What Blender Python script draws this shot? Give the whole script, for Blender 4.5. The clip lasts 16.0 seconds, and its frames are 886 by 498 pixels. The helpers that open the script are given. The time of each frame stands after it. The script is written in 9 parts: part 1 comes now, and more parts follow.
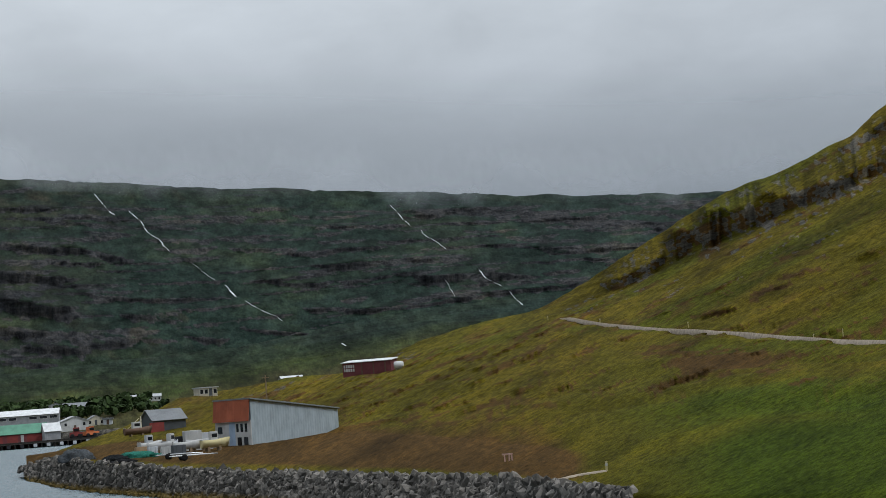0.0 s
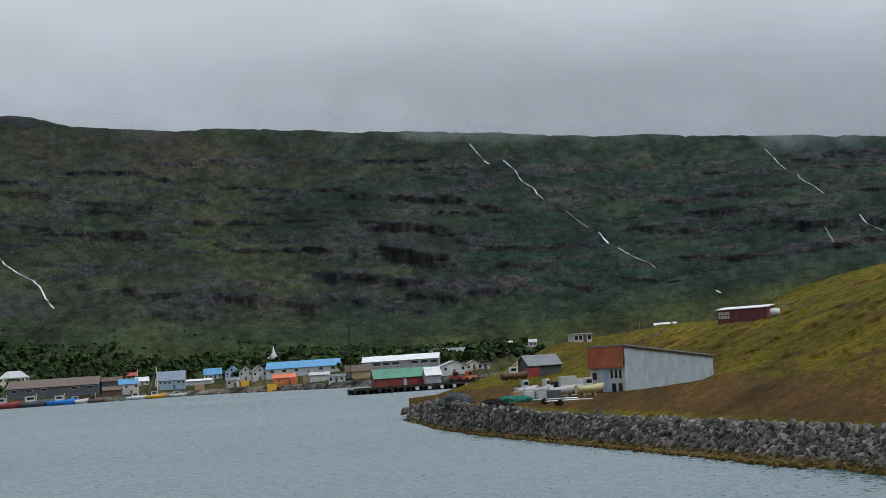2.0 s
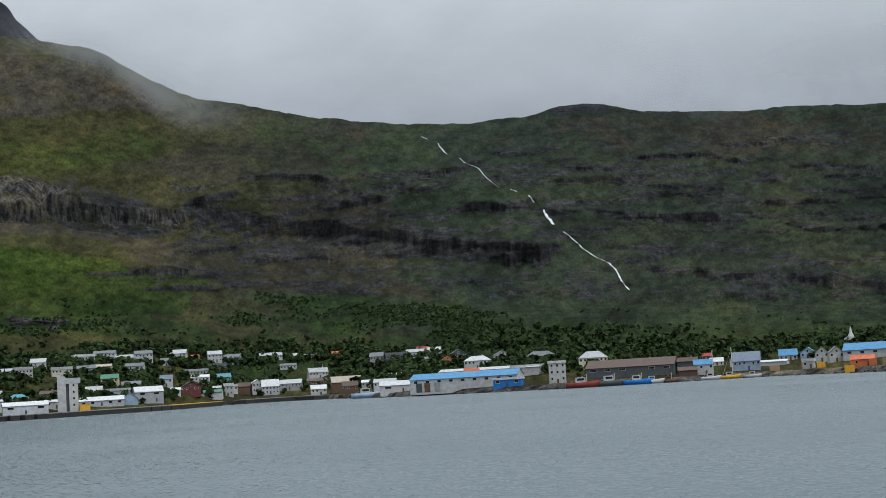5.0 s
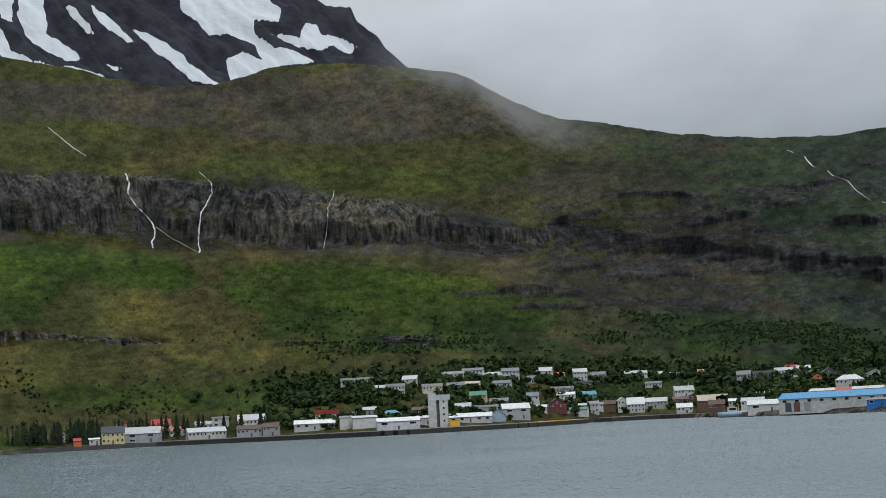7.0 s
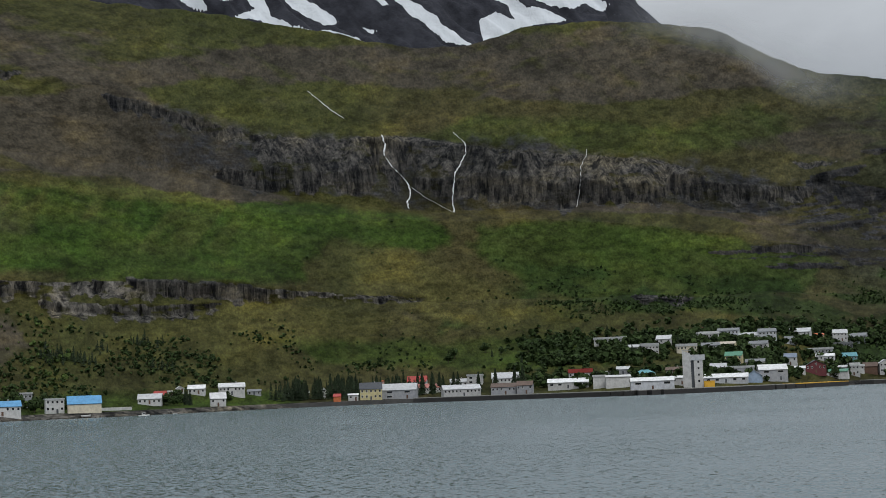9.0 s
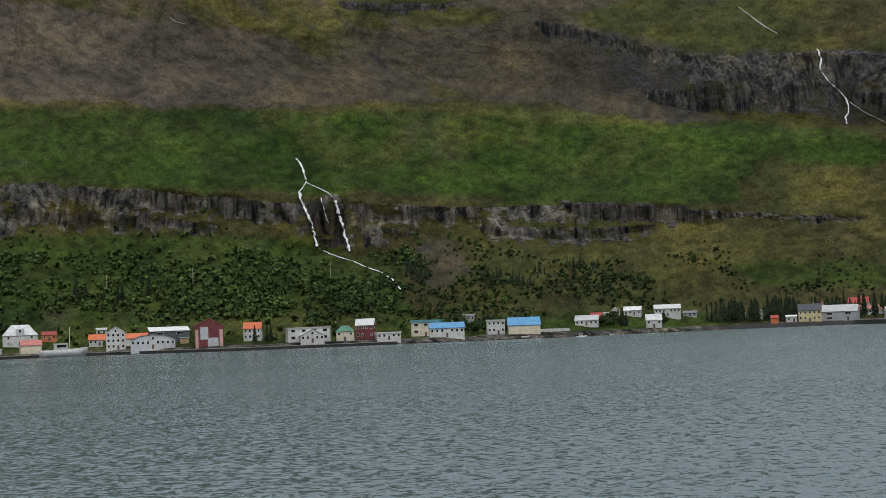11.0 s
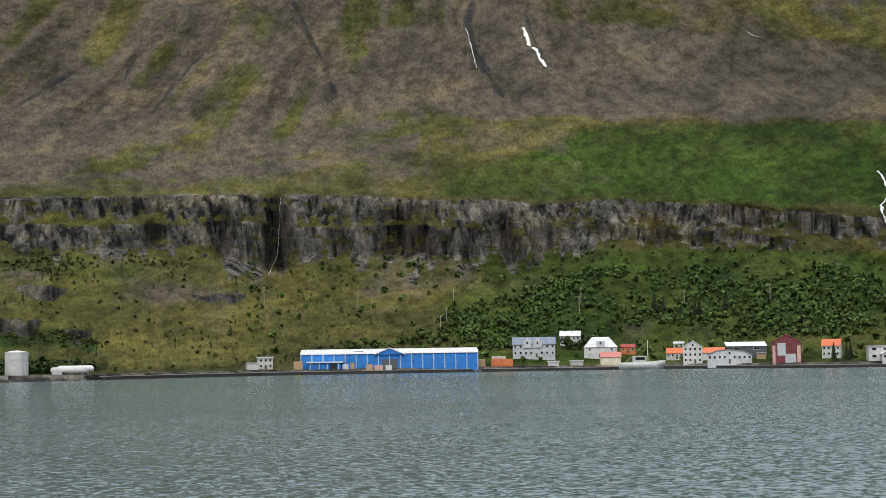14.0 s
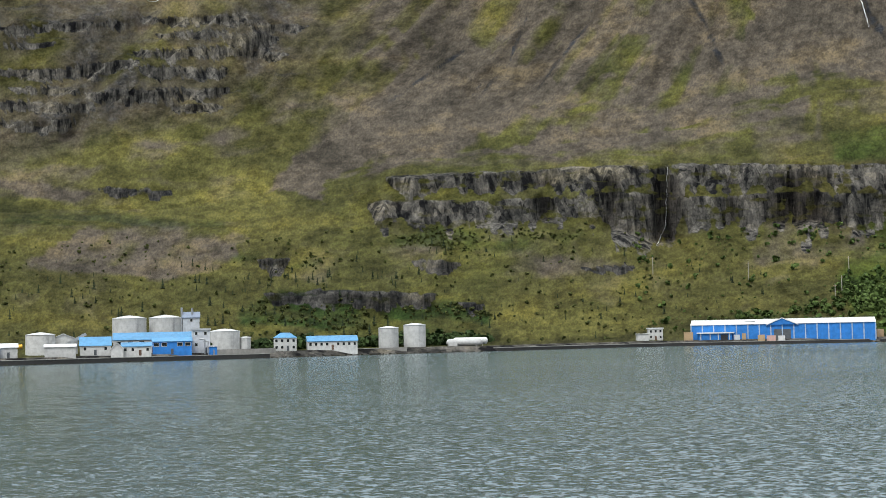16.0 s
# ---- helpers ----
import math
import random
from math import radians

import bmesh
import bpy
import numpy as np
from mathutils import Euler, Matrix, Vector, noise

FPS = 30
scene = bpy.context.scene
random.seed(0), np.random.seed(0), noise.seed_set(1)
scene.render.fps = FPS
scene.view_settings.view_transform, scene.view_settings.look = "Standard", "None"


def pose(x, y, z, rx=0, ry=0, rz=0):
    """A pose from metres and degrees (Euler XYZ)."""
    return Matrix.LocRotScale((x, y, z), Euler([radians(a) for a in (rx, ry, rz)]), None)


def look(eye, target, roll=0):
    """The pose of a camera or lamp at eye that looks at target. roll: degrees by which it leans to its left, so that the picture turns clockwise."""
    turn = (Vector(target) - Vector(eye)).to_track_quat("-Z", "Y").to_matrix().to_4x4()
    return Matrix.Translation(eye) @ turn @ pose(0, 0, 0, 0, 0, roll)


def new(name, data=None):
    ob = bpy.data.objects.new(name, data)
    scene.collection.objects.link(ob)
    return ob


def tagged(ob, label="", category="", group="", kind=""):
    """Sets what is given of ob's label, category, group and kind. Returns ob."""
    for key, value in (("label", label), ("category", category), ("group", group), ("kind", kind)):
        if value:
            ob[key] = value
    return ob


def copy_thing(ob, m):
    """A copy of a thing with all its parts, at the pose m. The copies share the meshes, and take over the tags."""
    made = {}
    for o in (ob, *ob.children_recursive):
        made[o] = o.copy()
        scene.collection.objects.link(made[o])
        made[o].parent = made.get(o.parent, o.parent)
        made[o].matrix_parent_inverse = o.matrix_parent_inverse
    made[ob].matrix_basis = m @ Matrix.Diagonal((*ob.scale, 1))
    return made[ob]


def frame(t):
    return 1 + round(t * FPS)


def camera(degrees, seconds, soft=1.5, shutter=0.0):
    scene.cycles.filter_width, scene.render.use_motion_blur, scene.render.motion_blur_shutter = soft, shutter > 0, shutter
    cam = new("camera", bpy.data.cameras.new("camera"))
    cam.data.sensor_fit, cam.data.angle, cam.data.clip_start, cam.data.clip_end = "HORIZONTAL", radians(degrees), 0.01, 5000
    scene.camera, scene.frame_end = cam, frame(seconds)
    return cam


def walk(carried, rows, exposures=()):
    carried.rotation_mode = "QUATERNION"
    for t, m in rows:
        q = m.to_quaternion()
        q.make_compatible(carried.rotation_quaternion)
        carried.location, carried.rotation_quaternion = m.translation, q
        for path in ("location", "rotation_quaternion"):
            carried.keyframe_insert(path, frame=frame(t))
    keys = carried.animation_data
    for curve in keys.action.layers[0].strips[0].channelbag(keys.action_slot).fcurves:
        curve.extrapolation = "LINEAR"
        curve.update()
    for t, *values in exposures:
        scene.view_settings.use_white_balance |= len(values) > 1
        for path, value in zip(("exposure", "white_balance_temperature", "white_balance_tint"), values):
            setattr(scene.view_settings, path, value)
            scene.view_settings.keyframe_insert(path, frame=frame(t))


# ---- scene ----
EYE = 8.0
cam = camera(31.11, 16.0, soft=0.65)
# seconds, yaw to the left, tilt up, lean to the right
ROWS = [
    (0.0, 0.000, 5.044, 4.303),
    (0.5, 2.546, 4.609, 4.027),
    (1.0, 6.580, 4.170, 3.923),
    (1.5, 10.659, 4.514, 3.867),
    (2.0, 13.393, 4.080, 3.791),
    (2.5, 17.285, 3.760, 3.751),
    (3.0, 20.910, 3.654, 3.983),
    (3.5, 24.656, 3.973, 3.952),
    (3.7, 25.945, 4.091, 3.929),
    (5.8, 39.289, 5.428, 3.508),
    (6.0, 40.791, 5.709, 3.612),
    (6.5, 44.141, 6.080, 3.287),
    (7.0, 46.904, 6.044, 2.923),
    (7.5, 49.695, 5.952, 2.676),
    (8.0, 51.495, 5.809, 2.517),
    (8.2, 52.386, 5.751, 2.569),
    (10.3, 65.206, 3.214, 2.133),
    (10.5, 67.343, 3.088, 2.421),
    (11.0, 71.536, 2.766, 2.195),
    (11.5, 74.072, 2.302, 1.321),
    (12.0, 76.031, 2.419, 1.019),
    (12.5, 79.226, 2.886, 1.133),
    (13.0, 82.421, 3.302, 1.178),
    (13.5, 87.827, 3.677, 1.152),
    (14.0, 92.047, 3.849, 0.858),
    (14.5, 96.247, 3.637, 0.936),
    (15.0, 100.152, 3.503, 1.504),
    (15.5, 102.726, 3.037, 1.502),
    (16.0, 105.992, 3.057, 1.174),
]
walk(cam, [(t, pose(0, 0, EYE, 90 + tilt, lean, yaw)) for t, yaw, tilt, lean in ROWS],
     exposures=[(0.0, 0.05, 6050, 8), (2.5, 0.08, 6000, 8), (3.5, 0.06, 5950, 8), (6.0, 0.0, 6100, 8), (8.2, -0.08, 6200, 9), (10.5, -0.15, 6350, 10), (11.0, -0.06, 6370, 10), (11.5, 0.1, 6400, 10), (12.5, 0.2, 6450, 10), (13.5, 0.32, 6500, 10), (14.5, 0.68, 6420, 9), (16.0, 0.77, 6350, 8)])

# ---- world and sun: an overcast sky, brighter towards the zenith ----
SUN_UP, SUN_ROT = radians(60), radians(100)
world = bpy.data.worlds.new("world")
scene.world = world
world.use_nodes = True
wt = world.node_tree
wt.nodes.clear()


def wn(kind, **kw):
    n = wt.nodes.new(kind)
    for k, v in kw.items():
        n.inputs[k].default_value = v
    return n


w_out = wn("ShaderNodeOutputWorld")
w_bg = wn("ShaderNodeBackground", Strength=1.0)
w_sky = wn("ShaderNodeTexSky")
w_sky.sky_type, w_sky.sun_disc, w_sky.sun_elevation, w_sky.sun_rotation = "NISHITA", False, SUN_UP, SUN_ROT
w_dim = wn("ShaderNodeVectorMath")
w_dim.operation = "SCALE"
w_dim.inputs["Scale"].default_value = 0.1
w_tc = wn("ShaderNodeTexCoord")
w_sep = wn("ShaderNodeSeparateXYZ")
w_div = wn("ShaderNodeMath")
w_div.operation = "ADD"
w_div.inputs[1].default_value = 0.30
w_proj = wn("ShaderNodeVectorMath")
w_proj.operation = "DIVIDE"
w_n1 = wn("ShaderNodeTexNoise", Scale=2.2, Detail=7.0, Roughness=0.52, Distortion=0.35)
w_n2 = wn("ShaderNodeTexNoise", Scale=6.5, Detail=6.0, Roughness=0.55, Distortion=0.2)
w_ramp = wn("ShaderNodeValToRGB")
w_ramp.color_ramp.elements[0].position, w_ramp.color_ramp.elements[0].color = 0.11, (0.24, 0.255, 0.275, 1)
w_ramp.color_ramp.elements[1].position, w_ramp.color_ramp.elements[1].color = 1.0, (0.92, 0.95, 0.99, 1)
for p, c in ((0.15, (0.36, 0.375, 0.395)), (0.20, (0.50, 0.515, 0.53)), (0.25, (0.60, 0.615, 0.625)), (0.6, (0.80, 0.83, 0.87))):
    e = w_ramp.color_ramp.elements.new(p)
    e.color = (*c, 1)
w_mapn = wn("ShaderNodeMapRange")
w_mapn.inputs["From Min"].default_value, w_mapn.inputs["From Max"].default_value = 0.3, 0.7
w_mapn.inputs["To Min"].default_value, w_mapn.inputs["To Max"].default_value = 0.86, 1.14
w_avg = wn("ShaderNodeMath")
w_avg.operation = "MULTIPLY_ADD"
w_avg.inputs[1].default_value = 0.55
w_half = wn("ShaderNodeMath")
w_half.operation = "MULTIPLY"
w_half.inputs[1].default_value = 0.45
w_cloud = wn("ShaderNodeVectorMath")
w_cloud.operation = "SCALE"
w_mix = wn("ShaderNodeMix")
w_mix.data_type = "RGBA"
w_mix.inputs["Factor"].default_value = 0.94
L = wt.links.new
L(w_tc.outputs["Generated"], w_sep.inputs[0])
L(w_sep.outputs["Z"], w_div.inputs[0])
L(w_tc.outputs["Generated"], w_proj.inputs[0])
L(w_div.outputs[0], w_proj.inputs[1])
L(w_proj.outputs[0], w_n1.inputs["Vector"])
L(w_proj.outputs[0], w_n2.inputs["Vector"])
L(w_n2.outputs["Fac"], w_half.inputs[0])
L(w_n1.outputs["Fac"], w_avg.inputs[0])
L(w_half.outputs[0], w_avg.inputs[2])
L(w_avg.outputs[0], w_mapn.inputs["Value"])
L(w_sep.outputs["Z"], w_ramp.inputs["Fac"])
L(w_ramp.outputs["Color"], w_cloud.inputs[0])
L(w_mapn.outputs["Result"], w_cloud.inputs["Scale"])
L(w_sky.outputs["Color"], w_dim.inputs[0])
L(w_dim.outputs[0], w_mix.inputs["A"])
L(w_cloud.outputs[0], w_mix.inputs["B"])
L(w_mix.outputs["Result"], w_bg.inputs["Color"])
L(w_bg.outputs[0], w_out.inputs["Surface"])

sun_data = bpy.data.lights.new("sun", "SUN")
sun_data.energy, sun_data.angle, sun_data.color = 1.9, radians(24), (1.0, 0.97, 0.92)
sun = new("sun", sun_data)
# the sun stands behind thin cloud over the viewer's own hillside, to the right of the first view and behind it
sun.matrix_world = look((900 * math.cos(SUN_UP) * math.sin(SUN_ROT), 900 * math.cos(SUN_UP) * math.cos(SUN_ROT), 900 * math.sin(SUN_UP)), (0, 0, 0))


# ---- terrain shape: bands of land round the head of the fjord, by bearing (degrees to the left of ahead) ----
def curve(a, *pairs):
    xs, ys = pairs[0::2], pairs[1::2]
    return sum(np.interp(a + o, xs, ys) for o in (-0.5, -0.25, 0.0, 0.25, 0.5)) / 5.0


def hash2(ix, iy, seed):
    h = (ix.astype(np.int64) * 374761393 + iy.astype(np.int64) * 668265263 + seed * 974711) & 0x7FFFFFFF
    h = ((h ^ (h >> 13)) * 1274126177) & 0x7FFFFFFF
    h = h ^ (h >> 16)
    return (h & 0xFFFF) / 65535.0


def vnoise(x, y, seed=0):
    """Smooth value noise from -1 to 1, on arrays."""
    ix, iy = np.floor(x), np.floor(y)
    fx, fy = x - ix, y - iy
    ux, uy = fx * fx * fx * (fx * (fx * 6 - 15) + 10), fy * fy * fy * (fy * (fy * 6 - 15) + 10)
    a, b = hash2(ix, iy, seed), hash2(ix + 1, iy, seed)
    c, d = hash2(ix, iy + 1, seed), hash2(ix + 1, iy + 1, seed)
    return ((a + (b - a) * ux) * (1 - uy) + (c + (d - c) * ux) * uy) * 2 - 1


def fbm(x, y, octaves=4, seed=0, gain=0.5):
    total, amp, norm = 0.0, 1.0, 0.0
    for o in range(octaves):
        total = total + amp * vnoise(x * 2 ** o + 17.3 * o, y * 2 ** o - 9.1 * o, seed + o)
        norm += amp
        amp *= gain
    return total / norm


def smooth(lo, hi, v):
    t = np.clip((v - lo) / (hi - lo), 0, 1)
    return t * t * (3 - 2 * t)


def rise(r, e):
    return EYE + r * np.tan(np.radians(e))


def far_bands(a):
    """Distance and height of the bands of the far shore and mountains, from the water to behind the ridge."""
    shore = curve(a, -60, 900, 8, 640, 12, 620, 17, 690, 19, 740, 22, 800, 26, 790, 30, 790, 33, 830, 36, 890, 38.5, 1060, 41, 1060, 44, 930, 49, 865, 54, 915,
                  57, 945, 61, 915, 67, 812, 70, 800, 74, 772, 79, 765, 84, 815, 90, 795, 98, 775, 104, 710, 112, 640, 121, 594, 150, 560)
    e4 = curve(a, -45, 2.3, -10, 2.3, 0, 1.9, 8, 1.0, 15, .75, 20, .8, 26, .8, 31, 1.0, 36, 1.2, 40, 1.5, 44, 1.75, 48, 1.8, 52, 1.6, 56, 1.1, 60, .9,
               64, .6, 68, .5, 72, .6, 76, .65, 85, .6, 95, .4, 100, .65, 103, .9, 106, .6, 113, .75, 118, .8, 124, .4)
    d4 = curve(a, -10, 800, 8, 800, 15, 650, 20, 480, 26, 350, 31, 300, 48, 320, 52, 320, 56, 250, 60, 200, 64, 130, 150, 120)
    e5 = curve(a, -10, 2.9, 0, 2.6, 8, 1.5, 15, 1.2, 20, 1.35, 26, 1.8, 31, 2.0, 36, 2.3, 40, 2.6, 44, 2.8, 48, 2.8, 56, 3.0, 60, 3.1, 63, 3.25, 67, 2.9,
               70, 3.25, 72.5, 3.4, 74.2, 2.7, 76.6, 2.9, 78.2, 3.8, 80.6, 4.0, 83, 3.7, 86.2, 4.0, 88, 3.2, 90.8, 3.15, 92.6, 3.7, 94.6, 3.5, 96.7, 3.65,
               97.9, 2.95, 99, 3.5, 101.5, 4.1, 105, 3.9, 108.9, 3.85, 113, 3.3, 118, 3.5, 124, 3.5)
    e6 = np.maximum(e5 + 0.12, curve(a, 54, 0, 56, 3.15, 59, 3.5, 62, 3.8, 65, 4.05, 69, 4.3, 73, 4.5, 75, 4.75, 77, 4.9, 80.5, 5.2, 85, 5.5, 90, 5.55, 95, 5.8,
                                      98, 5.9, 104, 5.8, 108, 5.7, 109.4, 4.5, 112, 3.7, 118, 4.2, 124, 4.2))
    e7 = curve(a, -10, 3.2, 0, 3.0, 8, 2.0, 15, 1.7, 20, 1.8, 26, 2.2, 31, 2.4, 36, 2.9, 40, 3.6, 43, 4.5, 45.3, 5.0, 48.3, 5.5, 51.4, 5.8, 56, 6.0, 61, 6.4, 64, 6.8,
               67.7, 7.4, 70, 8.1, 77, 8.25, 80, 8.2, 85, 8.4, 88, 8.35, 92.7, 8.1, 96, 7.5, 98, 7.15, 102, 6.8, 106, 6.6, 110, 5.9, 114, 4.7, 124, 4.5)
    e9 = np.maximum(e7 + 0.15, curve(a, -10, 3.6, 8, 3.4, 15, 3.6, 20, 3.9, 26, 4.2, 31, 4.5, 36, 4.9, 40, 5.2, 43.4, 5.5, 45.3, 5.8, 48, 6.3, 55, 6.3, 58.4, 6.6, 62.4, 7.3,
                                      66.6, 8.2, 70.7, 8.8, 74.7, 9.6, 80, 9.4, 88, 9.4, 95, 9.0, 100, 8.6, 105, 8.6, 109, 9.2, 113, 8.0, 117, 7.8, 121, 6.3, 124, 6))
    e10 = np.maximum(e9 + 0.5, curve(a, -10, 4.6, 0, 5.0, 8, 5.2, 15, 5.5, 20, 5.8, 26, 6.2, 31, 6.8, 37, 7.4, 39.4, 7.65, 41, 7.5, 42.3, 7.0, 43, 6.7, 45.8, 7.3, 48, 7.9,
                                       50, 8.2, 52, 8.7, 55, 8.7, 58, 9.1, 62, 9.2, 64, 9.9, 66, 10.5, 68, 11.2, 72, 11.5, 76, 11.6, 80, 11.3, 88, 11.3, 97, 10.6,
                                       105, 10.8, 109, 11.6, 114, 11.6, 119, 11.3, 124, 11))
    e11 = np.maximum(e10 + 0.5, curve(a, -45, 5, -11, 6.2, -5, 6.6, 0, 7.1, 5, 7.6, 8, 7.8, 13, 8.3, 17, 8.55, 20, 8.77, 24, 8.9, 26.2, 9.15, 27.4, 9.5, 29, 9.6, 29.6, 9.3,
                                        31, 9.2, 33.3, 9.15, 34.7, 9.2, 36.1, 9.4, 38.5, 9.7, 40.5, 10.25, 42.3, 10.5, 44, 11.3, 45.5, 12.2, 48, 12.75, 51, 12.85,
                                        52.5, 12.8, 54.6, 12.2, 57.2, 12.3, 60, 12.9, 64, 13.6, 68, 14.0, 75, 16, 90, 18, 110, 18, 130, 18))
    far = smooth(20, 8, a)
    d5 = curve(a, -10, 1000, 8, 950, 15, 800, 22, 560, 31, 470, 48, 480, 56, 400, 62, 330, 150, 300)
    r4, r5 = shore + d4, shore + d5
    r6 = r5 + curve(a, 54, 60, 60, 46, 107, 46, 111, 60)
    r7 = shore + curve(a, -10, 1150, 8, 1100, 15, 950, 22, 720, 31, 650, 48, 680, 56, 640, 150, 600)
    r9 = np.maximum(r7 + 230, shore + curve(a, -10, 1350, 15, 1250, 31, 1150, 60, 1150, 90, 1050, 150, 1000))
    r10 = r9 + curve(a, 31, 250, 40, 110, 43, 90, 66, 100, 72, 200, 105, 200, 112, 110)
    r11 = r10 + curve(a, -10, 650, 31, 700, 60, 750, 150, 750)
    z = np.zeros_like(a)
    R = [shore - 60, shore, shore + 7, shore + 60, r4, r5, r6, r7, r7 + 110, r9, r10, r11, r11 + 350]
    Z = [z - 6, z, z + 2.3, z + 4.0, rise(r4, e4), rise(r5, e5), rise(r6, e6), rise(r7, e7), rise(r7 + 110, np.minimum(e7 - 0.15, e9 - 0.2)),
         rise(r9, e9), rise(r10, e10), rise(r11, e11), rise(r11, e11) - 60]
    return np.array(R), np.array(Z)


CLIFFS, GULLIES, HILL_STEPS = [], [], []


def cliff(high, *course, stone=0.22, store=None):
    """A rock step: its height in degrees, then bearing and rise along its upper edge. stone: how pale and columnar the face is."""
    (CLIFFS if store is None else store).append((high, course[0::2], course[1::2], stone))


def gully(half, deep, *course):
    """A gully or stream bed: half width in degrees, depth in metres, bearing and rise of its bends."""
    GULLIES.append((half, deep, course[0::2], course[1::2]))


# dark lava beds on the mountains towards the head of the fjord, and the upper wall
cliff(0.198, 22.61, 7.04, 23.81, 7.45, 25.44, 7.56, 26.78, 7.5, 27.1, 7.26, 29.03, 7.42)
cliff(0.278, 18.16, 6.47, 19.76, 6.76, 20.58, 6.84, 20.89, 6.79)
cliff(0.159, 32.78, 7.46, 34.56, 7.62)
cliff(0.278, 22.76, 4.99, 23.77, 5.16, 25.19, 5.34, 26.4, 5.53, 28.02, 5.73)
cliff(0.198, 30.85, 6.0, 32.55, 6.24)
cliff(0.198, 23.66, 5.18, 25.19, 5.34)
cliff(0.397, 17.46, 2.42, 19.06, 2.64, 20.87, 2.92, 22.68, 3.15, 24.51, 3.34)
cliff(0.198, 24.3, 3.31, 26.13, 3.53)
cliff(0.476, 29.32, 4.57, 31.32, 4.86, 33.51, 5.14, 35.28, 5.38)
cliff(0.238, 11.07, 5.53, 12.8, 5.91, 14.97, 6.12, 16.46, 6.27)
cliff(0.278, 13.08, 4.85, 16.03, 5.3)
cliff(0.238, 16.62, 4.16, 18.11, 4.46)
cliff(0.317, 12.77, 3.83, 16.33, 4.12)
cliff(0.437, 12.27, 2.86, 16.58, 3.41, 17.98, 3.6)
cliff(0.179, 23.49, 6.18, 27.54, 6.8)
cliff(0.159, 22.69, 5.88, 27.16, 6.39)
cliff(0.198, 19.93, 4.52, 21.24, 4.76)
cliff(0.238, 35.08, 5.45, 39.15, 5.69)
cliff(0.198, 37.36, 6.87, 39.86, 6.86)
cliff(0.179, 37.71, 7.58, 39.82, 7.68)
cliff(0.238, 30.76, 4.16, 34.14, 4.6)
cliff(0.198, 21.53, 2.23, 23.75, 2.51)
cliff(0.179, 13.52, 1.92, 15.29, 2.1)
cliff(0.179, 9.66, 3.91, 12.35, 4.27)
cliff(0.179, 9.4, 2.47, 12.08, 2.75)
cliff(0.159, 34.01, 6.88, 35.97, 7.13)
cliff(0.198, 29.67, 5.43, 31.48, 5.66)
cliff(0.179, 21.22, 6.41, 22.22, 6.68)
cliff(0.159, 11.37, 6.65, 13.7, 6.99)
cliff(0.198, 13.91, 4.4, 16.28, 4.7)
cliff(0.179, 13.92, 8.17, 15.12, 7.98)
cliff(0.198, 12.34, 5.87, 14.45, 6.02)
cliff(0.278, 13.16, 4.95, 15.26, 5.08)
cliff(0.397, 12.65, 3.65, 15.3, 4.3)
cliff(0.278, 7.6, 2.37, 8.98, 2.59)
cliff(0.198, 4.98, 5.43, 7.19, 5.61)
cliff(0.238, 2.38, 4.74, 4.21, 4.77)
cliff(0.159, 2.8, 6.06, 3.71, 6.18)
cliff(0.278, -8.47, 5.32, -5.27, 5.8, -2.04, 6.37, 0.82, 6.53)
cliff(0.357, -2.25, 3.87, -1.25, 4.09, 0.59, 4.12)
cliff(0.159, -1.29, 4.65, 0.95, 4.78)
cliff(0.238, -3.68, 3.8, -1.66, 4.16)
cliff(0.198, 1.89, 3.04, 4.72, 3.3)
cliff(0.198, 10.76, 5.37, 12.06, 5.6)
cliff(0.198, -9.68, 5.42, -8.49, 5.64)
cliff(0.198, -7.35, 4.1, -5.55, 4.28)
cliff(0.198, 10.55, 6.3, 12.3, 6.47)
cliff(0.198, -6.39, 4.61, -3.96, 4.77)
cliff(0.179, 4.26, 4.1, 5.87, 4.27)
cliff(0.159, 9.15, 3.16, 10.91, 3.4)
cliff(0.238, 12.34, 2.26, 14.62, 2.65)
cliff(0.159, 4.78, 2.37, 6.98, 2.73)
cliff(0.179, 1.73, 5.29, 3.57, 5.33)
cliff(0.238, 36.65, 7.31, 38.05, 7.58, 39.26, 7.72, 40.7, 7.69)
cliff(0.317, 40.83, 7.17, 41.76, 7.07, 42.49, 6.91)
cliff(0.238, 35.65, 6.59, 36.27, 6.86, 37.87, 7.26)
cliff(0.179, 32.62, 7.48, 36.43, 7.54)
cliff(0.258, 35.85, 6.57, 37.3, 6.71)
cliff(0.218, 28.67, 5.73, 30.0, 5.94, 32.72, 6.27)
cliff(0.992, 40.18, 6.28, 41.38, 6.62, 42.64, 6.76)
cliff(0.635, 29.75, 4.36, 31.47, 4.67, 33.41, 4.98, 35.38, 5.26, 38.16, 5.92, 40.38, 6.29)
cliff(0.595, 42.66, 6.51, 44.25, 6.65, 45.47, 6.82, 47.5, 7.06, stone=0.5)
cliff(0.198, 32.79, 5.35, 35.36, 5.64)
cliff(0.179, 33.35, 5.83, 35.72, 6.13)
cliff(0.556, 62.77, 3.92, 65.5, 4.17, 67.03, 4.31, stone=0.5)
cliff(0.317, 47.06, 2.9, 48.97, 3.03, stone=0.5)
cliff(0.4, 62.24, 9.23, 64.4, 9.79, 65.95, 10.39, 67.68, 10.78, stone=0.5)
cliff(1.19, 58.01, 9.05, 60.04, 9.0, 62.44, 9.25, stone=0.5)
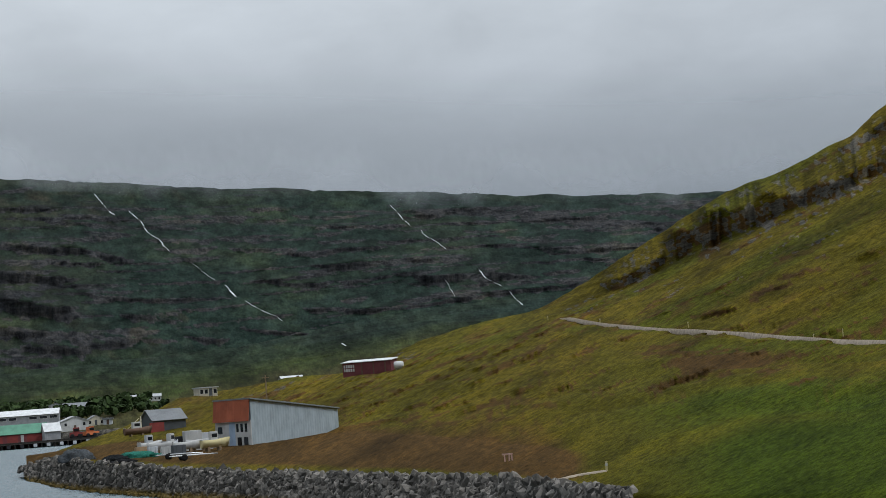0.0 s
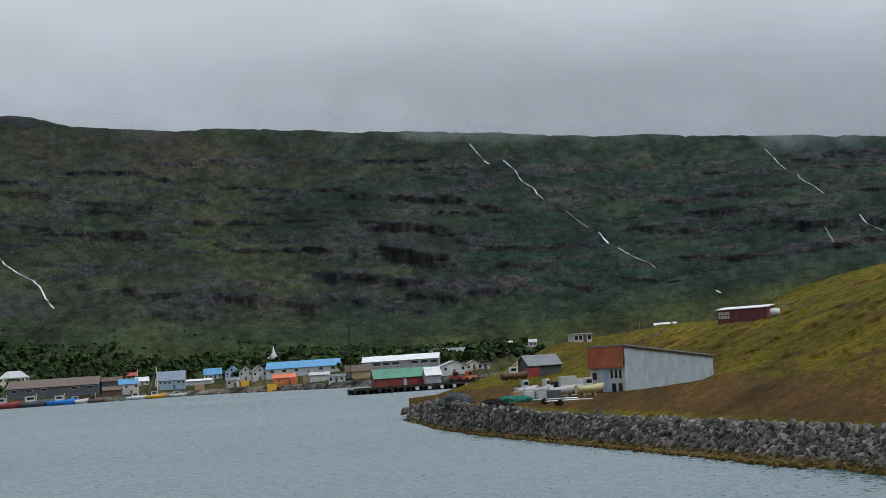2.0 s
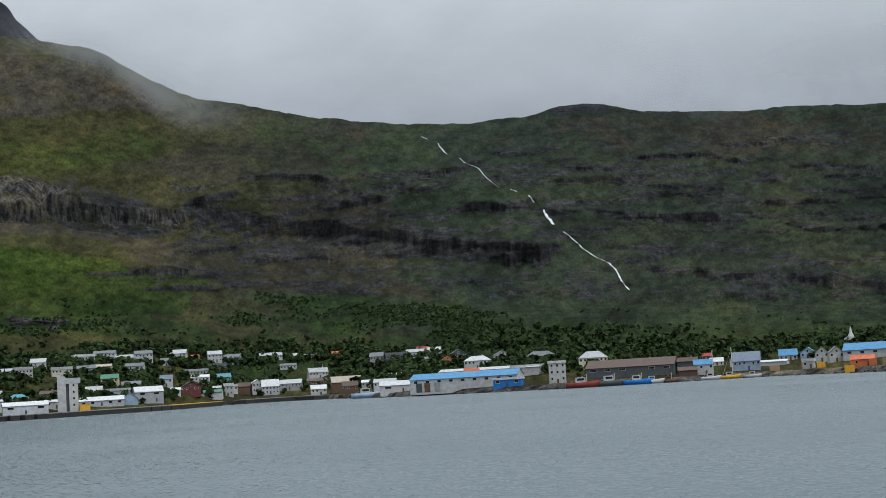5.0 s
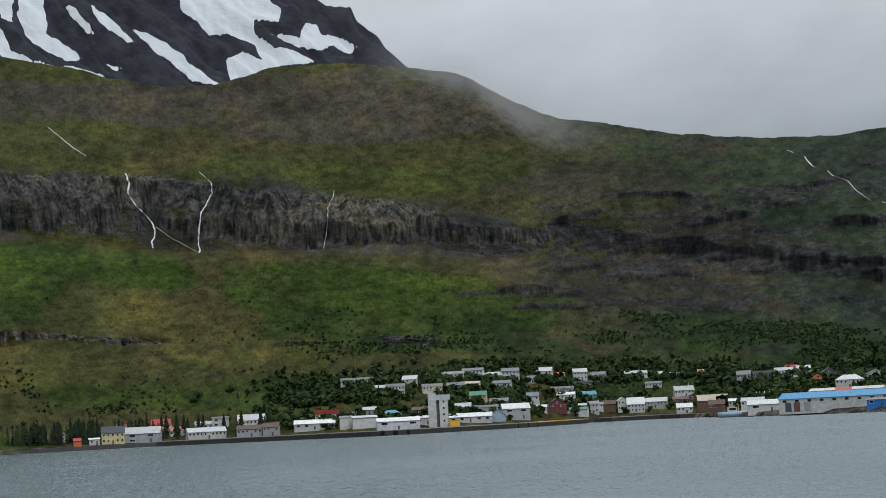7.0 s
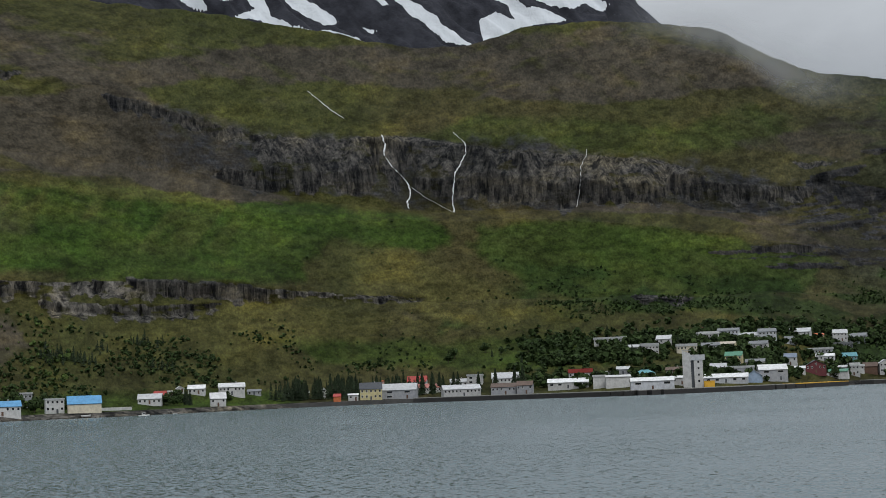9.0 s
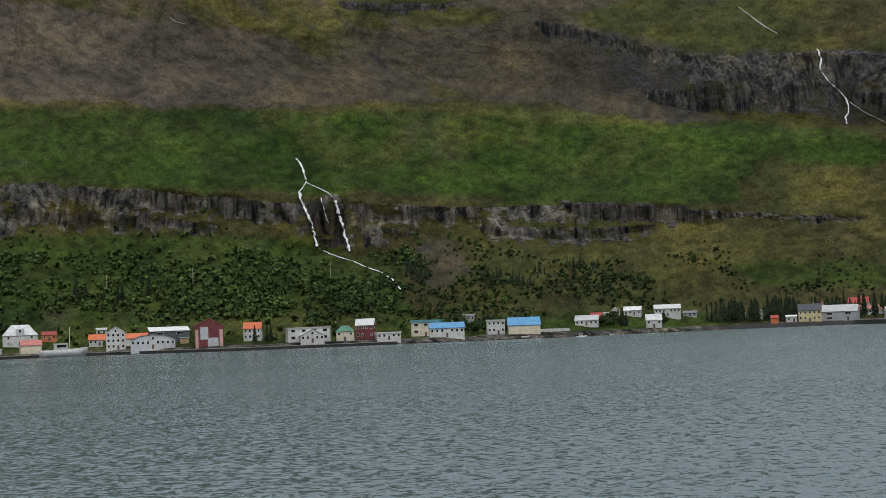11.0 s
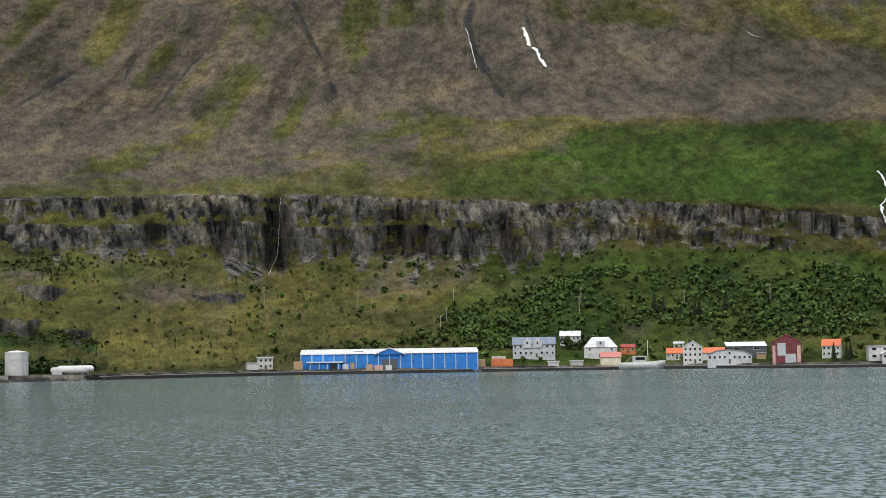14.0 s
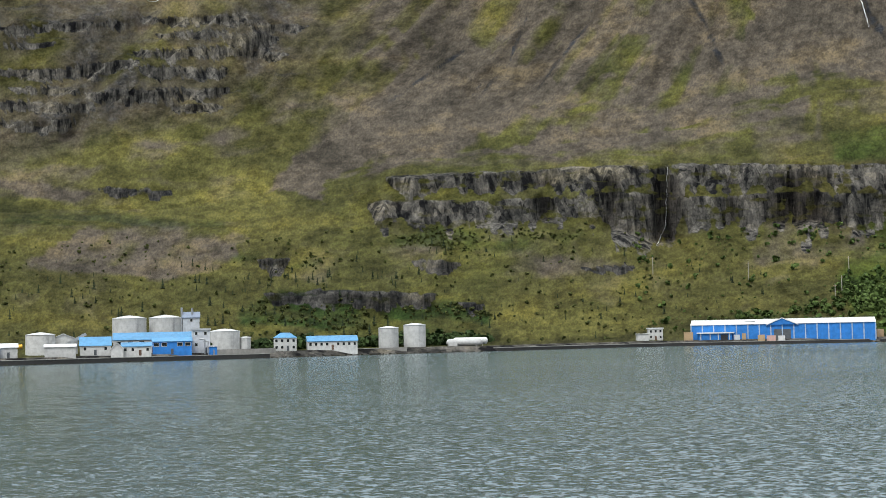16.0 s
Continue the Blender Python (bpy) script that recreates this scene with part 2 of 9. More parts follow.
cliff(1.389, 52.51, 8.27, 54.75, 8.62, 56.58, 8.99, 58.21, 9.06, stone=0.5)
cliff(1.091, 46.41, 7.26, 47.81, 7.75, 50.46, 8.09, 52.92, 8.28, stone=0.5)
cliff(0.675, 58.25, 7.79, 61.27, 7.91, 63.85, 8.06, stone=0.5)
cliff(0.714, 47.66, 6.81, 50.51, 7.07, 53.78, 7.34, 56.63, 7.57, stone=0.5)
cliff(0.198, 41.78, 7.36, 43.05, 7.42, stone=0.5)
cliff(0.278, 42.55, 4.49, 44.74, 4.58, stone=0.5)
cliff(0.278, 70.71, 11.56, 73.17, 11.57, 74.79, 11.75, stone=0.5)

# upper tier of the basalt cliff
cliff(0.762, 101.84, 5.82, 103.63, 5.78, 106.19, 5.77, 107.83, 5.68, stone=1.0)
cliff(1.004, 96.58, 5.81, 97.39, 5.86, 98.61, 5.85, 101.23, 5.88, 102.04, 5.82, stone=1.0)
cliff(0.864, 92.09, 5.61, 94.13, 5.72, 95.35, 5.8, 96.78, 5.82, stone=1.0)
cliff(0.914, 85.2, 5.52, 87.21, 5.4, 88.43, 5.35, 90.05, 5.57, 92.29, 5.61, stone=1.0)
cliff(0.762, 78.57, 4.82, 80.3, 4.92, 81.85, 5.18, 84.01, 5.31, 85.4, 5.53, stone=1.0)
cliff(0.635, 76.5, 4.54, 77.86, 4.68, 79.45, 4.88, 81.81, 5.12, stone=1.0)
cliff(0.556, 67.94, 4.18, 69.37, 4.18, 71.4, 4.26, 73.03, 4.44, 74.65, 4.5, stone=1.0)
cliff(0.516, 61.09, 3.66, 63.28, 3.87, 65.3, 4.01, 66.51, 4.12, 68.14, 4.19, stone=1.0)
cliff(0.238, 56.58, 3.27, 59.31, 3.47, 61.29, 3.67, stone=1.0)
cliff(1.23, 72.39, 3.95, 73.44, 4.11, 74.34, 4.14, stone=1.0)
cliff(0.556, 63.91, 3.29, 65.33, 3.28, 68.17, 3.4, 70.0, 3.55, stone=1.0)
cliff(1.786, 74.24, 4.46, 75.44, 4.85, 76.66, 4.54, stone=1.0)

# lower tier, and outcrops below
cliff(0.916, 102.44, 4.78, 104.43, 4.7, 106.96, 4.8, 108.5, 4.79, stone=1.0)
cliff(0.965, 99.83, 4.89, 102.64, 4.78, stone=1.0)
cliff(1.834, 97.3, 4.67, 98.22, 4.76, 100.03, 4.89, stone=1.0)
cliff(1.178, 93.33, 4.71, 95.37, 4.64, 97.4, 4.65, stone=1.0)
cliff(1.441, 88.04, 4.53, 89.25, 4.64, 91.29, 4.58, 93.53, 4.7, stone=1.0)
cliff(1.004, 86.23, 4.57, 87.23, 4.51, 88.24, 4.53, stone=1.0)
cliff(0.559, 81.39, 4.22, 82.66, 4.32, 84.23, 4.45, 86.43, 4.57, stone=1.0)
cliff(0.317, 79.37, 3.84, 81.48, 4.23, stone=1.0)
cliff(0.559, 111.6, 2.79, 112.47, 2.81, stone=0.6)
cliff(0.457, 105.45, 2.58, 106.94, 2.67, stone=0.6)
cliff(0.66, 106.35, 1.44, 108.89, 1.57, 110.51, 1.66, 112.22, 1.59, stone=0.6)
cliff(0.253, 99.18, 2.29, 100.85, 2.27, stone=0.6)
cliff(0.356, 104.59, 1.04, 105.28, 1.05, stone=0.6)
cliff(0.356, 115.67, 5.3, 118.03, 5.4, stone=0.6)

# crag at the east end
cliff(0.238, 116.6, 11.24, 119.73, 11.1, stone=0.6)
cliff(0.278, 112.89, 11.54, 116.44, 11.3, stone=0.6)
cliff(0.179, 119.64, 10.44, 121.47, 10.3, stone=0.6)
cliff(0.4, 116.85, 9.88, 118.74, 9.64, stone=0.6)
cliff(0.317, 118.58, 9.51, 121.47, 9.45, stone=0.6)
cliff(0.397, 113.63, 8.91, 115.63, 8.83, 118.43, 8.7, stone=0.6)
cliff(0.397, 111.88, 10.72, 113.64, 10.82, stone=0.6)
cliff(0.278, 111.49, 10.13, 113.81, 10.32, 116.81, 10.2, stone=0.6)
cliff(0.278, 118.3, 8.31, 121.48, 8.36, stone=0.6)
cliff(0.397, 119.08, 7.73, 121.48, 7.7, stone=0.6)
cliff(0.397, 113.62, 9.61, 116.51, 9.61, stone=0.6)
cliff(0.238, 110.76, 11.12, 112.99, 11.22, stone=0.6)
cliff(0.238, 119.83, 10.98, 121.46, 10.88, stone=0.6)
cliff(0.198, 113.6, 10.92, 116.01, 10.76, stone=0.6)
cliff(0.238, 118.78, 8.84, 121.09, 8.85, stone=0.6)
cliff(0.278, 113.84, 8.31, 115.64, 8.33, stone=0.6)

# gullies and stream beds: half width, depth, course
gully(1.49, 26, 95.71, 9.33, 96.21, 10.5, 96.71, 11.5, 97.31, 12.69)
gully(1.79, 30, 89.47, 8.81, 90.46, 10.4, 90.95, 11.81, 90.83, 12.61)
gully(1.39, 24, 89.37, 8.81, 88.22, 10.3, 88.7, 11.75, 88.88, 12.55)
gully(0.79, 16, 105.3, 6.97, 104.91, 8.07, 103.42, 9.67, 102.61, 11.47)
gully(0.79, 14, 97.39, 6.27, 96.87, 7.07, 96.14, 8.08)
gully(0.67, 10, 89.42, 6.55, 89.23, 5.93)
gully(0.99, 16, 102.42, 8.69, 100.59, 10.9, 99.77, 12.69)
gully(0.71, 12, 108.88, 4.67, 107.83, 5.76, 106.38, 6.86)
gully(0.79, 14, 84.28, 10.39, 83.05, 11.51, 82.43, 12.26)
gully(0.6, 10, 89.02, 5.93, 89.41, 7.15, 89.19, 7.96)
gully(0.71, 12, 76.46, 4.68, 76.63, 6.2, 77.53, 7.14, 79.15, 7.98)
gully(0.79, 14, 79.72, 10.4, 81.53, 11.82)
gully(0.87, 16, 72.21, 8.59, 73.4, 9.43, 74.19, 10.46)
gully(0.6, 14, 105.52, 6.83, 105.04, 8.23, 104.46, 8.92)
gully(0.6, 14, 118.99, 7.02, 118.29, 8.8, 116.81, 10.2, 116.3, 11.39)
gully(0.6, 16, 113.84, 8.33, 112.61, 9.83, 111.16, 11.22, 110.34, 12.01)
gully(0.79, 14, 111.66, 5.4, 110.01, 7.0, 107.53, 8.58, 105.04, 10.14)
gully(0.32, 8, 34.1, 8.8, 32.36, 7.62, 30.04, 5.98, 28.9, 4.69, 27.0, 2.73)
gully(0.4, 8, 22.81, 7.03, 21.27, 5.8, 20.33, 4.71)
gully(0.28, 6, 11.66, 7.79, 9.33, 5.58)
gully(0.32, 8, 11.84, 7.74, 9.4, 5.61, 7.3, 3.96, 5.56, 2.83)
gully(0.32, 8, 1.41, 6.81, -0.5, 5.04, -2.99, 2.81)
gully(0.28, 6, 14.03, 6.75, 11.47, 3.83, 10.41, 1.77)
gully(0.28, 6, 5.76, 5.89, 3.13, 2.86)
gully(0.48, 10, 57.8, 9.13, 57.04, 7.59, 56.87, 6.57)
gully(0.4, 10, 54.95, 8.73, 55.42, 6.31)
gully(0.32, 8, 50.94, 6.53, 50.55, 8.34, 49.56, 9.71)
gully(0.48, 8, 64.6, 9.76, 63.64, 8.75)
gully(0.4, 10, 43.4, 5.31, 43.65, 6.13, 42.81, 6.68)


def thin_beds():
    """Lesser lava beds between the main ones: broken, nearly level steps up the mountain at the head of the fjord."""
    rng = random.Random(44)
    for k in range(26):
        f = 0.10 + 0.84 * (k + rng.uniform(-0.3, 0.3)) / 26
        az = -13 + rng.uniform(0, 3)
        while az < 43:
            ln = rng.uniform(0.8, 4.2)
            e0, e1 = (np.interp(x, [-13, 0, 8, 20, 31, 37, 43], [2.9, 2.7, 1.6, 1.5, 2.2, 2.8, 3.6]) * (1 - f) + np.interp(x, [-13, 0, 8, 20, 31, 37, 43], [6.2, 7.0, 7.7, 8.6, 8.7, 7.2, 6.0]) * f for x in (az, az + ln))
            d = rng.uniform(-0.09, 0.09)
            if rng.random() < 0.6:
                cliff(rng.uniform(0.05, 0.19), az, e0 + d, az + ln * 0.5, (e0 + e1) / 2 + d + rng.uniform(-0.05, 0.05), az + ln, e1 + d)
            az += ln + rng.uniform(-0.3, 1.6)


thin_beds()


# the crag under the crest of the viewer's own hill, and scars in its turf
cliff(0.397, -8.2, 4.11, -7.32, 3.72, -6.04, 3.34, stone=0.1, store=HILL_STEPS)
cliff(0.714, -10.57, 5.33, -9.44, 5.03, -8.46, 4.6, stone=0.1, store=HILL_STEPS)
cliff(0.595, -14.47, 6.19, -12.88, 5.85, -11.47, 5.49, -10.15, 5.09, stone=0.1, store=HILL_STEPS)
cliff(0.754, -17.63, 7.25, -16.23, 6.83, -14.88, 6.38, -13.49, 6.03, stone=0.1, store=HILL_STEPS)
cliff(0.437, -12.88, 5.75, -10.87, 5.43, stone=0.1, store=HILL_STEPS)
cliff(0.15, -9.64, 0.07, -7.97, -0.33, -7.15, -0.59, stone=0.1, store=HILL_STEPS)
cliff(0.179, -13.33, 3.28, -12.13, 3.03, stone=0.1, store=HILL_STEPS)
cliff(0.139, -3.77, 1.23, -2.93, 0.84, stone=0.1, store=HILL_STEPS)
cliff(0.119, -2.76, -1.1, -1.82, -1.2, stone=0.1, store=HILL_STEPS)
cliff(0.119, 0.92, 0.26, 1.94, 0.1, stone=0.1, store=HILL_STEPS)
cliff(0.159, -10.57, 2.1, -9.07, 1.92, stone=0.1, store=HILL_STEPS)
cliff(0.179, -12.6, 2.82, -11.2, 2.55, stone=0.1, store=HILL_STEPS)
cliff(0.317, -17.75, 8.41, -16.6, 8.26, -15.58, 7.69, -14.78, 7.34, stone=0.1, store=HILL_STEPS)
cliff(0.119, -0.37, 0.53, 0.46, 0.43, stone=0.1, store=HILL_STEPS)
cliff(0.159, -7.13, 1.51, -6.31, 1.33, stone=0.1, store=HILL_STEPS)


def turf_steps():
    """Sheep-worn steps and slips in the turf of the hill, slanting with the slope."""
    rng = random.Random(52)
    for k in range(420):
        az, v = rng.uniform(-17.5, 7.0), rng.uniform(0, 1)
        top = float(np.interp(az, [-17.5, -16, -9.6, -3.8, 0, 6, 8], [7.0, 6.3, 4.2, 2.4, 1.7, 0.6, 0.3]))
        low = float(np.interp(az, [-17.5, -6, 2, 8], [-2.6, -2.0, -1.2, -0.8]))
        e, ln = low + (top - low) * v, rng.uniform(0.25, 1.5)
        tilt = -(0.12 + 0.34 * v) + rng.uniform(-0.12, 0.12)
        cliff(rng.uniform(0.035, 0.10), az, e, az + ln, e + tilt * ln, stone=0.1, store=HILL_STEPS)


turf_steps()


def carve(a, A, E, R, steps, gullies):
    """Cuts the rock steps and gullies into the land along the lines of sight; gives the new distances, bare rock, its paleness and gully floors."""
    slope = np.gradient(R, axis=0) / np.maximum(np.gradient(E, axis=0), 2e-3)
    slope = np.clip(slope, 22, 190)
    rock, pale, floor_, shift = (np.zeros_like(R) for _ in range(4))
    for n, (half, deep, az, el) in enumerate(gullies):
        j0, j1 = np.searchsorted(a, min(az) - half - 0.3), np.searchsorted(a, max(az) + half + 0.3)
        side = A[:, j0:j1] + 0.10 * fbm(A[:, j0:j1] * 1.4, E[:, j0:j1] * 1.4, 3, 900 + n)
        up = E[:, j0:j1]
        gap = np.full(side.shape, 9.0)
        for a0, e0, a1, e1 in zip(az, el, az[1:], el[1:]):
            k = np.clip(((side - a0) * (a1 - a0) + (up - e0) * (e1 - e0)) / ((a1 - a0) ** 2 + (e1 - e0) ** 2), 0, 1)
            gap = np.minimum(gap, np.hypot(side - a0 - k * (a1 - a0), up - e0 - k * (e1 - e0)))
        v = np.clip(1 - gap / half, 0, 1)
        shift[:, j0:j1] = np.maximum(shift[:, j0:j1], deep * (1.8 if 66 < az[0] < 106 else 1.0) * v ** 1.15)
        floor_[:, j0:j1] = np.maximum(floor_[:, j0:j1], v)
    for n, (high, az, el, stone) in enumerate(steps):
        j0, j1 = np.searchsorted(a, az[0] - 0.15), np.searchsorted(a, az[-1] + 0.15)
        x, up = a[j0:j1], E[:, j0:j1]
        if len(x) < 2:
            continue
        zero = x * 0
        ends = np.clip(np.minimum(x - az[0] + 0.15, az[-1] + 0.15 - x) / 0.45, 0, 1) ** 0.6
        cleft = smooth(0.10, 0.0, np.abs(fbm(x * 1.7, zero, 3, 950 + n)))
        top = np.interp(x, az, el) + 0.035 * fbm(x * 2.2, zero, 3, 920 + n) - 0.25 * high * cleft * fbm(x * 3.0, zero, 2, 955 + n) ** 2
        h = np.maximum(high * ends * (1.0 + 0.45 * fbm(x * 1.6, zero, 3, 930 + n)), 0.012)
        u = (up - (top - h)) / h
        push = np.where(u < 1, np.clip(u, 0, 1), np.clip(1 - (u - 1) / 2.0, 0, 1))
        win = smooth(-0.2, 0.2, u) * smooth(1.25, 0.9, u)
        pillar = 0.6 * np.abs(fbm(A[:, j0:j1] * 5.0, up * 0.8, 3, 940 + n)) + 0.5 * cleft
        mid = np.argmin(np.abs(u - 0.5), axis=0)
        lean = slope[mid, np.arange(j0, j1)]
        lean = np.convolve(np.pad(lean, 7, "edge"), np.ones(15) / 15, "valid")
        shift[:, j0:j1] += lean * h * ((0.34 if stone > 0.8 else 0.13 if stone > 0.2 else 0.04) * win * pillar - 0.92 * push) * (1.0 if high < 0.8 else 0.6)
        ragged = 0.45 * fbm(A[:, j0:j1] * 3.5, up * 2.5, 3, 970 + n)
        face = smooth(-0.05, 0.12, u + ragged) * smooth(1.10, 0.98, u) * np.clip(h / 0.05, 0, 1)
        face = face * (1 - 0.55 * smooth(0.10, 0.30, fbm(A[:, j0:j1] * 1.5, up * 6, 3, 990 + n)))
        if stone > 0.8:
            face = face * (1 - 0.5 * smooth(0.18, 0.36, fbm(A[:, j0:j1] * 2.4, up * 0.7, 3, 860 + n) + 0.2 * smooth(84, 70, A[:, j0:j1])))
        rock[:, j0:j1] = np.maximum(rock[:, j0:j1], face)
        pale[:, j0:j1] = np.maximum(pale[:, j0:j1], stone * smooth(-0.3, 0.1, u + ragged) * smooth(1.2, 1.0, u))
    return R + shift, rock, pale, floor_


PATCHES = []


def patch(kind, strength, *outline):
    """A stretch of ground cover: how dense, then bearing and rise round its outline."""
    PATCHES.append((kind, strength, outline[0::2], outline[1::2]))


# the wooded town
patch("scrub", 0.9, 50.8, 1.4, 46.9, 1.9, 36.8, 1.3, 36.9, -0.1, 44, 0.1, 50, -0.1)
patch("scrub", 0.9, 40.5, 1.4, 34.3, 1.4, 24.3, 0.7, 16.2, 0.8, 12.3, 0.6, 12.3, 0.2, 20.3, 0, 28.4, -0, 40.2, 0.2)

patch("lush", 0.9, 91.5, 0.1, 80.9, 0.3, 73, 0.3, 63.7, 0.2, 61.2, 0.1, 61.2, -0.5, 74.9, -0.5, 90.9, -0.3)

# ground cover: lush grass, yellow grass, brown heath and scree, scrub
patch("lush", 0.5, 15.4, 2.1, 10.6, 2.2, 3.2, 2, 0.7, 2.3, -2.5, 2.4, 3.2, 1.2, 9.7, 0.7, 15.5, 0.9)
patch("brown", 0.3, 15.2, 5.8, 12.3, 5.9, 12.3, 3.5, 9.6, 1.7, 15.4, 2.5)
patch("lush", 0.3, 4.3, 3, -0.6, 3.4, -4.7, 3.3, 0.3, 2.2)
patch("brown", 0.75, 39.9, 6.9, 36, 6.9, 34.9, 5.4, 35.4, 3.9, 33.6, 2.8, 40, 3.7)
patch("brown", 0.32, 29.8, 9.2, 17.6, 8.4, 8.4, 7.8, 8.5, 6.3, 19.8, 6.9, 27.9, 7.9)
patch("lush", 0.5, 39.7, 9.6, 34.3, 9, 33.4, 7.6, 37.9, 7.7, 39.8, 7.8)
patch("lush", 0.35, 36, 7.1, 30, 6.4, 28.9, 4.7, 34.1, 5.4)
patch("lush", 0.6, 33.7, 2.6, 26.2, 2.3, 20.1, 1.6, 8.9, 1.6, 9, 0.4, 20.2, 0.6, 32.3, 1.3)
patch("scrub", 0.9, 40, 3.5, 33.7, 2.6, 26.3, 0.9, 34.3, 1, 40.1, 1.8)
patch("scrub", 0.8, 30.3, 1.9, 22.2, 1.2, 16.2, 0.8, 16.6, 0.4, 28.3, 1)
patch("brown", 0.3, 15.9, 3.8, 8.8, 3.6, 8.9, 1.6, 15.1, 2.5)
patch("lush", 0.95, 68.9, 7, 60.9, 6.8, 56.7, 6.2, 55.5, 5.9, 55.1, 5.1, 56.7, 4.9, 59.5, 5.4, 61, 4, 68.9, 4.2)
patch("lush", 0.8, 55.1, 5.7, 50.8, 5.9, 45.7, 5, 43.8, 4.3, 42.8, 3.7, 44.1, 2.1, 49.9, 2.6, 52.7, 3.4, 54.3, 4.6)
patch("lush", 0.75, 61.5, 1.9, 58.5, 1.8, 55.6, 1.6, 51.6, 1.7, 50.8, 1, 52, 0.5, 56.9, 0.7, 60.5, 1.1)
patch("lush", 0.5, 56.6, 9, 53.7, 9.7, 49.6, 9.3, 47.5, 8.8, 44.5, 9.6, 42.5, 8.3, 47.6, 7.8, 53.7, 8.5)
patch("lush", 0.8, 43.9, 4.5, 42, 4, 42, 3.7, 44, 4.1)
patch("sere", 0.45, 59.4, 5, 56.7, 4.9, 53.9, 3.4, 52.8, 2.5, 54, 1.8, 56.8, 2.7, 59, 3.6)
patch("sere", 0.45, 67.8, 3.3, 62, 3.3, 58, 2.4, 58.1, 1.8, 64, 1.4, 67.8, 2.3)
patch("brown", 0.75, 71.4, 12, 67.7, 11.9, 63.8, 12.3, 57.7, 12.3, 49.4, 12.7, 43.4, 10.7, 42.4, 10.3, 45.4, 10.1, 49.5, 9.9, 55.7, 10.7, 57.7, 10.8, 62.8, 11.3, 67.7, 10.9)
patch("brown", 0.9, 68.8, 9.8, 64.4, 9.6, 61.3, 6.9, 63.9, 7, 68.9, 8.2)
patch("brown", 0.55, 47.7, 6, 36.5, 4.9, 36.6, 3.1, 39.9, 3.5, 43.7, 4.7)
patch("scrub", 0.75, 54.3, 4.6, 49.8, 4, 41.8, 3.2, 36.8, 1.7, 36.8, 1, 43.9, 1.5, 49.9, 2, 53.1, 3)
patch("scrub", 0.9, 67.8, 2.3, 65.2, 2.2, 63.2, 1, 67.8, 1.4)
patch("scrub", 0.7, 56, 2.4, 52.8, 2, 52.8, 1.4, 56, 1.8)
patch("brown", 0.5, 45.5, 8.3, 36.2, 9.5, 36.3, 7.8, 41.6, 7.4)
patch("brown", 0.5, 59.9, 7.3, 56.7, 6.4, 47.7, 5.8, 43.7, 5.1, 44.7, 6, 53.8, 6.7)
patch("brown", 0.95, 94.7, 11.7, 84.8, 11.8, 82.8, 11.2, 77.7, 10.6, 72, 8.6, 71, 8.2, 75.7, 8.1, 82.4, 8.2, 85.3, 8.4, 89.3, 8.8, 90.8, 9.6, 94.7, 8.8)
patch("brown", 0.85, 73.6, 10.6, 66.6, 10.9, 63.4, 9.3, 63.4, 7.4, 69.6, 8.1, 72.2, 9)
patch("sere", 0.8, 86.5, 8.9, 83.6, 9.2, 82.8, 8.8, 85.3, 8.4)
patch("sere", 0.75, 80.7, 12.2, 74.6, 12.1, 73.4, 10, 72, 8.8, 75, 10.3, 78.7, 11)
patch("brown", 0.3, 94.7, 7.8, 92.8, 7.8, 92.2, 6.8, 94.7, 6.4)
patch("sere", 0.8, 94.7, 8.8, 89.3, 8.8, 84.8, 8.6, 86.9, 8.2, 88.9, 7.5, 90.9, 6.7, 94.7, 8.2)
patch("brown", 0.3, 94.7, 3.7, 91.7, 3.5, 91.3, 2.9, 93.6, 1.9, 94.8, 1.5)
patch("sere", 0.7, 94.7, 3.5, 91.1, 3.3, 90.9, 2.5, 93.6, 1.5, 94.8, 1.3)
patch("brown", 0.6, 72.3, 3.1, 70.8, 3.1, 70.4, 1.9, 71.8, 1.1, 72.6, 2.1)
patch("sere", 0.6, 75.9, 8.3, 63.5, 7.2, 63.5, 6.7, 74.7, 8)
patch("lush", 1.0, 92.2, 6.7, 88.9, 7.3, 86.5, 8.1, 82, 8.1, 76.7, 7.9, 70.6, 7.9, 63.5, 7.1, 63.5, 4.3, 72.7, 4.8, 80.8, 5.2, 88.9, 5.7, 91.8, 5.9)
patch("lush", 0.8, 91.5, 3.9, 82.9, 3.6, 76.8, 3.3, 72.8, 2.1, 72.8, 0.3, 83, -0.1, 91.5, 0.3)
patch("scrub", 0.85, 86.5, 3, 82.5, 3, 78.4, 2.9, 73.6, 1.6, 73, 0.5, 80.9, 0.6, 90, 0.3, 95.9, 0.2, 92.8, 1.1, 89.3, 2.5)
patch("scrub", 1.0, 73.6, 2.6, 72.2, 2.8, 72.2, 1.5, 73.4, 1.8)
patch("scrub", 1.0, 70.2, 1.9, 65.3, 2, 63.6, 1.3, 65.1, 1, 69.8, 1.5)
patch("sere", 0.5, 80.9, 0.5, 78.5, 0.9, 73, 0.3, 73, -0.3, 79.7, -0.2)
patch("sere", 1.0, 119, 6.6, 115.6, 7.7, 113.3, 6, 111.3, 4.8, 109.7, 4, 112.1, 3.2, 114.1, 4, 116.7, 4.2, 120.4, 4.7, 121.5, 5.4)
patch("sere", 1.0, 97.8, 7.9, 96, 7.8, 96.6, 7.3, 97.6, 7.4)
patch("sere", 1.0, 104.6, 0.6, 102, 0.9, 98.6, 0.7, 98, 0.1, 102.4, -0.3, 104.2, -0.2)
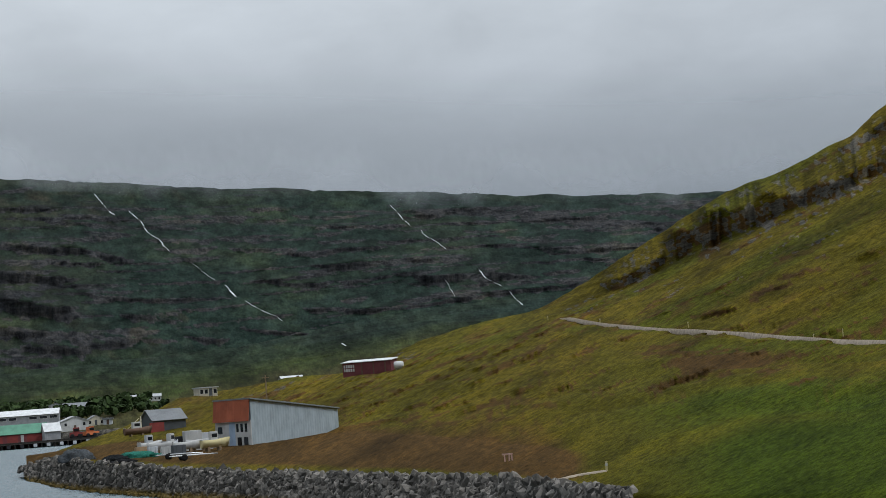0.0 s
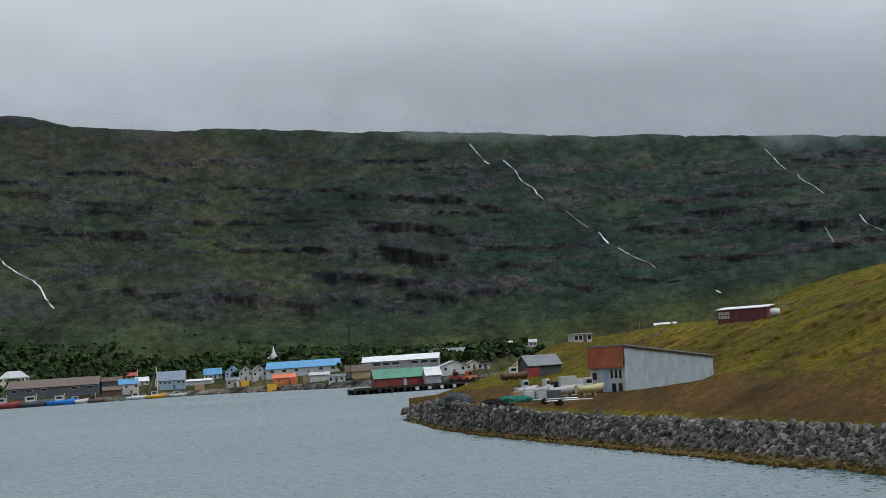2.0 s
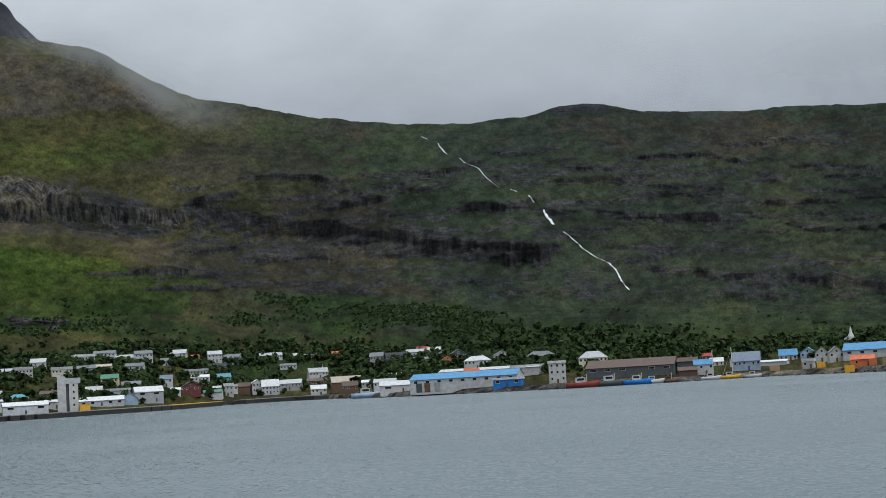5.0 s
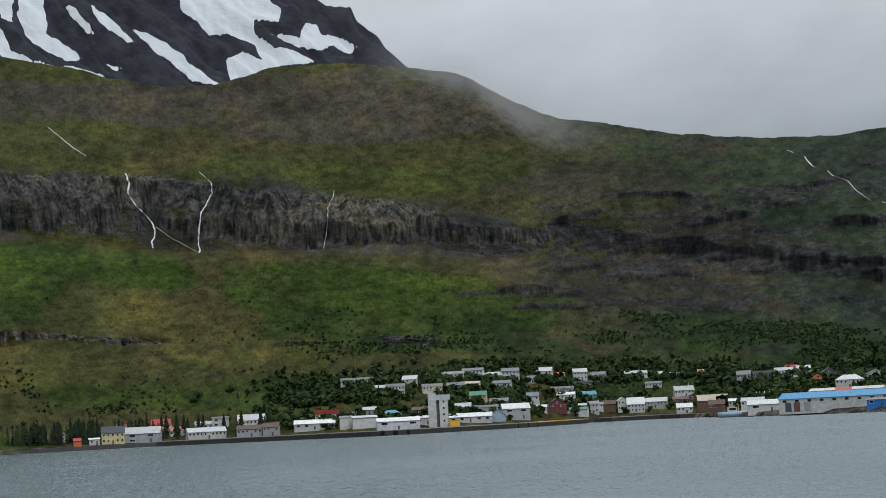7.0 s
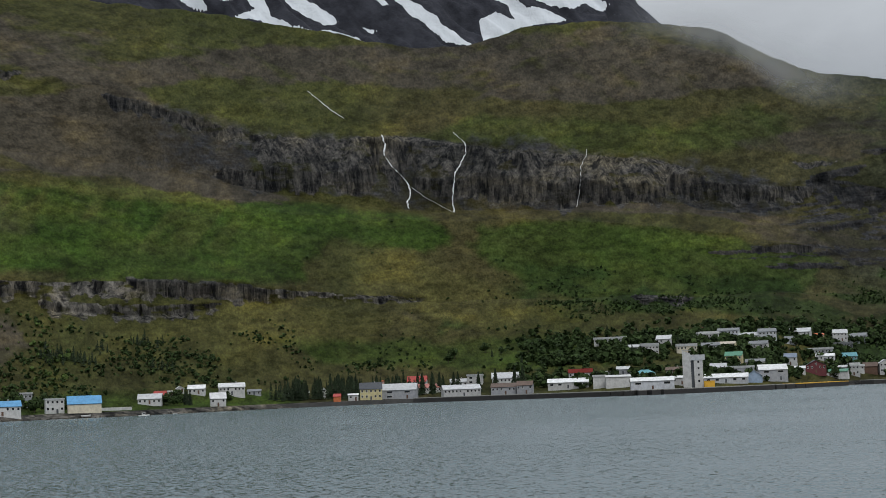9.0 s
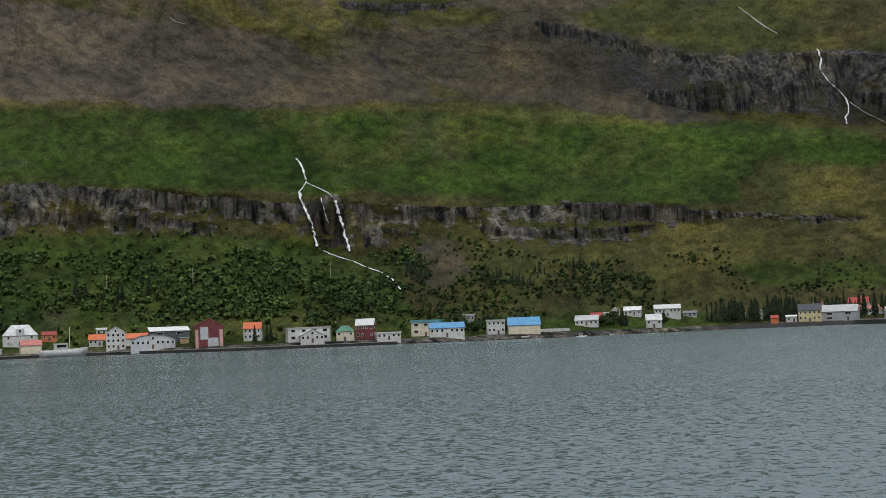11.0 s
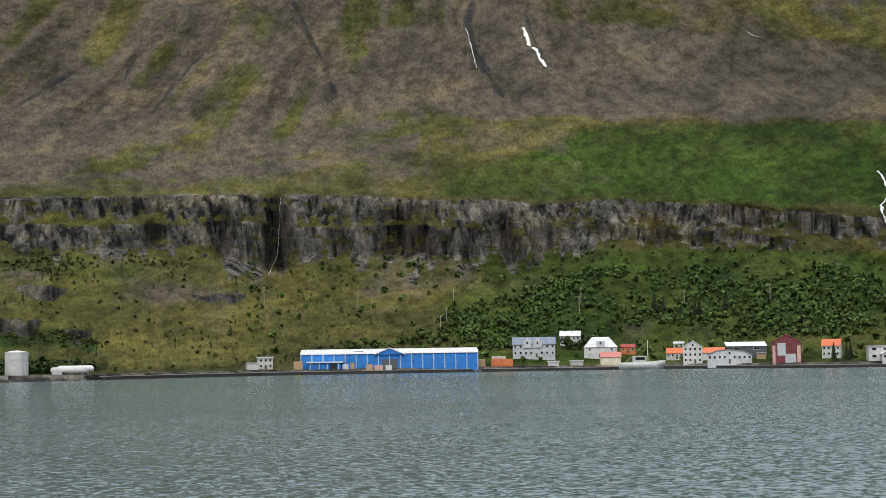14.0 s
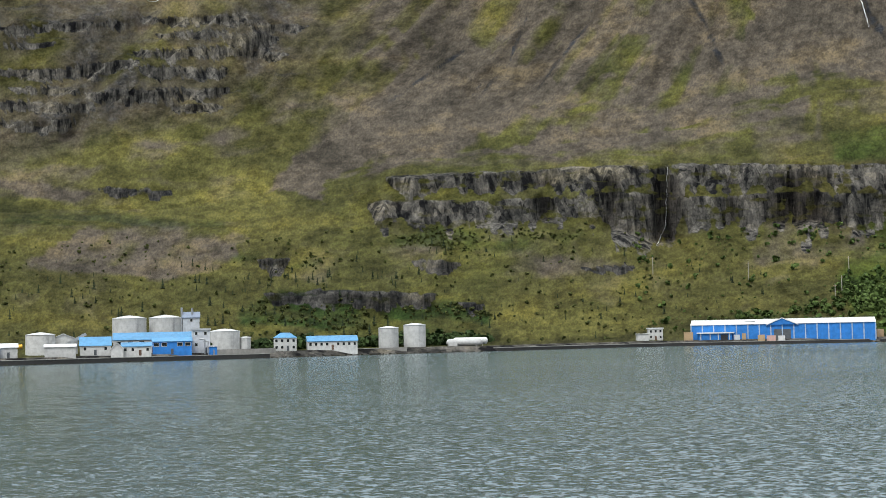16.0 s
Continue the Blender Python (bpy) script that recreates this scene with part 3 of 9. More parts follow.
patch("brown", 0.95, 112.1, 5.4, 108.8, 8.2, 104.6, 10.5, 103.4, 9.7, 106.8, 6.8, 109.6, 5.8, 110.5, 4.8)
patch("brown", 0.55, 108.8, 5.8, 105.9, 8, 102.4, 9.7, 101.4, 8.8, 104.5, 6.9, 107.2, 6.2)
patch("brown", 0.6, 103.9, 6.5, 100.4, 7.8, 97.8, 7.7, 98, 6.9, 101.5, 6.2)
patch("brown", 0.95, 100.1, 10.8, 96.3, 11.2, 95.7, 9.4, 96.7, 10.4)
patch("brown", 0.85, 95.9, 9.4, 93.3, 10.8, 90.1, 10.4, 90.2, 8.9, 94.4, 8.9)
patch("brown", 0.75, 120.9, 2.7, 118.6, 3.9, 115.7, 4, 113.3, 3.6, 113.1, 3, 115.7, 2, 118.1, 2.5)
patch("brown", 0.4, 121.5, 5.6, 118, 5.4, 115.7, 4.4, 120.3, 5)
patch("sere", 0.65, 110.4, 10.2, 103.3, 12.3, 98.3, 12.1, 99.3, 10.6, 103.4, 9.1, 105.5, 8.1)
patch("sere", 0.45, 121.5, 3.3, 107.6, 4.3, 99.5, 3.3, 95.5, 2.8, 97, 0.5, 107.7, 1.1, 115.7, 0.8, 121.5, 0.5)
patch("sere", 0.6, 107.6, 6.4, 101.4, 8.4, 98.1, 9.1, 95.4, 7.8, 101.5, 6)
patch("scrub", 0.95, 112.3, 1.6, 104.4, 1, 104.4, 0.4, 108.9, 0.1, 112.9, 0.4)
patch("scrub", 0.6, 107.8, 3.3, 105.6, 3.9, 101.3, 3.4, 101.3, 2.8, 105, 2.9, 106.4, 3.1)
patch("scrub", 0.5, 121.5, 4.4, 117.7, 4.5, 113.7, 4.1, 113.9, 3.9, 121.5, 4.2)
patch("scrub", 0.5, 113.3, 3, 110.5, 3.2, 110.5, 2.4, 113.1, 2.6)
patch("brown", 0.35, 113.7, 3.6, 103.6, 3, 99.5, 2.3, 105.6, 1.4, 111.7, 2)


def depth_in(x, y, az, el):
    """How deep, in degrees, a point lies inside an outline (negative outside)."""
    inside, gap = np.zeros(x.shape, bool), np.full(x.shape, 9.0)
    m = len(az)
    for i in range(m):
        xa, ya, xb, yb = az[i], el[i], az[(i + 1) % m], el[(i + 1) % m]
        if ya != yb:
            inside ^= ((ya > y) != (yb > y)) & (x < (xb - xa) * (y - ya) / (yb - ya) + xa)
        k = np.clip(((x - xa) * (xb - xa) + (y - ya) * (yb - ya)) / max((xb - xa) ** 2 + (yb - ya) ** 2, 1e-6), 0, 1)
        gap = np.minimum(gap, np.hypot(x - xa - k * (xb - xa), y - ya - k * (yb - ya)))
    return np.where(inside, gap, -gap)


def covers(a, A, E):
    """Density of each kind of cover, with uneven borders."""
    out = {k: np.zeros_like(E) for k in ("lush", "sere", "brown", "scrub")}
    for n, (kind, strength, az, el) in enumerate(PATCHES):
        j0, j1 = np.searchsorted(a, min(az) - 0.7), np.searchsorted(a, max(az) + 0.7)
        x, y = A[:, j0:j1], E[:, j0:j1]
        if x.shape[1] < 2:
            continue
        x = x + 0.9 * fbm(x * 0.7, y * 1.1, 4, 800 + n) + 0.12 * fbm(x * 5, y * 7, 3, 801 + n)
        y = y + 0.22 * fbm(x * 0.7, y * 1.2, 4, 850 + n) + 0.07 * fbm(x * 5, y * 7, 3, 851 + n)
        v = strength * smooth(-0.16, 0.16, depth_in(x, y, az, el))
        out[kind][:, j0:j1] = np.maximum(out[kind][:, j0:j1], v)
    return out


FAR_ROWS = (2, 4, 8, 26, 34, 44, 40, 5, 22, 50, 72, 8)


def far_land(a):
    """Grid of distances, heights and cover (lush, brown, rock) of the far land for the bearings a."""
    R0, Z0 = far_bands(a)
    R, Z, B = [], [], []
    for k, n in enumerate(FAR_ROWS):
        for i in range(n):
            s = i / n
            R.append(R0[k] + (R0[k + 1] - R0[k]) * s)
            Z.append(Z0[k] + (Z0[k + 1] - Z0[k]) * s)
            B.append(np.full_like(a, k + s))
    R.append(R0[-1]), Z.append(Z0[-1]), B.append(np.full_like(a, len(FAR_ROWS)))
    R, Z, B = np.array(R), np.array(Z), np.array(B)
    A = np.broadcast_to(a, R.shape)
    X, Y = -np.sin(np.radians(A)) * R, np.cos(np.radians(A)) * R
    west = smooth(46, 38, A)
    up = smooth(4.2, 5.5, B) * smooth(11.6, 10.8, B)
    crag = smooth(107.5, 112, A) * smooth(8.6, 9.2, B)
    # gullies that run down the slopes, knolls and roughness
    run = 0.5 * (fbm(A * 1.1 + 0.004 * R, R / 900, 4, 40))
    gul = np.abs(fbm(A * 0.6 + R / 420 + fbm(X / 240, Y / 240, 3, 3) * 0.5, R / 800, 3, 55))
    slope_part = smooth(4.0, 5.0, B) * smooth(11.9, 11.0, B)
    Z = Z - slope_part * (1 - smooth(0.0, 0.20, gul)) * (1.0 + (1.5 + 4.0 * smooth(58, 70, A) * smooth(112, 106, A)) * smooth(8.6, 9.4, B) * smooth(11.4, 10.2, B)) + slope_part * run * 8 * smooth(7, 9, B)
    ribs = smooth(70, 80, A) * smooth(8.3, 9.3, B) * smooth(11.8, 10.6, B)
    E = np.degrees(np.arctan2(Z - EYE, R))
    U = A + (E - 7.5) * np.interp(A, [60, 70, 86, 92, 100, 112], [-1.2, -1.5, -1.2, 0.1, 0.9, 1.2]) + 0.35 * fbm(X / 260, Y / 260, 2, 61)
    fold = fbm(U * 0.42, E * 0.10, 3, 63)
    Z = Z + ribs * (13 * (0.7 - 2.4 * np.abs(fold)) + 4 * fbm(U * 2.2, E * 0.15, 3, 65))
    Z = Z + smooth(46, 54, A) * (smooth(6.0, 6.6, B) * smooth(8.2, 7.4, B) * 4.5 + smooth(3.0, 3.6, B) * smooth(5.0, 4.7, B) * 2.5) * fbm(A * 0.55 + 0.3 * E, R / 500, 3, 73)
    Z = Z + smooth(3.2, 4.4, B) * (2.6 * fbm(X / 70, Y / 70, 4, 71) + 0.9 * fbm(X / 14, Y / 14, 3, 77))
    Z = Z + smooth(1.6, 3.0, B) * 0.5 * fbm(X / 25, Y / 25, 3, 79)
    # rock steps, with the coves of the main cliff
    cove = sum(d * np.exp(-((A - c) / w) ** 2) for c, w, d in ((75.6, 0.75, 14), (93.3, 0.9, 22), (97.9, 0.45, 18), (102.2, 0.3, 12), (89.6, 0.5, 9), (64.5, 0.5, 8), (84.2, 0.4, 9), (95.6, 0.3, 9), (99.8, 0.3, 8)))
    band5 = smooth(4.95, 5.02, B) * smooth(6.25, 6.0, B) * smooth(55, 60, A) * smooth(110.5, 108, A)
    E = np.degrees(np.arctan2(Z - EYE, R))
    R1, steps, pale_step, bed = carve(a, A, E, R, CLIFFS, GULLIES)
    hold = smooth(3.0, 3.5, B)
    R = R + (R1 - R) * hold + band5 * cove * smooth(5.9, 5.0, B)
    R = np.maximum.accumulate(R + np.arange(R.shape[0])[:, None] * 1e-3, axis=0)
    Z = EYE + R * np.tan(np.radians(E))
    X, Y = -np.sin(np.radians(A)) * R, np.cos(np.radians(A)) * R
    n1, n2 = fbm(X / 160, Y / 160, 4, 101), fbm(X / 45, Y / 45, 4, 103)
    scree = smooth(66, 74, A) * smooth(112, 106, A) * smooth(8.3, 8.9, B)
    rock = steps * hold
    wall9 = smooth(8.95, 9.1, B + 0.14 * fbm(A * 0.9, B * 2, 3, 94)) * smooth(10.15, 9.95, B + 0.05 * fbm(A * 1.6, B, 2, 95)) * smooth(41, 44, A) * smooth(69, 65, A)
    rock = np.maximum(rock, wall9 * (0.46 + 0.15 * n2))
    rock = np.maximum(rock, 0.75 * smooth(2.25, 2.0, B))
    rock = np.maximum(rock, crag * (0.26 + 0.35 * n2))
    cover = covers(a, A, E)
    lush = cover["lush"] * (0.85 + 0.35 * n2)
    sere = np.clip(np.maximum(cover["sere"] * (0.85 + 0.5 * n2), smooth(86, 98, A) * smooth(3.0, 4.0, B) * (0.26 + 0.6 * n1)), 0, 1)
    # streaks of scree and grass that follow the fall of the slope
    fan = fbm(U * 1.6, E * 0.22, 3, 109)
    brown = cover["brown"] * (0.95 + 0.45 * n2 + 0.5 * fan) + 0.30 * smooth(64, 72, A) * smooth(8.0, 8.8, B) * (1 - crag) + 0.28 * scree * smooth(-0.05, 0.35, fan + 0.6 * n1 + 0.4 * n2)
    brown = brown + 0.35 * smooth(0.0, 0.4, n1 + 0.6 * n2) * smooth(3.4, 4.2, B) * (0.2 + 0.8 * smooth(10, 24, A))
    lush = lush * (1 - 0.25 * smooth(0.05, 0.35, n1))
    rill = fbm((A - 1.3 * E) * 1.6 + 0.3 * n1, E * 0.35, 3, 115)
    brown = brown + 0.15 * smooth(46, 38, A) * smooth(4.4, 5.4, B) * smooth(0.05, 0.35, rill) + 0.4 * smooth(66, 72, A) * bed * smooth(7.5, 8.2, B)
    brown = brown + 0.34 * smooth(85, 92, A) * smooth(113, 107, A) * smooth(6.1, 6.7, B) * smooth(-0.5, 0.2, fan + 0.5 * n1)
    brown = brown * (1 - crag) + crag * (0.55 + 0.35 * n2)
    rock = np.maximum(rock, 0.8 * smooth(26.8, 27.6, A) * smooth(29.6, 29.1, A) * smooth(10.86, 10.9, B) * smooth(11.2, 11.05, B))
    rock = np.maximum(rock, scree * 0.5 * smooth(0.86, 1.0, bed + 0.12 * n2))
    pale = np.clip(np.maximum(smooth(2.3, 2.2, B), pale_step) + 0.12 * wall9 + 0.5 * crag, 0, 1)
    # the second term darkens gully floors as scrub, in place of their shade
    scrub = cover["scrub"] * smooth(-0.30, 0.25, n2 + 0.6 * n1 + 0.08) + 0.7 * smooth(0.3, 0.9, bed) * smooth(64, 68, A) * smooth(88, 84, A) * smooth(6.0, 6.3, B) * smooth(7.6, 7.2, B)
    # slanting streaks painted lighter, as yellow grass, for ridges that catch the light
    ridge = smooth(0.10, 0.32, fbm((A + 0.9 * E) * 0.9, E * 0.35, 3, 121)) * smooth(60, 66, A) * smooth(6.2, 6.5, B) * smooth(7.8, 7.3, B)
    sere = np.maximum(sere, 0.28 * ridge)
    ledge = np.clip(0.4 * up * west * smooth(4.6, 5.4, B) + 0.5 * crag + 0.2 * smooth(70, 60, A) * smooth(10.1, 10.4, B) * smooth(11.6, 11, B) + 0.3 * scree * smooth(9.0, 9.6, B), 0, 1)
    # slopes at the fjord head dimmed by bearing: haze and cloud shade as colour
    west_haze = smooth(48, 34, A) * smooth(3.4, 5.0, B) * (0.72 + 0.3 * n1 + 0.25 * smooth(22, 8, A)) * (1 - 0.35 * cover["lush"])
    # mask of the coves, whose shade is put into the rock colour
    cove_shade = band5 * np.clip(cove / 10, 0, 1) * smooth(6.0, 5.7, B)
    return A, R, Z, B, np.clip(lush, 0, 1), np.clip(brown, 0, 1), rock, pale, np.clip(west_haze, 0, 1), np.clip(cove_shade, 0, 1), sere, ledge, np.clip(scrub, 0, 1), A + (U - A) * (0.12 + 0.28 * scree)


def near_bands(a):
    """The same for the hillside, the fill and the breakwater on the viewer's own shore."""
    w = curve(a, -180, 24, -60, 34, -25, 50, -15, 57, -10, 62, -5.4, 76, -2, 95, 2.6, 111, 6.6, 131, 9.6, 150, 12.0, 172, 12.7, 180, 14.2, 207, 14.7, 236)
    t = np.maximum(w + 3.5, curve(a, -180, 34, -60, 44, -25, 60, -15, 66, -7, 73, -4.6, 78, -1.4, 85, 2.5, 97, 6, 114, 8.5, 126, 11.2, 155, 13.5, 203, 14.7, 240))
    flat = np.maximum(t + 3, curve(a, -180, 50, -60, 60, -12, 84, -8, 96, -5, 112, -2, 140, 1, 190, 3.8, 235, 7, 262, 9, 285, 11.5, 300, 14.7, 246))
    zf = curve(a, -180, 8, -60, 8, -15, 3.4, -5, 3.0, 15, 2.8)
    mid = np.maximum(flat + 4, curve(a, -180, 120, -60, 150, -30, 200, -15.2, 235, -12.4, 265, -9.5, 310, -6.5, 370, -3.8, 450, 1, 420, 3, 415, 6, 400, 9, 370, 11.5, 325, 14.7, 252))
    em = curve(a, -180, 12, -60, 6, -30, 2, -15.2, .42, -12.4, .8, -9.5, 1.23, -6.5, 1.67, -3.8, 2.25, -2, 1.9, 0, 1.4, 1.7, .70, 3.4, .68, 6, .2, 8, -0.2, 10, -.55, 12, -.9, 14.7, -1.4)
    crop = np.maximum(mid + 6, curve(a, -180, 220, -60, 260, -30, 350, -16.2, 420, -12.8, 450, -9.6, 490, -6.1, 540, -3, 585, 1.6, 560, 4, 545, 8, 470, 10, 400, 14.7, 258))
    ec = curve(a, -180, 30, -60, 20, -30, 12, -16.2, 6.4, -12.8, 5.25, -9.6, 4.25, -8.3, 3.75, -7.1, 3.25, -6.1, 2.98, -3.8, 2.5, -1.9, 2.25, 0, 1.85, 1.6, 1.3, 3.4, .78, 6, .68, 7.8, .45, 9.8, .1, 11, -0.4, 12, -.9, 14.7, -1.4)
    top = crop + curve(a, -60, 60, -16, 46, -6, 36, 14, 20, 14.7, 8)
    et = np.maximum(ec + 0.02, curve(a, -180, 34, -60, 25, -30, 15, -16.4, 8.75, -15.3, 7.8, -13.75, 7.2, -12.5, 6.7, -10.7, 6.25, -9.2, 5.5, -8.4, 5.0, -6.3, 3.95, -3.8, 2.62, -1.9, 2.35, 0, 1.95, 1.6, 1.42, 3.4, .86, 6, .76, 7.8, .54, 9, .42, 9.8, .25, 11, -.4, 14.7, -1.4))
    z = np.zeros_like(a)
    ztop = rise(top, et)
    back = curve(a, -60, 150, -3, 120, 3, 90, 12, 40, 14.7, 10)
    zt = curve(a, -180, 4, -60, 4, -15, 2.6, -7, 2.5, -3, 2.2, 2, 2.1, 9, 2.2, 12.7, 2.8, 14, 3.0, 14.7, 1.0)
    drop = curve(a, -180, 0, -25, 0, -16, 6, 14.7, 6)
    R = [w - 12, w, t, flat, mid, crop, top, top + back, top + 3 * back]
    zw = curve(a, -180, 4, -90, 4, -50, 1.5, -20, 0.6, -6, 0)
    Z = [z - 4 + zw, z + zw, np.maximum(zt, zw + 0.3), np.maximum(zf, zw + .6), rise(mid, em), rise(crop, ec), ztop, ztop - drop, np.where(a > -25, -5, ztop + 10)]
    return np.array(R), np.array(Z)


NEAR_ROWS = (3, 8, 22, 60, 60, 22, 8, 8)


def near_land(a):
    R0, Z0 = near_bands(a)
    R, Z, B = [], [], []
    for k, n in enumerate(NEAR_ROWS):
        for i in range(n):
            s = i / n
            R.append(R0[k] + (R0[k + 1] - R0[k]) * s)
            Z.append(Z0[k] + (Z0[k + 1] - Z0[k]) * s)
            B.append(np.full_like(a, k + s))
    R.append(R0[-1]), Z.append(Z0[-1]), B.append(np.full_like(a, len(NEAR_ROWS)))
    R, Z, B = np.array(R), np.array(Z), np.array(B)
    A = np.broadcast_to(a, R.shape)
    X, Y = -np.sin(np.radians(A)) * R, np.cos(np.radians(A)) * R
    hill = smooth(2.95, 3.25, B) * smooth(12.5, 9, A)
    Z = Z + hill * (1.3 * fbm(X / 45, Y / 45, 4, 201) + 0.45 * fbm(X / 9, Y / 9, 3, 203)) + (1 - hill) * 0.10 * fbm(X / 6, Y / 6, 3, 205)
    # sheep-worn terracettes along the slope
    Z = Z + hill * 0.35 * fbm(Z / 2.2, A * 0.5, 2, 207)
    E = np.degrees(np.arctan2(Z - EYE, R))
    crag = smooth(4.75, 5.05, B) * smooth(5.98, 5.85, B) * smooth(-5.2, -6.6, A)
    R1, steps, _, _ = carve(a, A, E, R, HILL_STEPS, ())
    R = np.maximum.accumulate(R + 0.55 * (R1 - R) * hill + np.arange(R.shape[0])[:, None] * 1e-3, axis=0)
    Z = EYE + R * np.tan(np.radians(E))
    X, Y = -np.sin(np.radians(A)) * R, np.cos(np.radians(A)) * R
    n1, n2, n3 = fbm(X / 60, Y / 60, 4, 221), fbm(X / 12, Y / 12, 4, 223), fbm(A * 0.8, (E + 0.36 * A) * 3.2, 4, 227)
    n4 = fbm(A * 6.0, E * 8.0, 4, 229)
    rock = smooth(0.85, 1.0, B) * smooth(2.05, 1.95, B) * smooth(-6, -5, A) + steps * np.maximum(smooth(4.2, 4.7, B), 0.15) * hill * (0.2 + 0.8 * smooth(-0.2, 0.15, n4)) + 0.5 * crag * smooth(0.05, 0.3, n4)
    bare = np.exp(-(((A + 9.5) / 2.6) ** 2)) * np.exp(-(((B - 3.55) / 0.16) ** 2)) * smooth(-0.2, 0.25, n2 + 0.15)
    brown = np.clip(0.75 * steps * hill + bare * 1.3 + 0.2 * crag * smooth(-0.1, 0.3, n2 + n1) + 0.5 * hill * smooth(0.22, 0.36, n3 + 0.25 * n1 + 0.12 * n2) + smooth(-6, -3, A) * smooth(2.02, 2.25, B) * smooth(3.25, 2.8, B) * 1.2, 0, 1)
    lush = smooth(-5, -11, A) * smooth(3.5, 3.0, B) * smooth(-0.5, 0.1, n1 + n2 * 0.4) + 0.5 * smooth(-0.1, 0.4, n1) * hill
    brown = brown * (1 - 0.85 * smooth(-6, -10, A) * smooth(3.35, 3.05, B))
    return A, R, Z, B, np.clip(lush, 0, 1), np.clip(brown, 0, 1), np.clip(rock, 0, 1)


DRIFTS = []


def drift(*outline):
    """A snow field of the peak: bearing and rise round its outline."""
    DRIFTS.append((outline[0::2], outline[1::2]))


drift(61.48, 14.8, 60.99, 14.85, 60.62, 13.85, 59.95, 13.46, 59.27, 13.11, 59.76, 13.11, 60.53, 13.46, 61.2, 13.94)
drift(62.08, 13.64, 60.93, 13.13, 60.16, 12.92, 60.26, 12.84, 61.32, 12.99, 62.09, 13.21)
drift(60, 12.92, 59.37, 12.88, 58.59, 12.62, 57.91, 12.18, 58.6, 12.24, 59.58, 12.58)
drift(59.81, 14.98, 59.41, 14.94, 59.13, 14.54, 58.84, 14.05, 59.04, 14.05, 59.52, 14.53)
drift(58.91, 15.02, 58.43, 14.73, 57.36, 13.75, 57.66, 13.81, 58.54, 14.34)
drift(57.54, 14.24, 56.75, 13.98, 55.56, 13.24, 55.47, 12.94, 54.38, 12.22, 55.39, 12.34, 55.98, 12.95, 56.57, 13.35)
drift(55.86, 16.38, 53.2, 16.35, 52.43, 15.06, 52.02, 14.85, 52.25, 14.36, 53.07, 14.48, 53.09, 13.99, 52.49, 13.57, 51.68, 13.35, 50.87, 12.89, 52.72, 12.86, 53.1, 13.59, 54.11, 14.01, 54.72, 13.92, 55.11, 14.42, 55.71, 14.82)
drift(54.14, 13.11, 53.52, 13.3, 52.52, 12.94, 51.28, 12.9, 52.73, 12.78, 53.57, 12.24, 53.97, 12.31)
drift(52.47, 13.97, 51.45, 13.84, 51.22, 14.33, 50.81, 14.28, 50.62, 13.92, 49.8, 13.69, 49.36, 13.37, 49.62, 13.14, 50.22, 13.5, 50.85, 13.32, 51.47, 13.44, 52.07, 13.76)
drift(61.58, 12.13, 61.06, 11.94, 61.16, 11.8, 61.5, 11.94)
drift(60.02, 12.25, 59.3, 12.05, 59.59, 11.94, 59.94, 12.05)
drift(59.23, 12.25, 58.96, 12.13, 59.1, 12.05)
drift(58.42, 13.01, 57.84, 12.85, 58.09, 12.75)
drift(62.06, 14.83, 61.77, 14.65, 61.64, 14.42, 62.06, 14.56)
drift(68.76, 15.53, 67.02, 15.58, 66.81, 14.15, 67.34, 14.23, 68, 14.79)
drift(67.34, 13.85, 66.86, 13.78, 66.75, 13.63, 67.35, 13.64)
drift(66.04, 15.6, 65.17, 15.24, 63.91, 13.65, 64.51, 13.69, 65.29, 14.27)
drift(64.39, 14.59, 63.7, 14.47, 63.07, 14.09, 63.41, 14.03, 64.1, 14.32)
drift(63.38, 15.25, 62.44, 15.06, 61.72, 13.49, 61.02, 13.13, 63.12, 13.46, 62.31, 13.69, 62.9, 14.38)
drift(61.46, 15.26, 60.55, 15.26, 60.44, 14.08, 59.25, 13.27, 59.4, 13.11, 60.5, 13.68, 61.29, 14.38)
drift(62.27, 15.45, 61.56, 15.26, 61.63, 14.52, 61.98, 14.71)
drift(66.53, 12.95, 65.86, 12.92, 66.06, 12.82)
drift(61.55, 12.19, 61.03, 12, 61.24, 11.89)
drift(59.93, 12.25, 59.21, 12.05, 59.74, 12)
drift(70.46, 15.47, 68.76, 15.53, 68.39, 14.21, 68.98, 13.62, 69.72, 14.55)


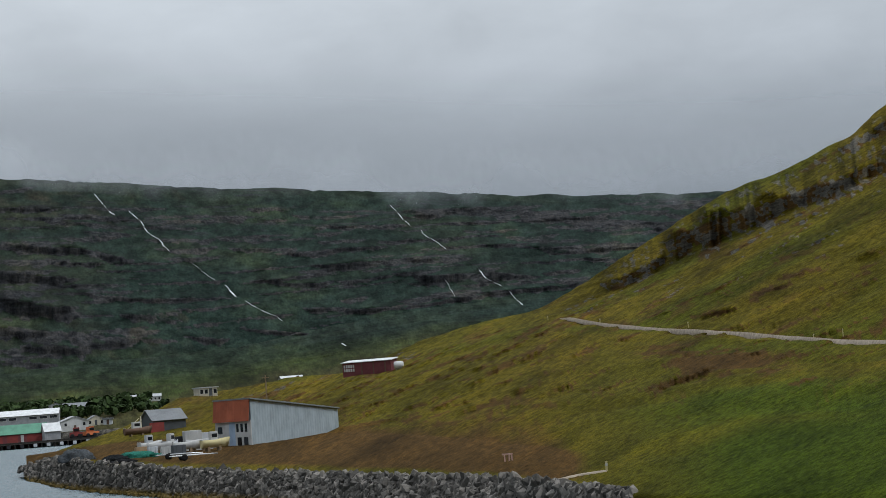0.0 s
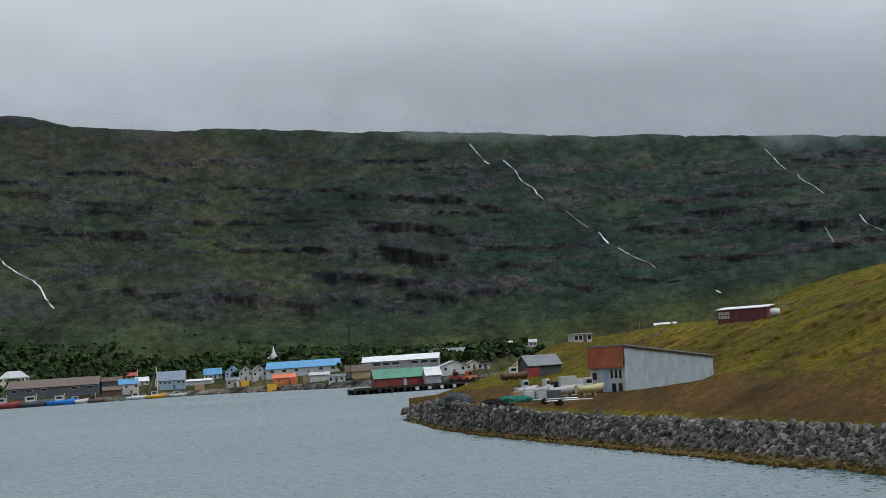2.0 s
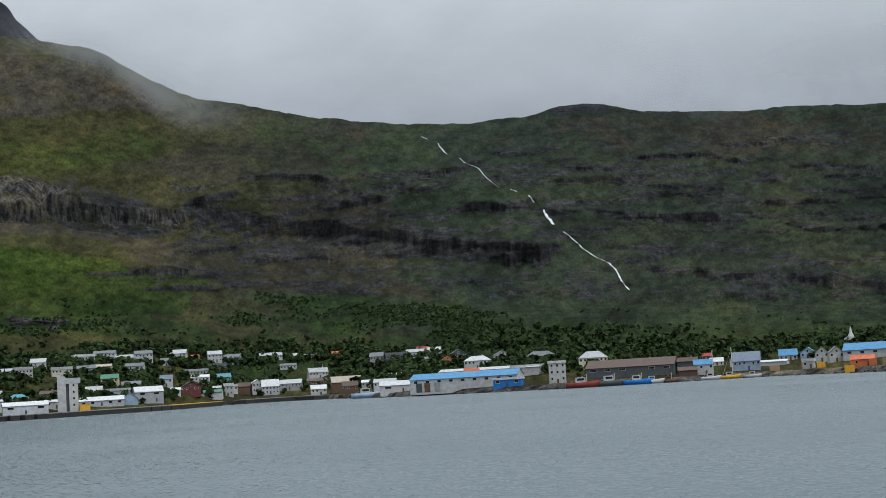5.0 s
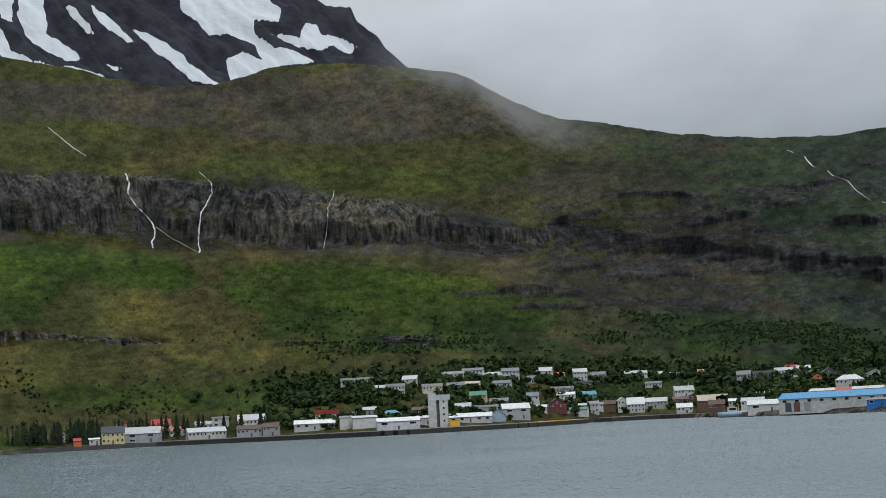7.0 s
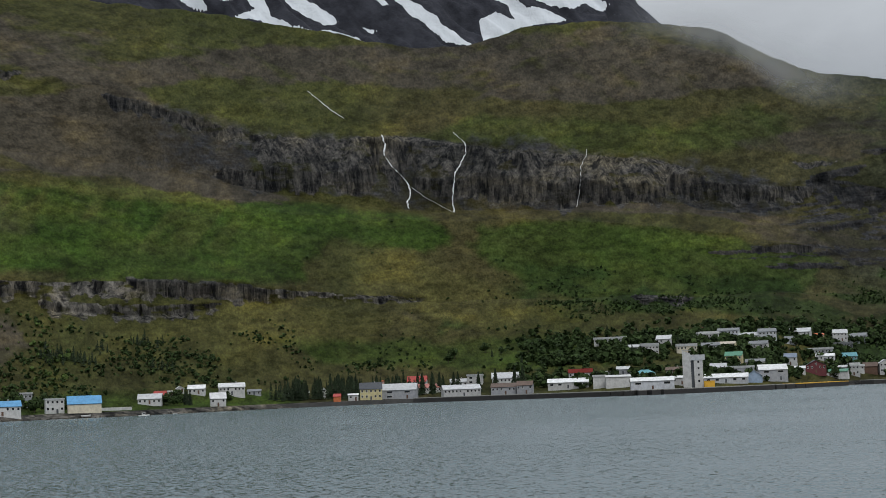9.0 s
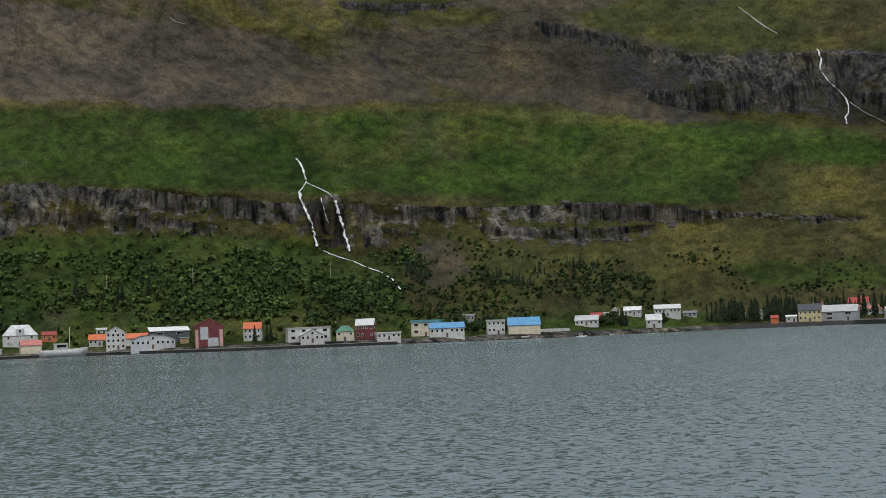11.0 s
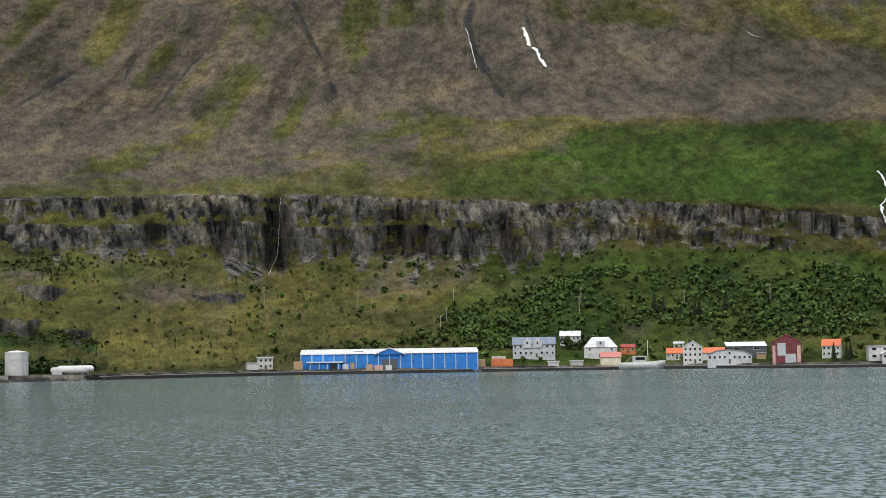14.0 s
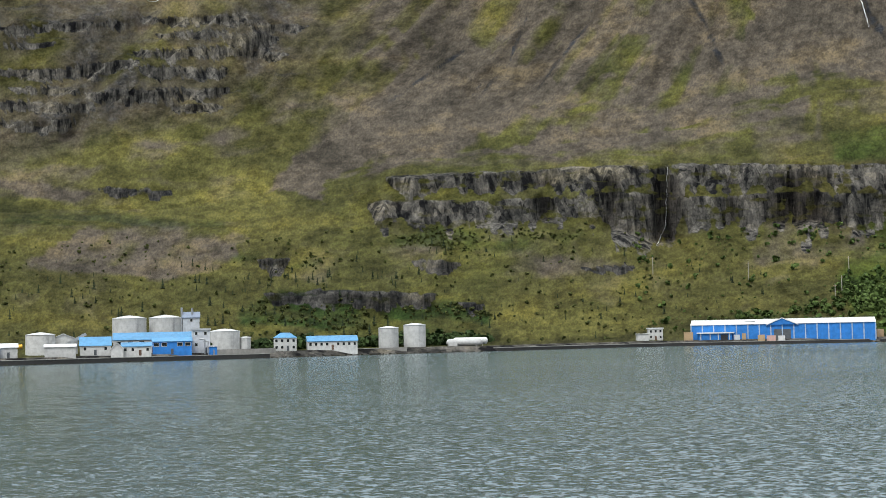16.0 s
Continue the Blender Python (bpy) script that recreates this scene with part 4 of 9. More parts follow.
def peak_land(a):
    """The snow-streaked peak that stands behind the ridge."""
    crest = np.interp(a, [36, 44, 46, 46.4, 47.67, 48.32, 48.64, 49.35, 49.54, 50.4, 51.3, 53.2, 57, 62, 70, 80, 95, 110],
                      [9.0, 9.5, 11.4, 12.1, 12.7, 13.26, 13.77, 14.4, 14.8, 14.9, 15.35, 15.6, 16.6, 17.8, 18.5, 17.5, 15, 12])
    crest = crest + 0.10 * fbm(a * 2.5, a * 0, 4, 299) * smooth(46, 47, a)
    r0, r1 = np.full_like(a, 3250.0), np.full_like(a, 4050.0)
    base = np.full_like(a, 330.0)
    top = rise(r1, crest)
    R, Z, B = [], [], []
    n = 150
    for i in range(n + 1):
        s = i / n
        R.append(r0 + (r1 - r0) * s)
        Z.append(base + (top - base) * (0.80 * s + 0.20 * s * s))
        B.append(np.full_like(a, s))
    for i in range(1, 6):
        R.append(r1 + 60 * i), Z.append(top - 70 * i), B.append(np.full_like(a, 1 + i / 5))
    R, Z, B = np.array(R), np.array(Z), np.array(B)
    A = np.broadcast_to(a, R.shape)
    X, Y = -np.sin(np.radians(A)) * R, np.cos(np.radians(A)) * R
    ribs = fbm((A - 15 * B) * 0.6 + 0.3 * fbm(X / 200, Y / 200, 3, 7), B * 1.5 + A * 0.1, 5, 301)
    body = smooth(0.0, 0.3, B) * smooth(1.02, 0.9, B)
    Z = Z + body * (70 * ribs + 12 * fbm(X / 60, Y / 60, 4, 303))
    # drifts lie in gullies that slant down to the right, with ragged edges; further left they are scattered
    E = np.degrees(np.arctan2(Z - EYE, R))
    x = A + 0.10 * fbm(A * 3.0, E * 3.0, 5, 310, 0.65)
    y = E + 0.10 * fbm(A * 3.0, E * 3.0, 5, 309, 0.65)
    snow = np.zeros_like(A)
    for az, el in DRIFTS:
        j0, j1 = np.searchsorted(a, min(az) - 0.3), np.searchsorted(a, max(az) + 0.3)
        snow[:, j0:j1] = np.maximum(snow[:, j0:j1], smooth(-0.07, 0.07, depth_in(x[:, j0:j1], y[:, j0:j1], az, el)))
    wild = fbm((A - 15 * (B - 0.7)) * 0.95, B * 3.2, 2, 311) + 0.22 * fbm(A * 2.2, B * 20, 3, 312)
    snow = np.maximum(snow, smooth(0.12, 0.17, wild) * smooth(0.3, 0.4, B) * smooth(1.0, 0.95, B) * np.maximum(smooth(69.0, 70.0, A), smooth(15.2, 15.6, E)))
    return A, R, Z, B, snow


def grid_mesh(name, A, R, Z, layers, material):
    X, Y = -np.sin(np.radians(A)) * R, np.cos(np.radians(A)) * R
    rows, cols = R.shape
    co = np.stack([X, Y, Z], -1).reshape(-1, 3)
    i = np.arange(rows - 1)[:, None] * cols + np.arange(cols - 1)[None, :]
    quads = np.stack([i, i + cols, i + cols + 1, i + 1], -1).reshape(-1)
    me = bpy.data.meshes.new(name)
    me.vertices.add(len(co))
    me.vertices.foreach_set("co", co.astype(np.float32).ravel())
    nq = len(quads) // 4
    me.loops.add(nq * 4)
    me.loops.foreach_set("vertex_index", quads.astype(np.int32))
    me.polygons.add(nq)
    me.polygons.foreach_set("loop_start", np.arange(nq, dtype=np.int32) * 4)
    me.polygons.foreach_set("use_smooth", np.ones(nq, dtype=bool))
    for key, v in layers.items():
        at = me.attributes.new(key, "FLOAT", "POINT")
        at.data.foreach_set("value", v.astype(np.float32).ravel())
    me.update(calc_edges=True)
    me.materials.append(material)
    return new(name, me)


FAR_A = np.concatenate([np.arange(-44, -13, 1.0), np.arange(-13, 124, 0.074), np.arange(124, 150, 1.5)])
NEAR_A = np.concatenate([np.arange(-178, -60, 4.0), np.arange(-60, -18, 0.8), np.arange(-18, 14.75, 0.05)])
PEAK_A = np.concatenate([np.arange(36, 45, 0.3), np.arange(45, 72, 0.06), np.arange(72, 96, 0.3)])
FA, FR, FZ, FB, F_lush, F_brown, F_rock, F_pale, F_haze, F_shade, F_sere, F_ledge, F_scrub, F_bearing = far_land(FAR_A)
FE = np.degrees(np.arctan2(FZ - EYE, FR))
NA, NR, NZ, NB, N_lush, N_brown, N_rock = near_land(NEAR_A)
PA, PR, PZ, PB, P_snow = peak_land(PEAK_A)


def column(A0, R, Z, az, r):
    j = int(np.clip(np.searchsorted(A0, az), 1, len(A0) - 1))
    f = (az - A0[j - 1]) / (A0[j] - A0[j - 1])
    return float(np.interp(r, R[:, j - 1], Z[:, j - 1]) * (1 - f) + np.interp(r, R[:, j], Z[:, j]) * f)


def far_z(az, r):
    return column(FAR_A, FR, FZ, az, r)


def near_z(az, r):
    return column(NEAR_A, NR, NZ, az, r)


def at(az, r):
    return Vector((-math.sin(radians(az)) * r, math.cos(radians(az)) * r, 0))


# ---- end of terrain shape ----

# ---- materials ----
def material(name, rough=0.8, metal=0.0, spec=0.3):
    m = bpy.data.materials.new(name)
    m.use_nodes = True
    b = m.node_tree.nodes["Principled BSDF"]
    b.inputs["Roughness"].default_value, b.inputs["Metallic"].default_value = rough, metal
    b.inputs["Specular IOR Level"].default_value = spec
    return m, m.node_tree, b


def node(nt, kind, **kw):
    n = nt.nodes.new(kind)
    for k, v in kw.items():
        n.inputs[k.replace("_", " ")].default_value = v
    return n


def noise_node(nt, coord, scale, detail=5, rough=0.55, stretch=(1, 1, 1)):
    mp = node(nt, "ShaderNodeMapping", Scale=stretch, Rotation=(0.5, 0.35, 0.6))
    nt.links.new(coord, mp.inputs["Vector"])
    n = node(nt, "ShaderNodeTexNoise", Scale=scale, Detail=detail, Roughness=rough)
    nt.links.new(mp.outputs[0], n.inputs["Vector"])
    return n.outputs["Fac"]


def ramp(nt, fac, *stops):
    r = nt.nodes.new("ShaderNodeValToRGB")
    els = r.color_ramp.elements
    els[0].position, els[0].color = stops[0][0], (*stops[0][1], 1)
    els[1].position, els[1].color = stops[-1][0], (*stops[-1][1], 1)
    for p, c in stops[1:-1]:
        els.new(p).color = (*c, 1)
    nt.links.new(fac, r.inputs[0])
    return r.outputs[0]


def mixed(nt, fac, a, b, kind="MIX"):
    m = nt.nodes.new("ShaderNodeMix")
    m.data_type, m.blend_type = "RGBA", kind
    for sock, v in ((m.inputs["Factor"], fac), (m.inputs["A"], a), (m.inputs["B"], b)):
        if isinstance(v, bpy.types.NodeSocket):
            nt.links.new(v, sock)
        elif sock.type == "VALUE":
            sock.default_value = v
        else:
            sock.default_value = (*v, 1)
    return m.outputs["Result"]


def maths(nt, op, a, b=0.0, c=0.0):
    m = nt.nodes.new("ShaderNodeMath")
    m.operation = op
    for sock, v in zip(m.inputs, (a, b, c)):
        if isinstance(v, bpy.types.NodeSocket):
            nt.links.new(v, sock)
        else:
            sock.default_value = v
    return m.outputs[0]


def attribute(nt, name):
    n = nt.nodes.new("ShaderNodeAttribute")
    n.attribute_name = name
    return n.outputs["Fac"]


def bumped(nt, bsdf, height, strength, distance):
    b = node(nt, "ShaderNodeBump", Strength=strength, Distance=distance)
    nt.links.new(height, b.inputs["Height"])
    nt.links.new(b.outputs[0], bsdf.inputs["Normal"])


def land_material(name, fine, laid, grainway, olive, lush_c, brown_c, rock_c, patch, relief):
    """Moorland: olive grass, lush green, brown moor and dark basalt, mixed by the cover of the land and by noise, with
    far haze and shade painted in.
    """
    m, nt, b = material(name, 0.95, 0.0, 0.03)
    pos = node(nt, "ShaderNodeNewGeometry").outputs["Position"]
    where = pos
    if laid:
        # grain and patches of the hills are laid by bearing and elevation, to fit the camera's view
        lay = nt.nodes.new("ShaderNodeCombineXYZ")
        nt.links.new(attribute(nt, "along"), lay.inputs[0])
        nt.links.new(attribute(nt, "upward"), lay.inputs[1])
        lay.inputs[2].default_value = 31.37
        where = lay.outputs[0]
    big = noise_node(nt, where, patch, 6, 0.6)
    mid = noise_node(nt, where, patch * 6, 6, 0.65)
    small = noise_node(nt, where, fine * 1.5, 6, 0.72, (0.5, 1.15, 1))
    tone = maths(nt, "MULTIPLY_ADD", mid, 0.2, maths(nt, "MULTIPLY", small, 0.8))
    grit = noise_node(nt, where, fine * 4.5, 3, 0.6)

    def two(c, lo, hi):
        return ramp(nt, tone, (0.40, tuple(v * lo for v in c)), (0.5, c), (0.60, tuple(v * hi for v in c)))
    grass = mixed(nt, ramp(nt, big, (0.38, (0, 0, 0)), (0.62, (1, 1, 1))), two(olive, 0.55, 1.45), two(tuple(0.68 * p + 0.32 * q for p, q in zip(olive, lush_c)), 0.55, 1.4))
    col = mixed(nt, attribute(nt, "lush"), grass, two(lush_c, 0.5, 1.5))
    # dark blue-green tint that stands in for distance haze and cloud shade
    col = mixed(nt, attribute(nt, "west_haze"), col, two((0.0148, 0.0245, 0.0195), 0.55, 1.55))
    col = mixed(nt, attribute(nt, "sere"), col, two((0.078, 0.074, 0.023), 0.62, 1.38))
    hb = maths(nt, "MULTIPLY_ADD", maths(nt, "SUBTRACT", mid, 0.5), 0.9, attribute(nt, "brown"))
    bare = mixed(nt, attribute(nt, "dun"), two(brown_c, 0.6, 1.35), two((0.0285, 0.0265, 0.0185), 0.6, 1.4))
    col = mixed(nt, ramp(nt, hb, (0.3, (0, 0, 0)), (0.75, (1, 1, 1))), col, bare)
    thicket = noise_node(nt, where, patch * 3.2, 5, 0.62)
    tm = maths(nt, "MULTIPLY", ramp(nt, thicket, (0.37, (0, 0, 0)), (0.47, (1, 1, 1))), attribute(nt, "scrub"))
    col = mixed(nt, tm, col, two((0.017, 0.031, 0.009), 0.5, 1.6))
    rr = maths(nt, "MULTIPLY_ADD", maths(nt, "SUBTRACT", small, 0.5), 0.8, attribute(nt, "rock"))
    # thin lava beds: dark risers with a sharp upper edge, coming and going along the slope
    up = nt.nodes.new("ShaderNodeSeparateXYZ")
    nt.links.new(pos, up.inputs[0])
    sway = maths(nt, "MULTIPLY_ADD", noise_node(nt, pos, 0.0035, 3, 0.5), 60.0, maths(nt, "MULTIPLY", noise_node(nt, pos, 0.035, 4, 0.6), 16.0))
    bed = maths(nt, "FRACT", maths(nt, "DIVIDE", maths(nt, "ADD", up.outputs["Z"], sway), 22.0))
    riser = ramp(nt, bed, (0.46, (0, 0, 0)), (0.60, (0.75, 0.75, 0.75)), (0.85, (1, 1, 1)), (0.875, (0, 0, 0)))
    there = noise_node(nt, pos, 0.016, 6, 0.66, (0.35, 0.35, 1.5))
    thin = maths(nt, "MULTIPLY", maths(nt, "MULTIPLY", riser, ramp(nt, there, (0.46, (0, 0, 0)), (0.53, (1, 1, 1)))), attribute(nt, "ledge"))
    rr = maths(nt, "MAXIMUM", rr, maths(nt, "MULTIPLY", thin, 0.9))
    # broken columns: upright cells with dark joints; noise paints in the shade of wider clefts
    mp = node(nt, "ShaderNodeMapping", Scale=(1, 1, 0.22))
    nt.links.new(pos, mp.inputs["Vector"])
    cells = node(nt, "ShaderNodeTexVoronoi", Scale=0.32)
    nt.links.new(mp.outputs[0], cells.inputs["Vector"])
    joints = node(nt, "ShaderNodeTexVoronoi", Scale=0.32)
    joints.feature = "DISTANCE_TO_EDGE"
    nt.links.new(mp.outputs[0], joints.inputs["Vector"])
    shade = nt.nodes.new("ShaderNodeSeparateColor")
    nt.links.new(cells.outputs["Color"], shade.inputs[0])
    cleft_shade = noise_node(nt, pos, 0.09, 4, 0.6, (1, 1, 0.35))
    grain = maths(nt, "MULTIPLY_ADD", shade.outputs[0], 0.18, maths(nt, "MULTIPLY_ADD", cleft_shade, 0.95, maths(nt, "MULTIPLY", small, 0.27)))
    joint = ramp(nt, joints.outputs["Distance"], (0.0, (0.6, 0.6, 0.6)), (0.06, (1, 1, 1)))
    beds = noise_node(nt, pos, fine * 1.6, 4, 0.6, (0.18, 0.18, 1.2))
    stone = mixed(nt, 0.5, two(rock_c, 0.4, 1.7), ramp(nt, beds, (0.38, tuple(v * 0.35 for v in rock_c)), (0.64, tuple(v * 1.9 for v in rock_c))))
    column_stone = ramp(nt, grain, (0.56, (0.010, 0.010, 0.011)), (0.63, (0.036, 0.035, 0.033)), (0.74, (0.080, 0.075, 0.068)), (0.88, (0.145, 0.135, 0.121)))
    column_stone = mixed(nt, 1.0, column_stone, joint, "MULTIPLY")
    # paints the coves darker, for the shade and damp of their recesses
    column_stone = mixed(nt, attribute(nt, "shade_or_weed"), column_stone, mixed(nt, 1.0, column_stone, (0.40, 0.39, 0.40), "MULTIPLY"))
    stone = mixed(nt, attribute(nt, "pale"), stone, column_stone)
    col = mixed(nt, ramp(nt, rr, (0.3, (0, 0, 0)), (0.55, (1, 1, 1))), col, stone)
    # uneven streaky tone; its dark end also paints the shadow of small hollows
    spots = noise_node(nt, where, grainway[0], 6, 0.66, grainway[1])
    col = mixed(nt, 1.0, col, ramp(nt, spots, (0.33, (0.55, 0.57, 0.57)), (0.46, (0.90, 0.91, 0.91)), (0.54, (1.06, 1.05, 1.02)), (0.67, (1.5, 1.40, 1.10))), "MULTIPLY")
    col = mixed(nt, 1.0, col, ramp(nt, grit, (0.38, (0.78, 0.79, 0.80)), (0.5, (1, 1, 1)), (0.62, (1.22, 1.21, 1.17))), "MULTIPLY")
    nt.links.new(col, b.inputs["Base Color"])
    bumped(nt, b, maths(nt, "MULTIPLY_ADD", grit, 0.15, tone), 0.5, relief)
    return m


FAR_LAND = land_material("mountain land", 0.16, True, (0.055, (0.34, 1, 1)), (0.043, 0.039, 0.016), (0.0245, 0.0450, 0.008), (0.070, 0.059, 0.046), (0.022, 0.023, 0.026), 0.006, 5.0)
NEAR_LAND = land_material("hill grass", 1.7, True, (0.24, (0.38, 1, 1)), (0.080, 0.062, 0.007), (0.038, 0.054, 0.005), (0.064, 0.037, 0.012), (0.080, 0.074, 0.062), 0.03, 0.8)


def snow_material():
    m, nt, b = material("snow on dark rock", 0.9, 0.0, 0.2)
    pos = node(nt, "ShaderNodeNewGeometry").outputs["Position"]
    n = noise_node(nt, pos, 0.012, 8, 0.65)
    s = maths(nt, "MULTIPLY_ADD", maths(nt, "SUBTRACT", n, 0.5), 0.5, attribute(nt, "snow"))
    rockc = ramp(nt, noise_node(nt, pos, 0.02, 7, 0.6), (0.35, (0.013, 0.014, 0.019)), (0.68, (0.036, 0.038, 0.048)))
    col = mixed(nt, ramp(nt, s, (0.44, (0, 0, 0)), (0.52, (1, 1, 1))), rockc, (0.54, 0.57, 0.60))
    nt.links.new(col, b.inputs["Base Color"])
    bumped(nt, b, n, 0.7, 20.0)
    return m


def water_material():
    """Rippled water: the wavelets tilt the surface, whatever their distance."""
    m, nt, b = material("fjord water", 0.13, 0.0, 0.5)
    b.inputs["Base Color"].default_value = (0.069, 0.106, 0.117, 1)
    b.inputs["IOR"].default_value = 1.5
    pos = node(nt, "ShaderNodeNewGeometry").outputs["Position"]

    def tilt(scale, stretch, detail):
        mp = node(nt, "ShaderNodeMapping", Scale=stretch, Rotation=(0, 0, 0.5))
        nt.links.new(pos, mp.inputs["Vector"])
        n = node(nt, "ShaderNodeTexNoise", Scale=scale, Detail=detail, Roughness=0.6)
        nt.links.new(mp.outputs[0], n.inputs["Vector"])
        s = node(nt, "ShaderNodeVectorMath")
        s.operation = "SUBTRACT"
        nt.links.new(n.outputs["Color"], s.inputs[0])
        s.inputs[1].default_value = (0.5, 0.5, 0.5)
        return s.outputs[0]

    def add(a, c, k):
        v = node(nt, "ShaderNodeVectorMath")
        v.operation = "MULTIPLY_ADD"
        nt.links.new(c, v.inputs[0])
        v.inputs[1].default_value = (k, k, 0)
        if isinstance(a, bpy.types.NodeSocket):
            nt.links.new(a, v.inputs[2])
        else:
            v.inputs[2].default_value = a
        return v.outputs[0]
    geo = node(nt, "ShaderNodeNewGeometry").outputs["Normal"]
    gust = noise_node(nt, pos, 0.012, 3, 0.5, (1, 1, 1))
    calm = ramp(nt, gust, (0.35, (0.75, 0.75, 0)), (0.65, (1.25, 1.25, 0)))

    # smaller ripples towards the head of the fjord, set to brighten the water seen there
    sp = nt.nodes.new("ShaderNodeSeparateXYZ")
    nt.links.new(pos, sp.inputs[0])
    headward = maths(nt, "MULTIPLY", maths(nt, "MULTIPLY_ADD", sp.outputs["X"], 0.35, sp.outputs["Y"]), 0.01)
    calm = mixed(nt, 1.0, calm, ramp(nt, headward, (0.0, (1, 1, 1)), (0.9, (0.62, 0.62, 0.62))), "MULTIPLY")

    def gusty(v):
        k = node(nt, "ShaderNodeVectorMath")
        k.operation = "MULTIPLY"
        nt.links.new(v, k.inputs[0])
        nt.links.new(calm, k.inputs[1])
        return k.outputs[0]
    total = add(add(add(geo, gusty(tilt(1.1, (1, 1, 1), 2)), 0.85), gusty(tilt(0.10, (1, 1, 1), 2)), 0.07), gusty(tilt(3.0, (1, 1, 1), 2)), 0.95)
    # all normals lean towards the viewer, so that the water mirrors more of the sky
    lean = node(nt, "ShaderNodeVectorMath")
    lean.operation = "ADD"
    nt.links.new(total, lean.inputs[0])
    lean.inputs[1].default_value = (0.08, -0.15, 0)
    total = lean.outputs[0]
    norm = node(nt, "ShaderNodeVectorMath")
    norm.operation = "NORMALIZE"
    nt.links.new(total, norm.inputs[0])
    nt.links.new(norm.outputs[0], b.inputs["Normal"])
    return m


SNOW = snow_material()
WATER = water_material()

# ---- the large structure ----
# along and upward are scaled angles from the eye, chosen to suit its view
tagged(grid_mesh("mountain_ground", FA, FR, FZ, {"lush": F_lush, "brown": F_brown, "rock": F_rock, "pale": F_pale, "west_haze": F_haze, "shade_or_weed": F_shade, "sere": F_sere, "ledge": F_ledge, "scrub": F_scrub, "dun": np.maximum(smooth(50, 40, FA), 0.6 * smooth(88, 72, FA)), "along": F_bearing * 19.0, "upward": np.degrees(np.arctan2(FZ - EYE, FR)) * 15.0}, FAR_LAND),
       "green and brown mountain slopes with dark basalt ledges above the fjord", "mountain", kind="structure")
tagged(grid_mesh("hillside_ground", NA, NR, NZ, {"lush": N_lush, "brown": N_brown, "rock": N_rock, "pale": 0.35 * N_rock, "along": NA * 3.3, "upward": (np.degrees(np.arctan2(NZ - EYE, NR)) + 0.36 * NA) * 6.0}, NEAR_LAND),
       "olive grassy hillside with bare earth and a rocky crag", "hillside", kind="structure")
tagged(grid_mesh("snowy_peak", PA, PR, PZ, {"snow": P_snow}, SNOW), "dark rocky peak with white snow streaks behind the ridge", "mountain", kind="structure")

# the fjord: a sheet to the horizon, with real wavelets on the stretch before the viewer
def water_sheet():
    a = np.concatenate([np.arange(-180, -10, 6.0), np.arange(-10, 125, 0.3), np.arange(125, 180.1, 6.0)])
    r = np.concatenate([[5.0, 30.0], 58 * np.exp(np.linspace(0, math.log(1150 / 58), 340)), np.geomspace(1200, 4600, 12)])
    A, R = np.meshgrid(a, r)
    X, Y = -np.sin(np.radians(A)) * R, np.cos(np.radians(A)) * R
    rng = np.random.RandomState(3)
    Z = np.zeros_like(X)
    # wind ripples
    for w in np.geomspace(0.9, 3.4, 22):
        th = math.radians(35) + rng.normal() * 0.5
        k = 2 * math.pi / w
        Z += 0.0030 * w * np.sin(k * (math.cos(th) * X + math.sin(th) * Y) + rng.uniform(0, 6.28)) * smooth(320 * w, 120 * w, R)
    Z *= (0.85 + 0.4 * fbm(X / 60, Y / 25, 3, 401)) * smooth(50, 60, R) * smooth(-12, -9, A) * smooth(127, 124.5, A) * smooth(1180, 1100, R)
    return grid_mesh("water", A, R, Z - 0.12, {}, WATER)


def headland():
    """The grassy point that the viewer stands on."""
    X, Y = np.meshgrid(np.arange(-50, 50.1, 1.25) + 0.3, np.arange(-50, 50.1, 1.25) + 0.4)
    A, R = np.degrees(np.arctan2(-X, Y)), np.hypot(X, Y)
    Z = 6.3 * (1 - (R / 42) ** 1.6) + 0.12 * fbm(X / 4, Y / 4, 3, 421)
    zero = np.zeros_like(Z)
    return grid_mesh("headland_ground", A, R, np.maximum(Z, -3), {"lush": zero + 0.5, "brown": zero, "rock": smooth(1.2, 0.4, Z), "pale": zero, "along": X * 3, "upward": Y * 3}, NEAR_LAND)


tagged(headland(), "grassy point of land under the viewer", "ground", kind="structure")
tagged(water_sheet(), "grey-green rippled water of a calm fjord", "water", kind="structure")

# ---- builders ----
def part(name, bm, mats, parent, label=""):
    me = bpy.data.meshes.new(name)
    bm.to_mesh(me)
    bm.free()
    for m in mats if isinstance(mats, (list, tuple)) else (mats,):
        me.materials.append(m)
    ob = new(name, me)
    ob.parent = parent
    return tagged(ob, label)


def shared(name, me, parent, m, label=""):
    ob = new(name, me)
    ob.parent, ob.matrix_local = parent, m
    return tagged(ob, label)


def box(bm, x0, y0, z0, x1, y1, z1, mat=0, bevel=0.0):
    vs = [bm.verts.new(p) for p in ((x0, y0, z0), (x1, y0, z0), (x1, y1, z0), (x0, y1, z0), (x0, y0, z1), (x1, y0, z1), (x1, y1, z1), (x0, y1, z1))]
    fs = [bm.faces.new([vs[i] for i in q]) for q in ((3, 2, 1, 0), (4, 5, 6, 7), (0, 1, 5, 4), (1, 2, 6, 5), (2, 3, 7, 6), (3, 0, 4, 7))]
    for f in fs:
        f.material_index = mat
    if bevel:
        bmesh.ops.bevel(bm, geom=list({e for f in fs for e in f.edges}), offset=bevel, segments=2, affect="EDGES")


